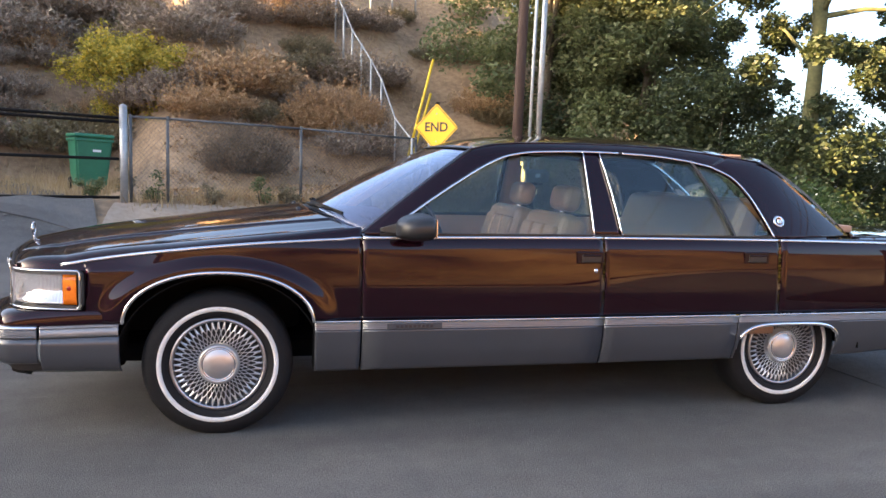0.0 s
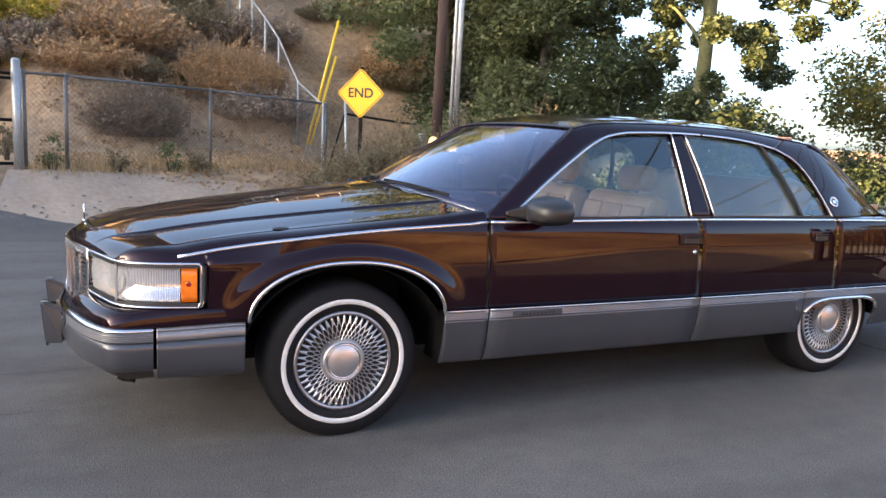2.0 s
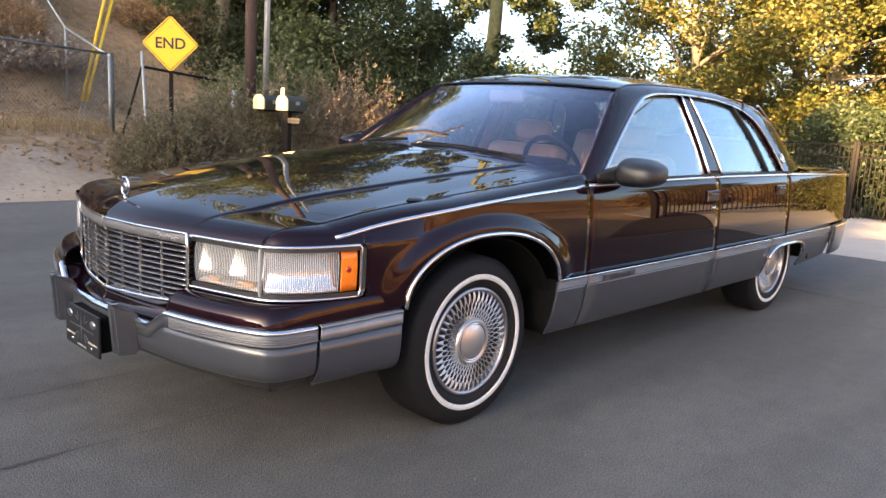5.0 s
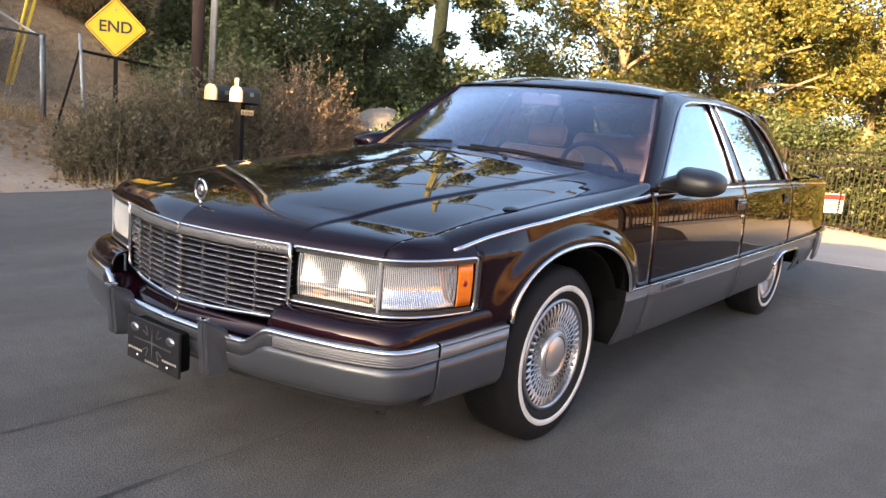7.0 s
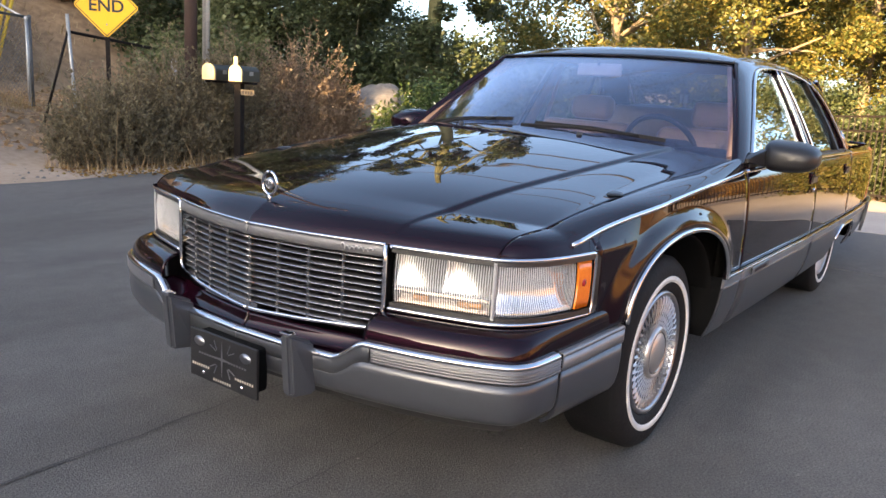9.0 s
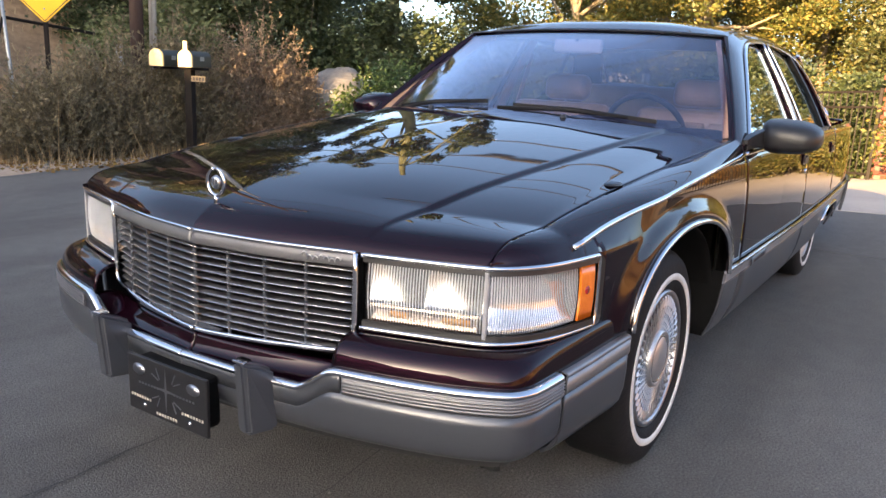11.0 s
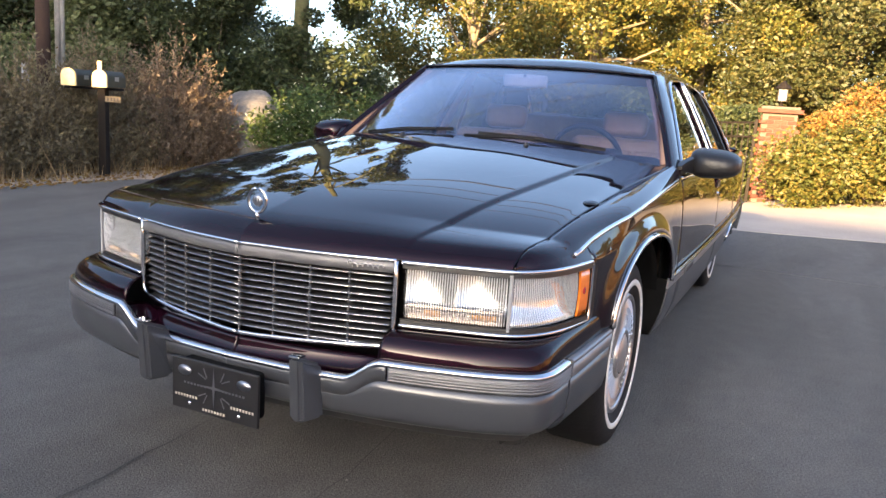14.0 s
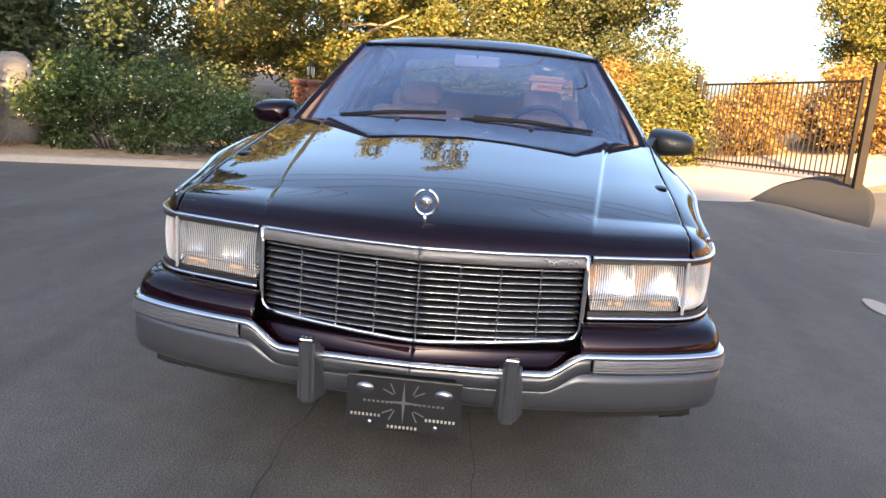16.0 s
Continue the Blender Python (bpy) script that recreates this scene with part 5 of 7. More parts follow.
# cowl and wipers
L0, L1 = [], []
P = np.zeros((41, 5, 3))
for i, v in enumerate(np.linspace(-1, 1, 41)):
    a = (0.425 + 0.22 * abs(v)**2, 0.80 * v, float(hood_z(0.43 + 0.2 * v * v, 0.80 * abs(v))) - 0.012)
    b = (0.485 + 0.25 * abs(v)**2.3, 0.84 * v, 1.050 - 0.093 * abs(v)**2.2)
    for j in range(5):
        P[i, j] = [a[k] + (b[k] - a[k]) * j / 4 for k in range(3)]
put("cowl_panel", sheet("cowl_panel", P, 0.02, flip=True), "black", label="black cowl grille under the windscreen")
for k, (y0, y1) in enumerate(((0.66, 0.06), (0.02, -0.62))):
    def on_screen(y, up, lift):
        v = y / 0.845
        b = Vector((0.47 + 0.255 * abs(v)**2.3, y, 1.054 - 0.092 * abs(v)**2.2))
        return b + Vector((0.87, 0, 0.49)) * up + Vector((-0.49, 0, 0.87)) * lift
    w = put("wiper", tube("wiper", [on_screen(y0, 0.0, 0.008), on_screen(y0 * 0.6 + y1 * 0.4, 0.014, 0.016), on_screen(y0 * 0.2 + y1 * 0.8, 0.028, 0.016)], 0.009, 0.006), "rubber", label="black windscreen wiper at rest")
    put("wiper_blade", sweep("wiper_blade", [on_screen(y0 - 0.06, 0.022, 0.012), on_screen((y0 + y1) / 2, 0.031, 0.013), on_screen(y1 + 0.03, 0.040, 0.012)], 0.007, 0.016), "rubber", w)

# ---- wheels ----
def wheel_parts():
    w = put("wheel", lathe("wheel", [(0.222, -0.098), (0.219, -0.107), (0.208, -0.108), (0.203, -0.100), (0.200, -0.070), (0.195, -0.060), (0.0, -0.058)], 64), "satin", label="wire-style wheel cover in a whitewall tyre")
    put("tyre", lathe("tyre", [(0.205, 0.10), (0.25, 0.115), (0.30, 0.117), (0.33, 0.104), (0.3445, 0.085), (0.346, 0.03), (0.346, -0.03), (0.3445, -0.085), (0.33, -0.104), (0.30, -0.117), (0.282, -0.1185),
                              (0.25, -0.1165), (0.23, -0.108), (0.220, -0.098)], 72), "rubber", w)
    put("whitewall", lathe("whitewall", [(0.2545, -0.1165), (0.2565, -0.1205), (0.274, -0.1215), (0.2765, -0.118)], 72), "white_rubber", w)
    put("wheel_dish", lathe("wheel_dish", [(0.206, -0.078), (0.19, -0.070), (0.155, -0.064), (0.15, -0.064), (0.08, -0.070)], 48), "black", w)
    put("hub_cap", lathe("hub_cap", [(0.096, -0.07), (0.095, -0.10), (0.089, -0.112), (0.082, -0.113), (0.077, -0.106), (0.073, -0.107), (0.064, -0.113), (0.028, -0.119), (0.0, -0.120)], 48), "hub", w, "brushed hub cap")
    put("hub_ring", lathe("hub_ring", [(0.071, -0.1095), (0.0745, -0.112), (0.078, -0.1095)], 48), "chrome", w)
    n = 44
    step = 2 * math.pi / n
    spokes = []
    for sgn in (1, -1):
        da = sgn * 2.0 * step
        p0 = Vector((0.092 * math.cos(da), -0.098, 0.092 * math.sin(da)))
        p1 = Vector((0.192, -0.100, 0))
        d = (p1 - p0).normalized()
        sd = Vector((0, -1, 0)).cross(d).normalized()
        lift = Vector((0, -0.003 if sgn > 0 else 0.0, 0))
        V = []
        for p, wd, hh in ((p0, 0.0014, 0.003), (p0.lerp(p1, 0.6), 0.0019, 0.004), (p1, 0.0030, 0.006)):
            V += [p + lift + sd * wd, p + lift + Vector((0, -hh / 2, 0)), p + lift - sd * wd, p + lift + Vector((0, hh / 2, 0))]
        F = [(0, 1, 2, 3), (11, 10, 9, 8)] + [(k * 4 + j, k * 4 + 4 + j, k * 4 + 4 + (j + 1) % 4, k * 4 + (j + 1) % 4) for k in range(2) for j in range(4)]
        spokes.append(mesh_of("spoke", V, F, False))
    V = []
    for r, wd, yy in ((0.170, 0.0066, -0.103), (0.194, 0.0048, -0.101), (0.209, 0.0024, -0.094)):
        V += [Vector((r, yy, wd)), Vector((r, yy - 0.004, 0)), Vector((r, yy, -wd)), Vector((r, yy + 0.006, 0))]
    spokes.append(mesh_of("spoke_tip", V, F, False))
    for me in spokes:
        for i in range(n):
            sp = put(me.name.split(".")[0], me, "wire", w)
            sp.rotation_euler = (0, step * i, 0)
    return w


w0 = wheel_parts()
w0.location = (0.010, -0.764, 0.340)
for x, y, rz in ((3.086, -0.735, 0), (0.0, 0.762, 180), (3.086, 0.735, 180)):
    c = copy_thing(w0, pose(x, y, 0.340, 0, 17, rz))

# ---- cabin ----
def seat(x, y, w):
    st = put("seat", box("seat", 0.52, w, 0.20, 0.06, 4, (x, y, 0.58)), "leather", label="tan leather seat with a stitched back")
    bk = put("seat_back", box("seat_back", 0.17, w, 0.52, 0.06, 4), "leather", st)
    bk.location, bk.rotation_euler = (x + 0.34, y, 0.80), (0, radians(18), 0)
    for k in range(3):
        c = put("seat_pleat", box("seat_pleat", 0.04, w / 3.6, 0.40, 0.018, 3), "leather", st)
        c.location, c.rotation_euler = (x + 0.255, y + (k - 1) * w / 3.3, 0.80), (0, radians(18), 0)
    hr = put("head_rest", box("head_rest", 0.11, 0.27, 0.15, 0.048, 4), "leather", st)
    hr.location, hr.rotation_euler = (x + 0.46, y, 1.135), (0, radians(12), 0)
    put("head_rest_post", tube("head_rest_post", [(x + 0.43, y, 1.02), (x + 0.45, y, 1.09)], 0.012), "chrome", st)


seat(1.46, -0.38, 0.60)
seat(1.46, 0.38, 0.60)
rs = put("rear_seat", box("rear_seat", 0.55, 1.40, 0.22, 0.06, 4, (2.50, 0, 0.62)), "leather", label="wide tan leather rear bench")
bk = put("seat_back", box("seat_back", 0.18, 1.42, 0.56, 0.07, 4), "leather", rs)
bk.location, bk.rotation_euler = (2.86, 0, 0.88), (0, radians(20), 0)
for y in (-0.42, 0.42):
    put("head_rest", box("head_rest", 0.13, 0.34, 0.13, 0.05, 4, (2.98, y, 1.10)), "leather", rs)
put("parcel_shelf", box("parcel_shelf", 0.62, 1.40, 0.04, 0.01, 2, (3.30, 0, 1.00)), "trim_tan")
put("dashboard", box("dashboard", 0.36, 1.60, 0.26, 0.07, 4, (0.84, 0, 0.88)), "dash", label="dark padded dashboard")
put("dash_hood", box("dash_hood", 0.22, 0.44, 0.07, 0.03, 3, (0.86, -0.37, 1.0)), "dash")
swl = put("steering_wheel", lathe("steering_wheel", [(0.178 + 0.013 * math.cos(a), 0.013 * math.sin(a)) for a in np.linspace(0, 2 * math.pi, 13)], 40, 'x'), "dash", label="dark leather steering wheel")
swl.location, swl.rotation_euler = (1.13, -0.37, 0.965), (0, radians(-24), 0)
put("steering_hub", box("steering_hub", 0.06, 0.17, 0.12, 0.03, 3, (-0.02, 0, -0.02)), "dash", swl)
put("steering_spoke", box("steering_spoke", 0.02, 0.36, 0.035, 0.008, 2, (0, 0, -0.01)), "dash", swl)
put("steering_column", tube("steering_column", [(0.02, 0, 0), (-0.35, 0, -0.02)], 0.035), "dash", swl)
mr = put("rear_view_mirror", box("rear_view_mirror", 0.03, 0.24, 0.065, 0.012, 3, (1.16, 0, 1.335)), "trim_pale", label="rear-view mirror under the windscreen header")
put("mirror_stem", tube("mirror_stem", [(1.16, 0, 1.34), (1.148, 0, 1.366)], 0.008), "black", mr)
put("headliner", box("headliner", 1.6, 1.16, 0.02, 0.008, 1, (2.12, 0, 1.405)), "trim_tan")
for s in (-1, 1):
    P = np.zeros((10, 4, 3))
    for i, z in enumerate(np.linspace(0.5, 1.39, 10)):
        f = max(0, (z - 0.962) / 0.438)
        x = np.linspace(1.90, 2.01 - 0.03 * f, 4)
        P[i] = np.stack([x, np.full(4, s * (min(0.875, float(glass_y(z))) - 0.03)), np.full(4, z)], 1)
    put("pillar_trim", sheet("pillar_trim", P, 0.03, out=(0, -s, 0)), "trim_tan")
    x, z = np.meshgrid(np.linspace(0.72, 3.0, 20), np.linspace(0.95, 0.42, 6), indexing='ij')
    put("door_card", sheet("door_card", np.stack([x, s * (0.83 + 0 * z), z], 2), 0.03, out=(0, -s, 0)), "trim_tan")
    put("belt_strap", sweep("belt_strap", [(2.0, s * 0.80, 0.62), (2.0, s * 0.745, 1.05), (1.985, s * 0.66, 1.32)], 0.045, 0.004, up=(0, s, 0)), "trim_tan")
    pp = outer[2:30]
    put("pillar_trim", sweep("pillar_trim", [(x + 0.06, s * (float(glass_y(z)) - 0.045), z - 0.02) for x, z in pp], 0.05, 0.03, up=(0, s, 0.3)), "trim_tan")


# ---- plants ----
def leaf_cloud(name, centres, radii, count, size, rng, flat=0.6, shell=0.55, droop=0.0):
    """Many single leaves, each a small bent quad, spread over clumps."""
    centres, radii = np.array(centres, float), np.array(radii, float)
    if radii.ndim == 1:
        radii = np.repeat(radii[:, None], 3, 1)
    w = radii.prod(1) ** (2 / 3)
    pick = rng.choice(len(centres), count, p=w / w.sum())
    d = rng.normal(size=(count, 3))
    d /= np.linalg.norm(d, axis=1, keepdims=True)
    r = shell + (1 - shell) * rng.random((count, 1)) ** 0.7
    r *= 1 + 0.18 * rng.normal(size=(count, 1))
    c = centres[pick] + d * r * radii[pick]
    a = rng.normal(size=(count, 3))
    a[:, 2] *= flat
    a[:, 2] -= droop
    a /= np.linalg.norm(a, axis=1, keepdims=True)
    b = np.cross(a, rng.normal(size=(count, 3)))
    b /= np.maximum(np.linalg.norm(b, axis=1, keepdims=True), 1e-6)
    s = size * (0.6 + 0.8 * rng.random((count, 1)))
    a, b = a * s, b * s * 0.55
    V = np.stack([c - a, c + b, c + a, c - b], 1).reshape(-1, 3)
    return mesh_fast(name, V, np.arange(count * 4).reshape(-1, 4), False)


def clumps(rng, c, r, n, size, squash=0.8):
    """Clump centres spread over an uneven crown."""
    c, r = np.array(c, float), np.array(r, float)
    d = rng.normal(size=(n, 3))
    d /= np.linalg.norm(d, axis=1, keepdims=True)
    q = c + d * r * (0.35 + 0.65 * rng.random((n, 1)) ** 0.6)
    s = size * (0.6 + 0.8 * rng.random(n))
    return q, np.stack([s, s, s * squash], 1)


def tree(name, label, x, y, height, trunk_r, crown_c, crown_r, n_clump, clump, leaves, leaf, material, seed, bark="bark", lean=(0, 0), limbs=7, group=""):
    rng = np.random.default_rng(seed)
    z0 = ground_full(x, y) - 0.1
    root = thing(name, label, "tree", pose(x, y, z0), group)
    top = Vector((lean[0], lean[1], height))
    tr = [Vector((0, 0, 0)) + top * f + Vector((0.12 * math.sin(5 * f + seed), 0.1 * math.sin(4 * f + 2 * seed), 0)) * f for f in np.linspace(0, 1, 9)]
    part("trunk", tube("trunk", tr, trunk_r, trunk_r * 0.45, 10), bark, root)
    cc = np.array(crown_c, float)
    q, s = clumps(rng, cc, crown_r, n_clump, clump)
    for i in range(limbs):
        f = 0.45 + 0.5 * i / max(1, limbs - 1)
        a = Vector(tr[int(f * 8)])
        t = q[rng.integers(len(q))]
        b = Vector(t)
        mid = (a + b) / 2 + Vector((0, 0, 0.25))
        part("limb", tube("limb", [a, a.lerp(mid, 0.6), mid.lerp(b, 0.4), b], trunk_r * 0.32, trunk_r * 0.08, 6), bark, root)
    part("crown", leaf_cloud("crown", q, s, leaves, leaf, rng), material, root)
    return root


def bush(name, label, base, spread, leaves, leaf, material, seed, clump=0.3, n_clump=26, stems=14, stem_mat="bark", extra=None, kind=""):
    """A shrub: stems that fan out from its base and leaves in uneven clumps."""
    rng = np.random.default_rng(seed)
    x, y = base
    z0 = ground_full(x, y)
    root = thing(name, label, "bush", pose(x, y, z0), kind=kind)
    sx, sy, sz = spread
    q, s = clumps(rng, (0, 0, sz * 0.45), (sx, sy, sz * 0.5), n_clump, clump)
    q[:, 2] = np.maximum(q[:, 2], 0.08)
    V, F = [], []
    for i in range(stems):
        t = q[rng.integers(len(q))]
        a = Vector((t[0] * 0.35, t[1] * 0.35, -0.05))
        me = tube("stem", [a, a.lerp(Vector(t), 0.5) + Vector((0, 0, 0.06)), Vector(t)], 0.014, 0.004, 5)
        o = len(V)
        V += [v.co.copy() for v in me.vertices]
        F += [tuple(o + k for k in p.vertices) for p in me.polygons]
        bpy.data.meshes.remove(me)
    tagged(part("twig", mesh_of("twig", V, F), stem_mat, root), kind="stuff")
    part("foliage", leaf_cloud("foliage", q, s, leaves, leaf, rng, shell=0.3), material, root)
    if extra:
        m2, cnt, sz2 = extra
        tagged(part("blossom" if m2 == "blossom" else "leaf_tip", leaf_cloud("tip", q, s * 1.05, cnt, sz2, rng, shell=0.85), m2, root), kind="stuff")
    return root


tree("tree", "grey-green oak tree with a dense crown on the slope", 6.6, 12.6, 4.6, 0.20, (0, 0, 4.0), (2.9, 2.6, 3.2), 95, 0.55, 60000, 0.050, "oak_leaf", 11, limbs=11)
tree("tree", "grey-green oak tree with a dense crown on the slope", 9.0, 13.7, 4.8, 0.22, (0, 0, 3.8), (2.6, 2.6, 3.0), 95, 0.58, 60000, 0.052, "oak_leaf", 12, limbs=11)
tree("tree", "tall tree with a bare green trunk and sparse leafy limbs", 10.06, 8.02, 8.5, 0.175, (0.3, 0.1, 4.5), (2.9, 2.8, 2.5), 80, 0.27, 32000, 0.052, "dark_leaf", 14, bark="bark_green", lean=(0.5, 0.1), limbs=16)
tree("tree", "grey-green oak tree with a dense crown on the slope", 8.5, 11.2, 3.4, 0.14, (0, 0, 3.0), (1.5, 1.4, 2.1), 60, 0.46, 32000, 0.05, "oak_leaf", 15, limbs=8)
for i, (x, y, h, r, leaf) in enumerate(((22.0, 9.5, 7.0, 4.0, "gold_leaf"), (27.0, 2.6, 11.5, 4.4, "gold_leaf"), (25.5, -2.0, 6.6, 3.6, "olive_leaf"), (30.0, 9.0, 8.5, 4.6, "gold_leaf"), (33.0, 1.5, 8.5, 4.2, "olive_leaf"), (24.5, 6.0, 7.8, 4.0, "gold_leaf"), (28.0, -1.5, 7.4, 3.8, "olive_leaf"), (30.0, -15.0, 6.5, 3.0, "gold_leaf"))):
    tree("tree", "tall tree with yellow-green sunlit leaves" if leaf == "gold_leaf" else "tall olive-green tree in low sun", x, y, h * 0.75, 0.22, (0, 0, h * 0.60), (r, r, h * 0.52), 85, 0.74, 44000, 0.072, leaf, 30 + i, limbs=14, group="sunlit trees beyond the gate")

def sprig_bush(name, label, base, spread, sprigs, per, leaf, material, seed, length=(0.28, 0.55), stem_mat="bark", tall=0.0):
    """A leggy shrub: many thin sprigs fan up and outwards, each set with small leaves."""
    rng = np.random.default_rng(seed)
    root = thing(name, label, "bush", pose(base[0], base[1], ground_full(*base)))
    sx, sy, sz = spread
    a, rho = rng.uniform(0, 2 * math.pi, sprigs), np.sqrt(rng.random(sprigs))
    lump = 0.80 + 0.22 * np.sin(3 * a + seed) * rho + 0.16 * np.sin(7 * a + 2.1 * seed) + 0.10 * rng.normal(size=sprigs)
    px, py = rho * np.cos(a) * sx, rho * np.sin(a) * sy
    top = sz * np.clip((1 - 0.62 * rho**2.4) * lump, 0.15, 1.15)
    ln = rng.uniform(*length, sprigs) * (1 + tall * (rng.random(sprigs) < 0.05))
    hz = np.maximum(top * (1 - 0.75 * rng.random(sprigs)**1.4), 0.12)
    d = np.stack([0.75 * np.cos(a) * rho, 0.75 * np.sin(a) * rho, np.full(sprigs, 0.9)], 1) + rng.normal(0, 0.28, (sprigs, 3))
    d /= np.linalg.norm(d, axis=1, keepdims=True)
    tip = np.stack([px, py, hz], 1) + d * (ln * 0.35)[:, None]
    foot = tip - d * ln[:, None]
    foot[:, 2] = np.maximum(foot[:, 2], -0.02)
    f = rng.random((sprigs, per)) ** 0.75
    c = foot[:, None] + (tip - foot)[:, None] * f[..., None]
    u = d[:, None] * 0.8 + rng.normal(0, 0.62, (sprigs, per, 3))
    u /= np.linalg.norm(u, axis=2, keepdims=True)
    w = np.cross(u, rng.normal(size=(sprigs, per, 3)))
    w /= np.maximum(np.linalg.norm(w, axis=2, keepdims=True), 1e-6)
    z = leaf * rng.uniform(0.6, 1.35, (sprigs, per, 1))
    u, w = u * z, w * z * 0.36
    V = np.stack([c, c + u + w, c + 2 * u, c + u - w], 2).reshape(-1, 3)
    part("foliage", mesh_fast("foliage", V, np.arange(len(V)).reshape(-1, 4)), material, root)
    root_pt = np.stack([px * 0.35, py * 0.35, np.full(sprigs, -0.03)], 1)
    V = []
    for p, q, r in ((foot, tip, 0.0022), (root_pt[::6], foot[::6], 0.006)):
        for e in ((1, 0, 0), (0, 1, 0)):
            o = np.array(e) * r
            V.append(np.stack([p - o, p + o, q + o * 0.5, q - o * 0.5], 1).reshape(-1, 3))
    V = np.concatenate(V)
    tagged(part("twig", mesh_fast("twig", V, np.arange(len(V)).reshape(-1, 4)), stem_mat, root), kind="stuff")
    return root


for i, (x, y, sx, sy, sz, leaf) in enumerate(((2.80, 7.15, 0.85, 0.5, 1.15, "sage_leaf"), (3.6, 7.25, 0.9, 0.6, 1.50, "sage_leaf"), (4.7, 7.3, 1.0, 0.65, 1.65, "sage_leaf"),
                                              (5.8, 7.15, 1.0, 0.7, 1.75, "brown_leaf"), (6.3, 6.95, 0.70, 0.5, 1.2, "brown_leaf"))):
    sprig_bush("bush", "leggy grey-brown sage bush beside the mailboxes", (x, y), (sx, sy, sz), 1500, 15, 0.026, leaf, 51 + i, tall=1.0 if i < 3 else 0.5)
bush("bush", "green shrub dotted with white blossoms", (7.4, 5.2), (1.3, 1.3, 1.25), 12000, 0.035, "shrub_leaf", 54, 0.32, 40, 20, extra=("blossom", 700, 0.02))
bush("bush", "green shrub dotted with white blossoms", (9.2, 4.2), (1.5, 1.2, 1.0), 10000, 0.035, "shrub_leaf", 55, 0.32, 40, 20, extra=("blossom", 500, 0.02))
bush("bush", "dark dense shrub on the slope", (10.5, 8.0), (2.4, 1.6, 2.3), 14000, 0.05, "dark_leaf", 56, 0.5, 50, 20)
bush("bush", "dark dense shrub on the slope", (13.9, 12.3), (2.0, 1.6, 3.3 - ground_full(13.9, 12.3)), 16000, 0.05, "dark_leaf", 58, 0.5, 50, 20)
bush("bush", "dark dense shrub on the slope", (14.0, 7.5), (2.4, 1.8, 1.65), 12000, 0.05, "dark_leaf", 57, 0.5, 50, 20)
for i, (x, y, sx, sz) in enumerate(((6.6, 10.4, 1.3, 1.7), (8.5, 10.0, 1.4, 2.7), (10.4, 10.6, 1.5, 2.5), (8.9, 9.3, 1.1, 3.3), (12.6, 9.4, 1.6, 1.45), (7.4, 12.0, 1.6, 2.2), (16.5, 8.6, 2.0, 1.5), (12.4, 11.2, 2.2, 2.1))):
    bush("bush", "dense dark green shrub under the oaks", (x, y), (sx, 0.9, sz), 9000, 0.045, "dark_leaf" if i % 2 else "oak_leaf", 110 + i, 0.42, 40, 16)
for i, (x, y, sx, sz, leaf) in enumerate(((10.7, -1.5, 0.75, 0.95, "hedge_leaf"), (11.2, -2.3, 0.85, 1.4, "hedge_leaf"), (11.8, -3.05, 0.85, 1.8, "hedge_leaf"), (12.9, -2.0, 1.1, 1.9, "rust_leaf"), (13.2, -3.2, 1.1, 2.1, "hedge_leaf"))):
    bush("hedge", "rust-tinged hedge in low sun" if leaf == "rust_leaf" else "big yellow-green hedge in low sun", (x, y), (sx, 0.75, sz), 12000, 0.038, leaf, 60 + i, 0.36, 46, 16)
for i, (x, y, sz) in enumerate(((15.2, 0.0, 2.3), (16.4, 1.7, 2.5), (17.7, 3.4, 2.7))):
    bush("bush", "dark green bush behind the iron gate", (x, y), (1.4, 1.1, sz), 14000, 0.05, "dark_leaf", 140 + i, 0.46, 46, 14)
for i, (x, y, sz) in enumerate(((14.2, -5.4, 1.7), (12.6, -7.2, 1.6), (15.5, -7.6, 2.0))):
    bush("bush", "rusty vine-covered bush behind the gate", (x, y), (1.5, 0.9, sz), 9000, 0.045, "rust_leaf", 80 + i, 0.42, 40, 16)
bush("bush", "yellow-green bush on the dry hillside", (-2.40, 13.4), (1.5, 1.0, 1.85), 20000, 0.036, "sunlit_yellow_leaf", 70, 0.34, 54, 24)
sprig_bush("bush", "dead brown tumbleweed bush on the hillside", (-0.05, 10.9), (0.85, 0.6, 1.0), 1100, 12, 0.026, "brown_leaf", 71)
sprig_bush("bush", "round straw-coloured dry bush on the hillside", (1.75, 12.3), (1.2, 0.7, 1.2), 2200, 10, 0.028, "dry_brush", 72, stem_mat="dry_brush")


# dry grass and brush over the hillside
rng = np.random.default_rng(5)
V = []
while len(V) < 16000 * 3:
    x, y = rng.uniform(-9, 9), rng.uniform(8.0, 26)
    if ground_z(x, y) < 0.75 or wob(x, y, 0.6, 9.0) + 0.35 < rng.random() * 0.8:
        continue
    z, h = ground_full(x, y), rng.uniform(0.05, 0.20)
    a, t = rng.uniform(0, 6.28), rng.normal(0, 0.09, 2)
    w = 0.008
    V += [(x - w * math.cos(a), y - w * math.sin(a), z - 0.02), (x + w * math.cos(a), y + w * math.sin(a), z - 0.02), (x + t[0], y + t[1], z + h)]
tagged(part("dry_grass", mesh_fast("dry_grass", V, np.arange(len(V)).reshape(-1, 3)), "straw"), "sparse dry straw-coloured grass on the slope", "grass", kind="stuff")
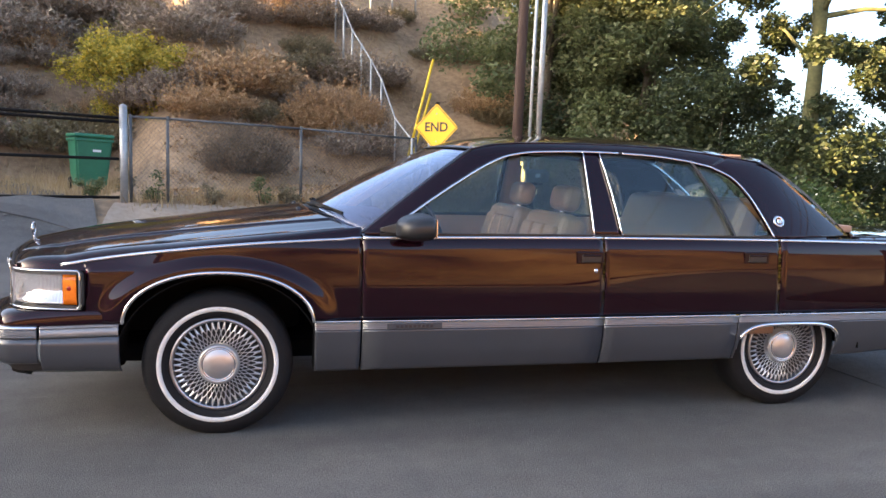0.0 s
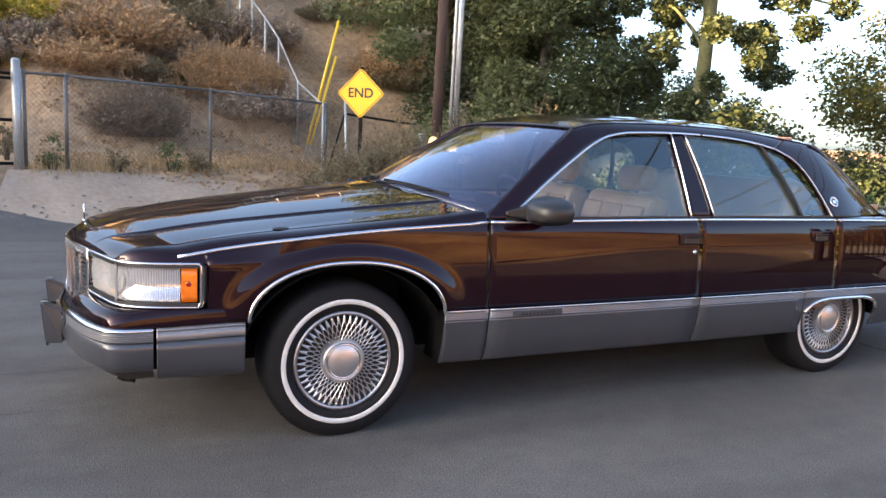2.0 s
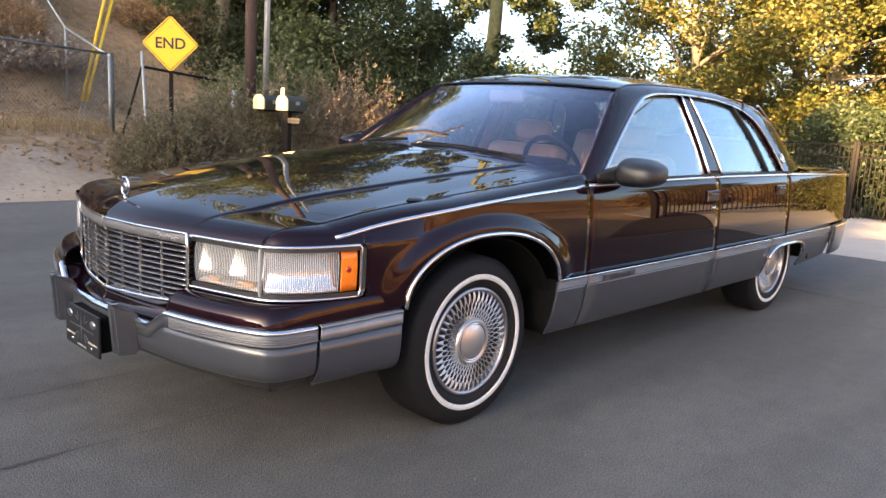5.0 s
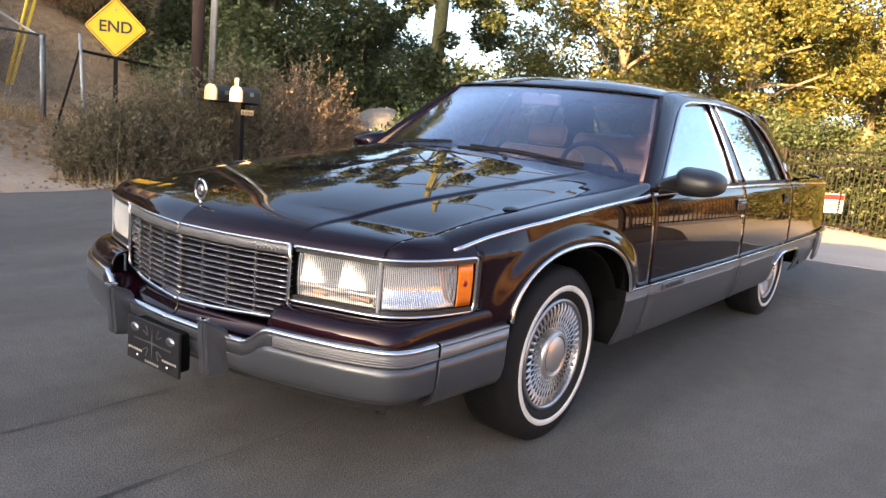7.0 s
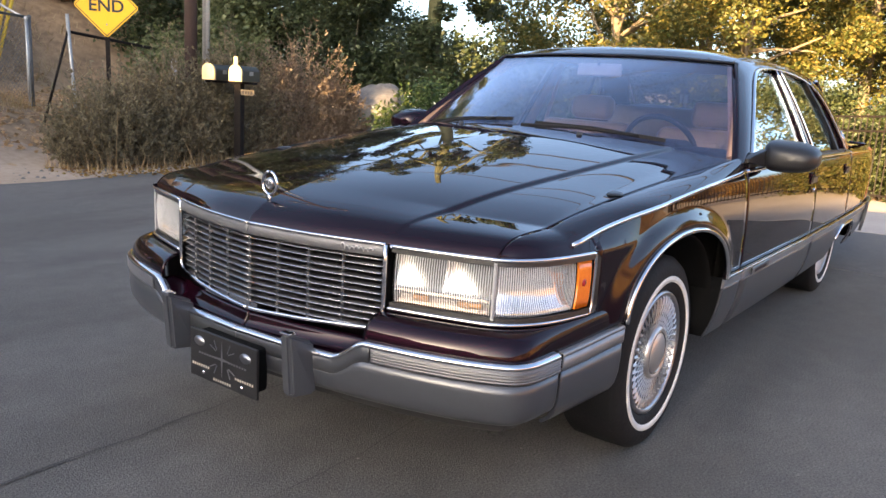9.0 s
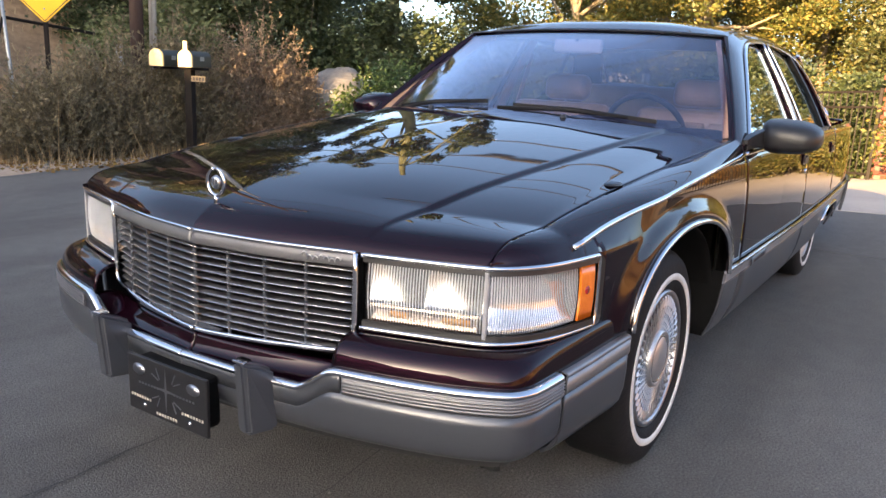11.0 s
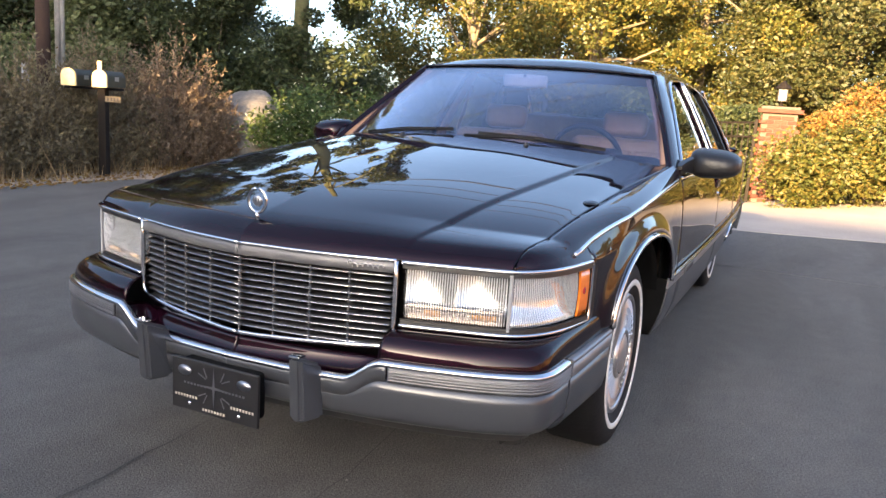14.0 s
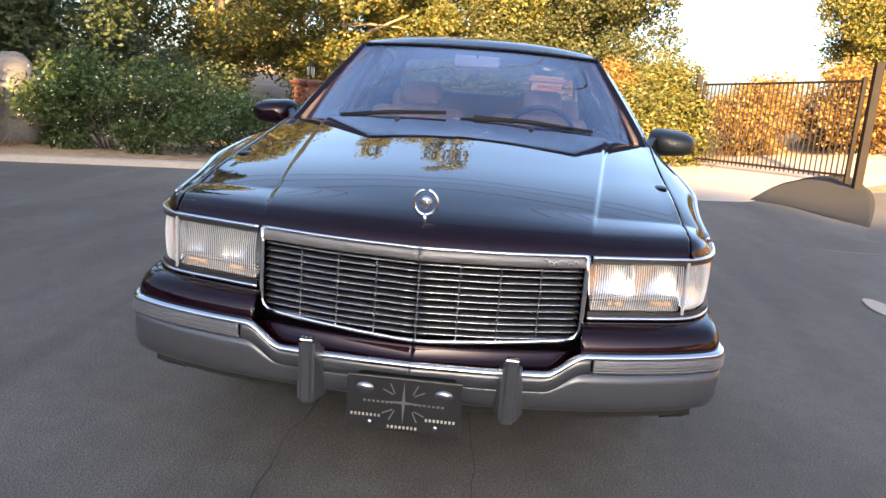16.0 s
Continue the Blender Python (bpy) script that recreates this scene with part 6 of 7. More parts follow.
kinds = [sprig_bush("scrub", "low dry brown scrub on the hillside", (-6.0 + k, 15.0 + k), (0.8, 0.7, 0.6), 600, 10, 0.034, m, 90 + k, stem_mat=m) for k, m in enumerate(("grey_brush", "dry_brush", "grey_brush", "sage_leaf"))]
for k in range(130):
    x, y = rng.uniform(-9, 6.5), rng.uniform(11.8, 25)
    if ground_z(x, y) < 1.2 or (x > 3.2 and rng.random() < 0.6):
        continue
    sc = rng.uniform(0.7, 1.9)
    c = copy_thing(kinds[k % 4], pose(x, y, ground_full(x, y) - 0.05, 0, 0, rng.uniform(0, 360)))
    c.scale = (sc, sc, sc * 0.8)
c = np.stack([rng.uniform(-1.6, 4.2, 9000), rng.uniform(7.9, 13.0, 9000), np.zeros(9000)], 1)
c[:, 2] = [ground_full(x, y) + 0.01 for x, y, _ in c]
tagged(part("leaf_litter", leaf_cloud("leaf_litter", c, np.full(9000, 0.012), 9000, 0.030, rng, flat=0.15), "dry_brush"), "dry leaf litter scattered behind the fence", "litter", kind="stuff")

# weeds, stalks and litter along the shoulder
V = []
for k in range(5200):
    f = rng.random()
    if f < 0.35:
        x = rng.uniform(-1.7, 3.0)
        y = 7.6 + (x + 1.71) * 0.446 + rng.normal(0.1, 0.22)
        h = rng.uniform(0.04, 0.28)
    elif f < 0.62:
        x = rng.uniform(2.0, 7.6)
        y = 6.75 + rng.normal(0.3, 0.30)
        h = rng.uniform(0.05, 0.28) * (1 + 2.2 * (rng.random() < 0.04))
    else:
        x, y, h = rng.uniform(-4.5, -2.2), rng.uniform(9.0, 11.5), rng.uniform(0.05, 0.35)
    z = ground_full(x, y)
    a, t, w = rng.uniform(0, 6.28), rng.normal(0, 0.25 * h, 2), 0.006
    V += [(x - w * math.cos(a), y - w * math.sin(a), z - 0.02), (x + w * math.cos(a), y + w * math.sin(a), z - 0.02), (x + t[0], y + t[1], z + h)]
tagged(part("weeds", mesh_fast("weeds", V, np.arange(len(V)).reshape(-1, 3)), "straw"), "dry weeds and stalks along the fence and bushes", "weeds", kind="stuff")
for k, (x, y, h) in enumerate(((-1.35, 7.85, 0.42), (-0.55, 8.05, 0.30), (0.25, 8.35, 0.55), (0.65, 8.5, 0.35), (-2.35, 8.3, 0.45), (-2.0, 9.2, 0.5))):
    bush("weed", "small grey-green weed at the foot of the fence", (x, y), (0.16, 0.14, h), 500, 0.022, "sage_leaf" if k % 2 else "oak_leaf", 130 + k, 0.09, 10, 8)
c = np.stack([rng.uniform(1.8, 7.6, 2600), rng.uniform(6.1, 7.2, 2600), np.zeros(2600)], 1)
c[:, 2] = [ground_full(x, y) + 0.012 for x, y, _ in c]
tagged(part("leaf_litter", leaf_cloud("leaf_litter", c, np.full(2600, 0.01), 2600, 0.022, rng, flat=0.1), "rust_leaf"), "dry brown leaf litter under the bushes", "litter", kind="stuff")
pebble = []
Vp, Fp = [], []
for k in range(260):
    x = rng.uniform(-5, 5)
    y = 6.25 + abs(rng.normal(0.4, 0.5)) + 0.05 * x * (x < 0)
    r = rng.uniform(0.008, 0.035)
    z = ground_full(x, y)
    o = len(Vp)
    Vp += [(x + r, y, z), (x, y + r * 0.8, z), (x - r * 0.9, y, z), (x, y - r, z), (x + 0.1 * r, y, z + r * 0.7)]
    Fp += [(o, o + 1, o + 4), (o + 1, o + 2, o + 4), (o + 2, o + 3, o + 4), (o + 3, o, o + 4)]
Vg, Fg = [], []
for k in range(700):
    x, y, r = rng.uniform(-4.5, 6.0), rng.uniform(-5.5, 5.0), rng.uniform(0.002, 0.007)
    o = len(Vg)
    Vg += [(x + r, y, 0.003), (x, y + r * 0.8, 0.003), (x - r * 0.9, y, 0.003), (x, y - r, 0.003), (x + 0.1 * r, y, 0.003 + r * 0.7)]
    Fg += [(o, o + 1, o + 4), (o + 1, o + 2, o + 4), (o + 2, o + 3, o + 4), (o + 3, o, o + 4)]
tagged(part("road_grit", mesh_of("road_grit", Vg, Fg, False), "stone"), "fine pale grit scattered on the asphalt", "grit", kind="stuff")
tagged(part("pebbles", mesh_of("pebbles", Vp, Fp, False), "stone"), "loose pebbles on the dirt shoulder", "pebbles", kind="stuff")


# ---- things by the roadside ----
def gz(x, y):
    return ground_full(x, y)


def lettering(name, text, size, parent, m, material="letter"):
    cu = bpy.data.curves.new(name, 'FONT')
    cu.body, cu.size, cu.extrude, cu.align_x, cu.align_y = text, size, 0.001, 'CENTER', 'CENTER'
    cu.offset = 0.018 * size
    tmp = new(name, cu)
    me = bpy.data.meshes.new_from_object(tmp)
    bpy.data.objects.remove(tmp)
    return part(name, me, material, parent, m=m)


# yellow road-end sign
yaw = math.degrees(math.atan2(-0.79, -0.62)) + 90
sign = thing("road_sign", "yellow diamond END sign on a dark post", "sign", pose(2.95, 7.60, gz(2.95, 7.6), 0, 0, yaw))
zc = 1.92 - gz(2.95, 7.6)
bm = bmesh.new()
k = 0.37
ring = []
for q in range(4):
    a = q * math.pi / 2
    for da in (-0.07, 0.0, 0.07):
        r = 0.375 * (0.965 if da else 0.985)
        ring.append(bm.verts.new((r * math.sin(a + da), 0, r * math.cos(a + da))))
f = bm.faces.new(ring)
ex = bmesh.ops.extrude_face_region(bm, geom=[f])
bmesh.ops.translate(bm, vec=(0, 0.004, 0), verts=[v for v in ex["geom"] if isinstance(v, bmesh.types.BMVert)])
bmesh.ops.recalc_face_normals(bm, faces=bm.faces)
plate_s = part("sign_plate", bm, "yellow", sign)
plate_s.location = (0, 0, zc)
L = [(0.357 * math.sin(a), -0.003, 0.357 * math.cos(a)) for a in (0, math.pi / 2, math.pi, 3 * math.pi / 2)]
for i in range(4):
    part("sign_border", sweep("sign_border", [L[i], L[(i + 1) % 4]], 0.008, 0.003, up=(0, -1, 0)), "letter", plate_s)
lettering("sign_word", "END", 0.205, plate_s, pose(0, -0.0035, 0.0, 90, 0, 0))
part("sign_post", box("sign_post", 0.05, 0.05, zc + 0.45, 0.004, 1, (0, 0.032, (zc + 0.35) / 2)), "dark_steel", sign)
for z in (-0.22, 0.22):
    part("sign_bolt", lathe("sign_bolt", [(0.0, -0.006), (0.009, -0.005), (0.011, 0)], 10), "galv", plate_s).location = (0, 0, z)


def chain_link(name, a, b, h, parent, z_off=0.06, step=0.075, r=0.0016):
    """Woven wire between two posts: crossing diagonal wires."""
    a, b = Vector(a), Vector(b)
    d = b - a
    ln = math.hypot(d.x, d.y)
    V, F = [], []
    for sg in (1, -1):
        for c in np.arange(-h, ln, step):
            s0, s1 = max(c, 0), min(c + h, ln)
            if s1 - s0 < 0.02:
                continue
            z0, z1 = (s0 - c, s1 - c) if sg > 0 else (h - (s0 - c), h - (s1 - c))
            p, q = a + d * (s0 / ln), a + d * (s1 / ln)
            p.z += z_off + z0
            q.z += z_off + z1
            t = (q - p).normalized()
            n1 = Vector((d.y, -d.x, 0)).normalized() * r
            n2 = t.cross(n1).normalized() * r
            o = len(V)
            for e in (p, q):
                V += [e + n1, e + n2, e - n1, e - n2]
            F += [(o + k, o + (k + 1) % 4, o + 4 + (k + 1) % 4, o + 4 + k) for k in range(4)]
    ob = part("wire_mesh", mesh_fast("wire_mesh", [tuple(v) for v in V], F), "galv_dark", parent)
    return tagged(ob, kind="stuff")


def fence_run(label, posts, height, r, rails=True, top_mat="galv", mesh=True):
    root = thing("chain_link_fence", label, "fence")
    tops = []
    for x, y in posts:
        z = gz(x, y)
        part("post", tube("post", [(x, y, z - 0.15), (x, y, z + height)], r), top_mat, root)
        part("post_cap", lathe("post_cap", [(0.0, 0.02), (r * 0.8, 0.014), (r * 1.15, 0.0), (r * 1.15, -0.03)], 12, 'z'), top_mat, root).location = (x, y, z + height)
        tops.append(Vector((x, y, z + height - 0.02)))
    for a, b in zip(tops, tops[1:]):
        if rails:
            part("top_rail", tube("top_rail", [a, b], r * 0.75), top_mat, root)
        if mesh:
            chain_link("wire_mesh", a - Vector((0, 0, height - 0.02)), b - Vector((0, 0, height - 0.02)), height - 0.08, root)
    return root


fence_run("low grey chain-link fence along the shoulder", [(-1.66, 7.64), (-1.17, 7.90), (0.88, 8.86), (3.06, 9.80)], 1.27, 0.024, top_mat="galv_dark")
gp = thing("gate_post", "thick pale galvanised gate post", "post")
part("post", tube("post", [(-1.74, 7.55, gz(-1.74, 7.55) - 0.2), (-1.74, 7.55, gz(-1.74, 7.55) + 1.38)], 0.055, k=14), "galv", gp)
part("post_cap", lathe("post_cap", [(0.0, 0.04), (0.03, 0.034), (0.055, 0.01), (0.06, 0)], 14, 'z'), "galv", gp).location = (-1.74, 7.55, gz(-1.74, 7.55) + 1.38)
hill = [(2.97, 9.70), (2.94, 11.4), (2.80, 12.5), (2.66, 13.2), (2.52, 13.9), (2.38, 14.6), (2.24, 15.3), (2.1, 16.0)]
fence_run("pale chain-link fence climbing the hillside", hill, 1.25, 0.024)
fence_run("pale chain-link fence high on the hillside", [(3.2, 17.4), (3.9, 18.0), (4.7, 18.6), (5.6, 19.2)], 1.5, 0.028)
br = thing("brace_post", "leaning galvanised brace beside the fence corner", "post")
part("post", tube("post", [(3.15, 8.75, gz(3.15, 8.75) - 0.1), (3.10, 8.83, 1.85)], 0.024), "galv", br)
part("strut", tube("strut", [(2.75, 8.9, gz(2.75, 8.9)), (3.12, 8.82, 1.7)], 0.018), "dark_steel", br)
part("rail", tube("rail", [(3.12, 8.85, 1.62), (4.6, 9.2, 1.5)], 0.022), "dark_steel", br)

# pipe gate across the side drive
pg = thing("pipe_gate", "low swing gate of dark pipes with a small wheel", "gate")
a, b = Vector((-1.80, 7.52, 0)), Vector((-6.3, 6.55, 0))
for z0, z1 in ((1.86, 1.99), (1.80, 1.92), (1.27, 1.32), (0.71, 0.72)):
    part("bar", tube("bar", [a + Vector((0, 0, z0)), a.lerp(b, 0.5) + Vector((0, 0, (z0 + z1) / 2)), b + Vector((0, 0, z1))], 0.022), "dark_steel", pg)
part("upright", tube("upright", [b + Vector((0, 0, 0.65)), b + Vector((0, 0, 2.0))], 0.025), "dark_steel", pg)
gw = part("gate_wheel", lathe("gate_wheel", [(0.03, -0.02), (0.055, -0.02), (0.06, 0.0), (0.055, 0.02), (0.03, 0.02)], 20), "rubber", pg)
gw.location = (-2.72, 7.33, 0.66)

# rubbish bin
bn = thing("rubbish_bin", "green wheeled rubbish bin with a closed lid", "bin", pose(-2.83, 10.6, gz(-2.83, 10.6), 0, 2, 24))
bm = bmesh.new()
bmesh.ops.create_cube(bm, size=1)
for v in bm.verts:
    t = v.co.z + 0.5
    v.co = (v.co.x * (0.50 + 0.13 * t), v.co.y * (0.50 + 0.17 * t), 0.06 + t * 0.88)
bmesh.ops.bevel(bm, geom=bm.edges[:], offset=0.035, segments=3, affect='EDGES')
part("bin_body", bm, "bin", bn)
part("bin_lid", box("bin_lid", 0.67, 0.74, 0.07, 0.03, 3, (0, 0, 0.975)), "bin", bn)
part("lid_handle", box("lid_handle", 0.5, 0.05, 0.05, 0.015, 2, (0, 0.37, 0.95)), "bin", bn)
part("rim", box("rim", 0.66, 0.70, 0.05, 0.012, 2, (0, 0, 0.90)), "bin", bn)
part("label_plate", box("label_plate", 0.14, 0.006, 0.06, 0.002, 1, (0.05, -0.312, 0.72)), "white", bn)
for sx in (-0.27, 0.27):
    part("bin_wheel", lathe("bin_wheel", [(0.02, -0.02), (0.10, -0.025), (0.115, 0), (0.10, 0.025), (0.02, 0.02)], 20, 'x'), "rubber", bn).location = (sx, 0.22, 0.115)

# mailboxes on a post
mp = thing("mailbox_post", "dark painted mailbox post with a small plaque", "post", pose(4.22, 6.62, gz(4.22, 6.62), 0, 0, 20))
mz = 1.08 - gz(4.22, 6.62)
part("post", box("post", 0.10, 0.10, mz + 0.3, 0.008, 2, (0, 0, (mz - 0.3) / 2)), "dark_steel", mp)
part("cross_board", box("cross_board", 0.12, 0.72, 0.03, 0.006, 1, (0, 0.12, mz + 0.0)), "dark_steel", mp)
part("plaque", box("plaque", 0.012, 0.20, 0.075, 0.003, 1, (-0.06, -0.16, mz - 0.12)), "bark", mp)
for k in range(4):
    part("plaque_bar", box("plaque_bar", 0.004, 0.022, 0.04, 0.0, 1, (-0.068, -0.22 + k * 0.04, mz - 0.12)), "dash", mp)


def mailbox(label, x, y, turn, flag):
    z0 = 1.105
    root = thing("mailbox", label, "mailbox", pose(x, y, z0, 0, 0, turn), "mailboxes on one post")
    n = 16
    prof = [(-0.085, 0.0), (-0.085, 0.11)] + [(-0.085 * math.cos(q), 0.11 + 0.085 * math.sin(q)) for q in np.linspace(0, math.pi, n)] + [(0.085, 0.0)]
    V, F = [], []
    for xx in (0.0, 0.48):
        V += [(xx, a, b) for a, b in prof]
    m = len(prof)
    F = [(i, (i + 1) % m, m + (i + 1) % m, m + i) for i in range(m)] + [tuple(range(m))[::-1], tuple(range(m, 2 * m))]
    part("mailbox_body", mesh_of("mailbox_body", V, F, False), "mailbox", root)
    V = [(xx, a * 1.06, b * 1.05 - 0.003) for xx in (-0.022, 0.012) for a, b in prof]
    part("mailbox_door", mesh_of("mailbox_door", V, [(i, i + m, m + (i + 1) % m, (i + 1) % m) for i in range(m)] + [tuple(range(m)), tuple(range(m, 2 * m))[::-1]], False), "gilt", root, "pale mailbox door bright in the sun")
    if flag:
        part("flag", box("flag", 0.02, 0.055, 0.12, 0.008, 2, (0.0, 0.0, 0.245)), "gilt", root, "raised pale flag")
    part("side_panel", box("side_panel", 0.10, 0.006, 0.05, 0.002, 1, (0.25, -0.087, 0.10)), "galv", root)
    return root


mailbox("dark mailbox with a pale door and raised flag", 4.02, 6.44, 22, True)
mailbox("dark mailbox with a pale rounded door", 3.86, 6.78, 22, False)

# poles and guy guards
wp = thing("utility_pole", "tall tarred wooden utility pole with a cross-arm", "pole", pose(4.42, 7.95, gz(4.42, 7.95)))
part("pole", tube("pole", [(0, 0, -0.3), (0.05, 0.05, 3), (0.18, 0.1, 9.5)], 0.095, 0.075, 14), "wood_pole", wp)
part("cross_arm", box("cross_arm", 0.10, 2.4, 0.12, 0.01, 1, (0.18, 0.1, 8.6)), "wood_pole", wp)
for y in (-1.05, -0.6, 0.6, 1.05):
    part("insulator", lathe("insulator", [(0.0, 0.14), (0.03, 0.13), (0.045, 0.08), (0.03, 0.06), (0.05, 0.02), (0.02, 0)], 12, 'z'), "white", wp).location = (0.18, 0.1 + y, 8.66)
part("conduit", tube("conduit", [(0.16, -0.16, -0.1), (0.20, -0.15, 3), (0.3, -0.08, 7)], 0.028), "galv", wp)
sp = thing("steel_pole", "slim pale galvanised steel pole", "pole", pose(4.92, 8.3, gz(4.92, 8.3)))
part("pole", tube("pole", [(0, 0, -0.2), (0.10, 0.05, 6.5)], 0.05, 0.045, 12), "galv", sp)
st = thing("short_post", "short weathered grey post", "post", pose(4.15, 7.95, gz(4.15, 7.95)))
part("post", tube("post", [(0, 0, -0.2), (0, 0, 1.35)], 0.045), "galv", st)
for dx, f in ((0.0, 1.0), (0.07, 0.72)):
    gg = thing("guy_guard", "yellow plastic guard on a guy wire", "guard", group="guy wires")
    p0 = Vector((3.05 + dx, 11.05, gz(3.05, 11.05) + 0.25))
    p1 = p0.lerp(Vector((3.62 + dx * 2.2, 11.0, 3.46)), f)
    part("guard", tube("guard", [p0, p1], 0.028), "pipe_yellow", gg)
    part("wire", tube("wire", [p0 - Vector((0.1, 0, 0.4)), p0], 0.006), "galv", gg)
for k, (y0, z0, sag) in enumerate(((0.7, 8.75, 0.9), (0.1, 7.0, 0.7))):
    x0, yy = 4.60, 8.05 + y0
    L = [(x0 + (7.0 + 0.8 * k) * f, yy - 42 * f, gz(4.42, 7.95) + z0 - sag * 4 * f * (1 - f)) for f in np.linspace(0, 1, 30)]
    tagged(part("overhead_cable", tube("overhead_cable", L, 0.016, k=5), "cable"), "black overhead cable strung from the utility pole", "cable", group="overhead cables")
ends = [Vector((17.0, 38.0, 0)), Vector((17.5, -46.0, 0))]
for e in ends:
    e.z = gz(e.x, e.y)
    copy_thing(wp, pose(e.x, e.y, e.z, 0, 0, 90))
for dx, dz in ((-1.0, 0.0), (1.0, 0.0), (0.1, -1.3)):
    a, b = ends[0] + Vector((dx, 0.18, 8.78 + dz)), ends[1] + Vector((dx, 0.18, 8.78 + dz))
    L = [a.lerp(b, f) - Vector((0, 0, 1.1 * 4 * f * (1 - f))) for f in np.linspace(0, 1, 50)]
    tagged(part("overhead_cable", tube("overhead_cable", L, 0.032, k=5), "cable"), "thick black overhead cable beyond the trees", "cable", group="overhead cables")

# boulders
def boulder(label, x, y, sx, sy, sz, seed):
    bm = bmesh.new()
    bmesh.ops.create_icosphere(bm, subdivisions=4, radius=1)
    for v in bm.verts:
        p = v.co.copy()
        d = 1 + 0.22 * noise.noise(p * 1.1 + Vector((seed, 0, 0))) + 0.09 * noise.noise(p * 3.1 + Vector((0, seed, 0))) + 0.03 * noise.noise(p * 9)
        v.co = Vector((p.x * sx, p.y * sy, p.z * sz)) * d
    for f in bm.faces:
        f.smooth = True
    ob = part("boulder", bm, "stone", m=pose(x, y, gz(x, y) + sz * 0.35))
    return tagged(ob, label, "boulder")


boulder("pale weathered boulder among the shrubs", 7.40, 6.95, 0.95, 0.75, 0.86, 3.0)
boulder("pale boulder half buried in the hillside", -3.3, 16.6, 0.75, 0.5, 0.45, 7.0)


# brick pillars with lanterns
brick_me = box("brick", 0.205, 0.095, 0.062, 0.004, 1)


def pillar(x, y, z0, h, turn, group):
    w = 0.60
    root = thing("brick_pillar", "red brick gate pillar with a lantern on its cap", "pillar", pose(x, y, z0, 0, 0, turn), group)
    part("core", box("core", w - 0.03, w - 0.03, h, 0.0, 1, (0, 0, h / 2)), "mortar", root)
    for c in range(int(h / 0.074)):
        z = 0.037 + c * 0.074
        for side in range(4):
            off = 0.0 if c % 2 else 0.1075
            for k in range(3):
                u = -0.2925 + off + k * 0.2155
                if u > 0.21:
                    continue
                br = part("brick", brick_me, "brick", root)
                br.matrix_basis = pose(0, 0, 0, 0, 0, side * 90) @ pose(u + 0.1, -(w / 2 - 0.045), z)
    part("cap", box("cap", w + 0.14, w + 0.14, 0.07, 0.01, 2, (0, 0, h + 0.035)), "brick", root)
    part("cap", box("cap", w + 0.04, w + 0.04, 0.05, 0.01, 2, (0, 0, h + 0.092)), "mortar", root)
    lt = thing("lantern", "black metal lantern on a brick pillar", "lantern", pose(x, y, z0 + h + 0.115, 0, 0, turn))
    part("lantern_foot", lathe("lantern_foot", [(0.0, 0.10), (0.02, 0.10), (0.03, 0.03), (0.08, 0.0)], 16, 'z'), "dark_steel", lt)
    part("lantern_glass", box("lantern_glass", 0.15, 0.15, 0.22, 0.01, 1, (0, 0, 0.21)), "lantern_pane", lt)
    for sx in (-1, 1):
        for sy in (-1, 1):
            part("lantern_bar", box("lantern_bar", 0.016, 0.016, 0.24, 0.0, 1, (sx * 0.078, sy * 0.078, 0.21)), "dark_steel", lt)
    part("lantern_roof", lathe("lantern_roof", [(0.145, 0.32), (0.13, 0.345), (0.05, 0.42), (0.018, 0.45), (0.0, 0.47)], 16, 'z'), "dark_steel", lt)
    return root


pillar(16.3, 4.9, gz(16.3, 4.9), 1.5, 50, "pillars of the east gate")
pillar(12.5, -0.80, gz(12.5, -0.80), 1.60, 4, "pillars of the east gate")


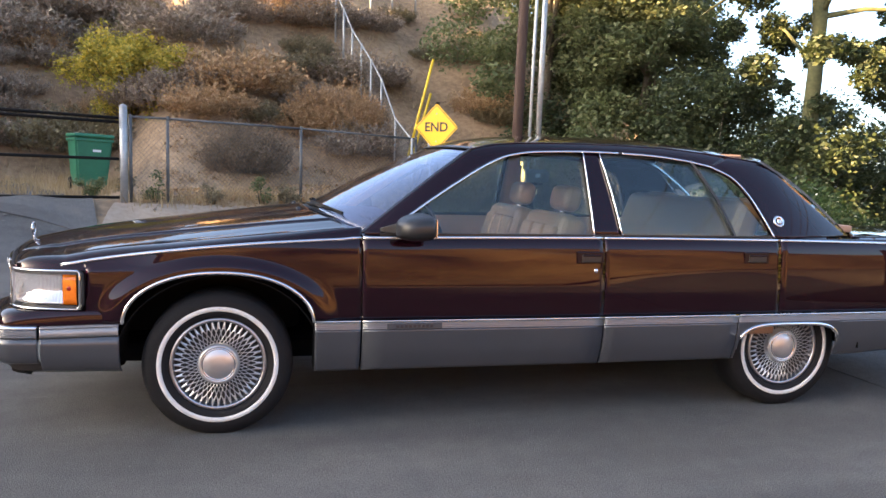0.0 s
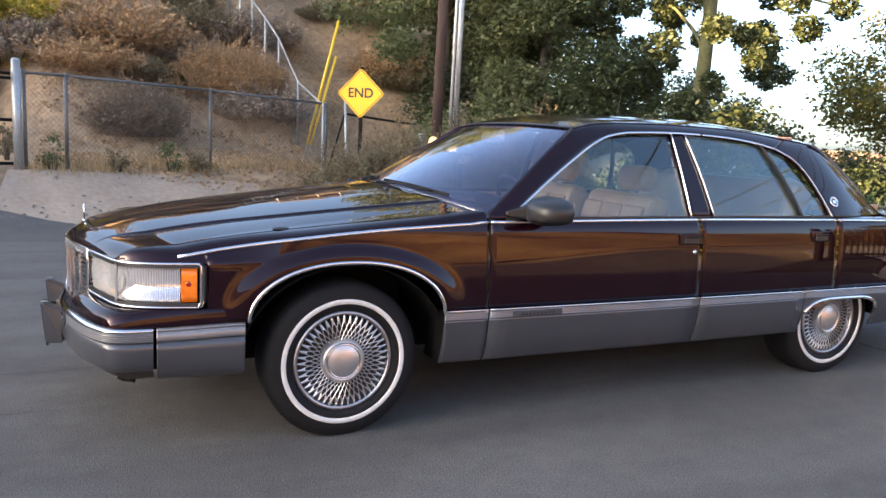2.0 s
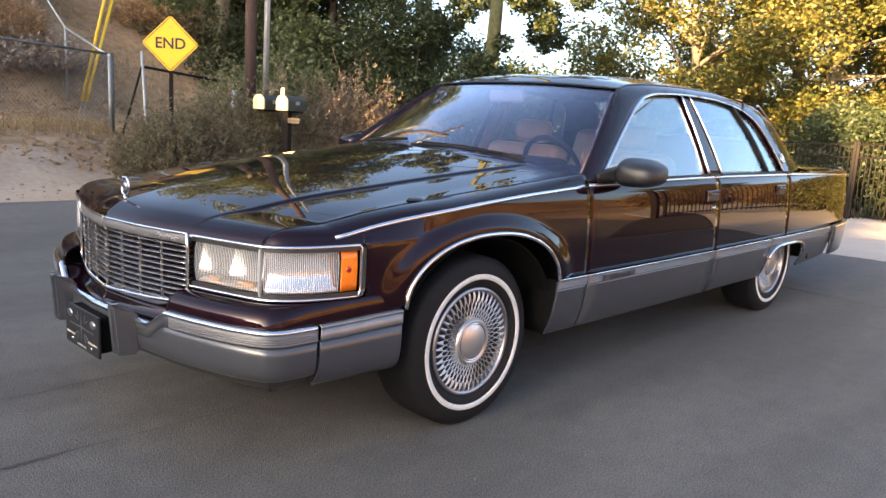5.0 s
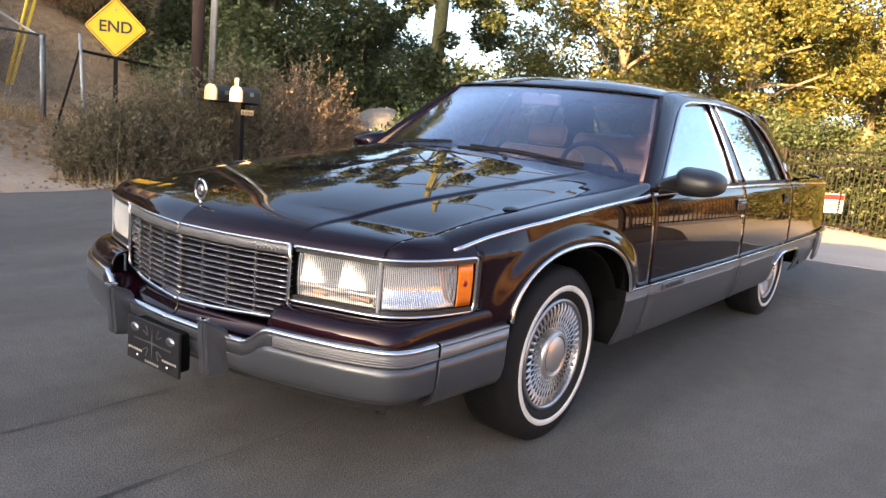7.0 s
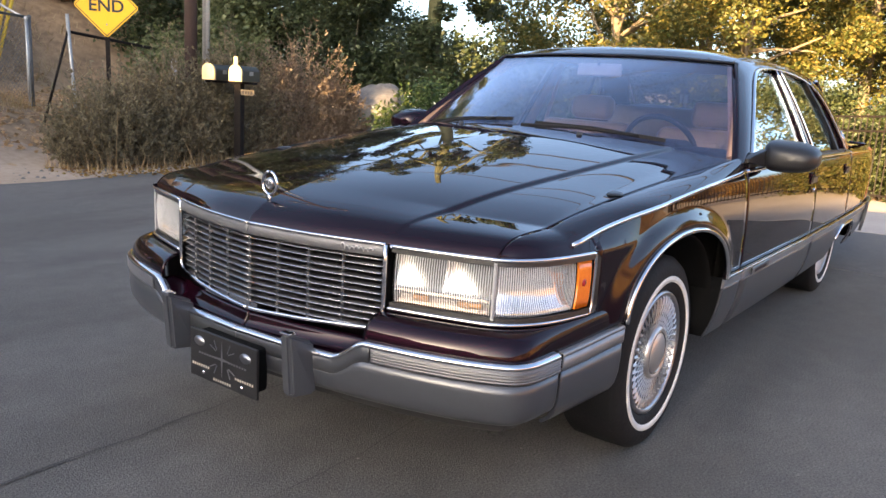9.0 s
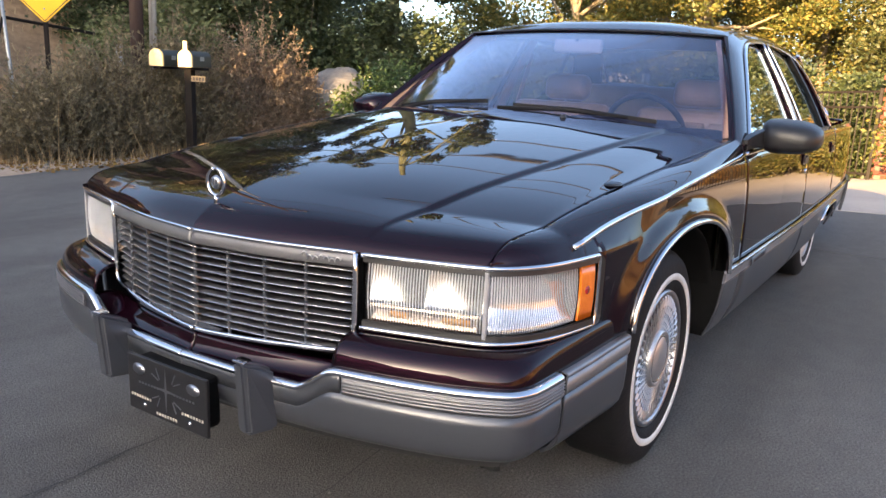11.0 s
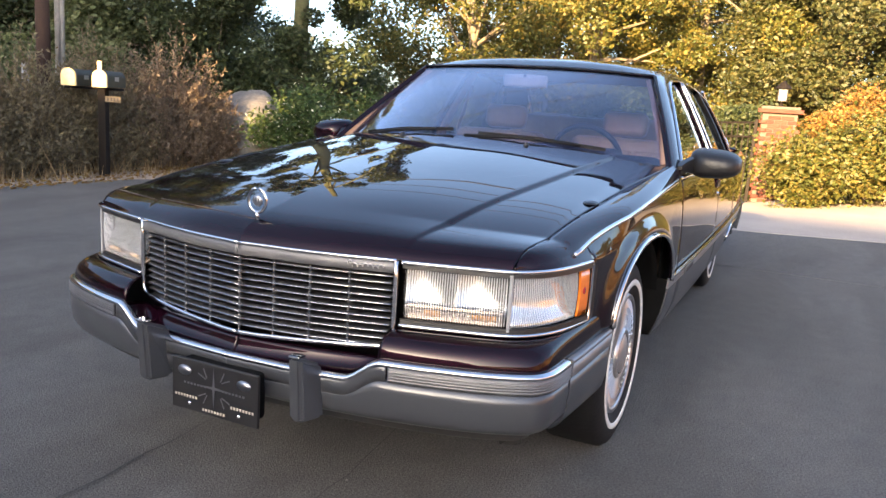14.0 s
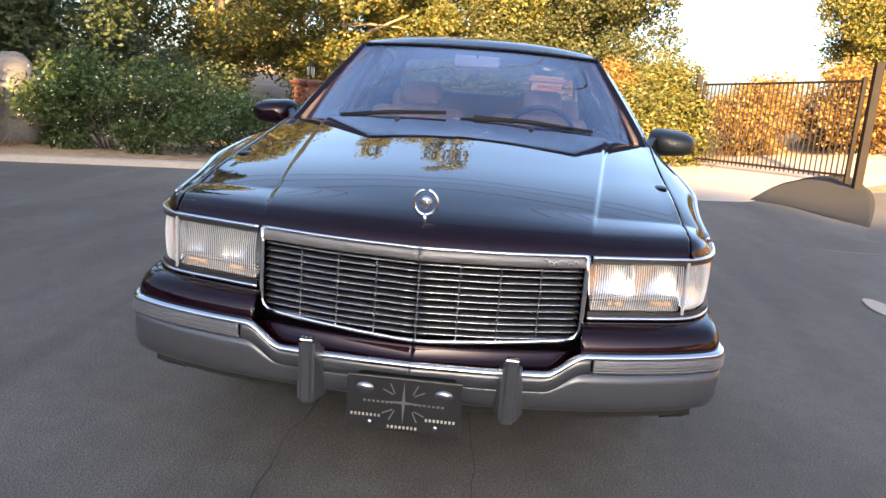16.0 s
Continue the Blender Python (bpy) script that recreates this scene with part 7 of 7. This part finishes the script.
def bar_gate(label, a, b, h, n, levels=(0.04, 0.82, 1.0)):
    root = thing("iron_gate", label, "gate")
    a, b = Vector(a), Vector(b)
    for f in levels:
        part("rail", sweep("rail", [a + Vector((0, 0, f * h)), b + Vector((0, 0, f * h))], 0.03, 0.035), "dark_steel", root)
    for i in range(n + 1):
        p = a.lerp(b, i / n)
        me = box("bar", 0.018, 0.018, h + (0.0 if i % n else 0.1), 0.0, 1, (0, 0, h / 2))
        if i % n == 0:
            me = box("gate_stile", 0.06, 0.06, h + 0.12, 0.004, 1, (0, 0, h / 2))
        part("bar" if i % n else "gate_stile", me, "dark_steel", root, m=Matrix.Translation(p))
    return root


bar_gate("black iron bar gate between the brick pillars", (12.65, -0.42, gz(12.65, -0.42) + 0.05), (14.3, 1.95, gz(14.3, 1.95) + 0.05), 1.45, 22)
bar_gate("black iron bar gate between the brick pillars", (14.36, 2.03, gz(14.36, 2.03) + 0.05), (16.05, 4.55, gz(16.05, 4.55) + 0.05), 1.45, 22)
ns = thing("warning_sign", "small white sign with a red band on the gate", "sign", pose(13.36, 0.74, gz(13.36, 0.74) + 0.50, 0, 0, -125 + 90))
part("panel", box("panel", 0.46, 0.006, 0.36, 0.002, 1), "white", ns)
part("red_band", box("red_band", 0.44, 0.004, 0.10, 0.001, 1, (0, -0.005, 0.115)), "redsign", ns)
for k in range(4):
    part("text_bar", box("text_bar", 0.36 - 0.05 * (k % 2), 0.004, 0.022, 0.0, 1, (0, -0.005, 0.03 - k * 0.048)), "dash", ns)
bar_gate("black iron sliding gate at the south drive", (11.5, -3.62, gz(11.5, -3.6) + 0.1), (8.4, -5.05, gz(8.4, -5.05) + 0.12), 1.38, 34, (0.04, 1.0))
gs = thing("gate_post", "thick dark steel gate post", "post", pose(8.22, -5.13, gz(8.22, -5.13)))
part("post", box("post", 0.11, 0.11, 1.8, 0.006, 1, (0, 0, 0.85)), "dark_steel", gs)
gs = thing("gate_post", "thick dark steel gate post", "post", pose(11.66, -3.55, gz(11.66, -3.55)))
part("post", box("post", 0.10, 0.10, 1.7, 0.006, 1, (0, 0, 0.8)), "dark_steel", gs)
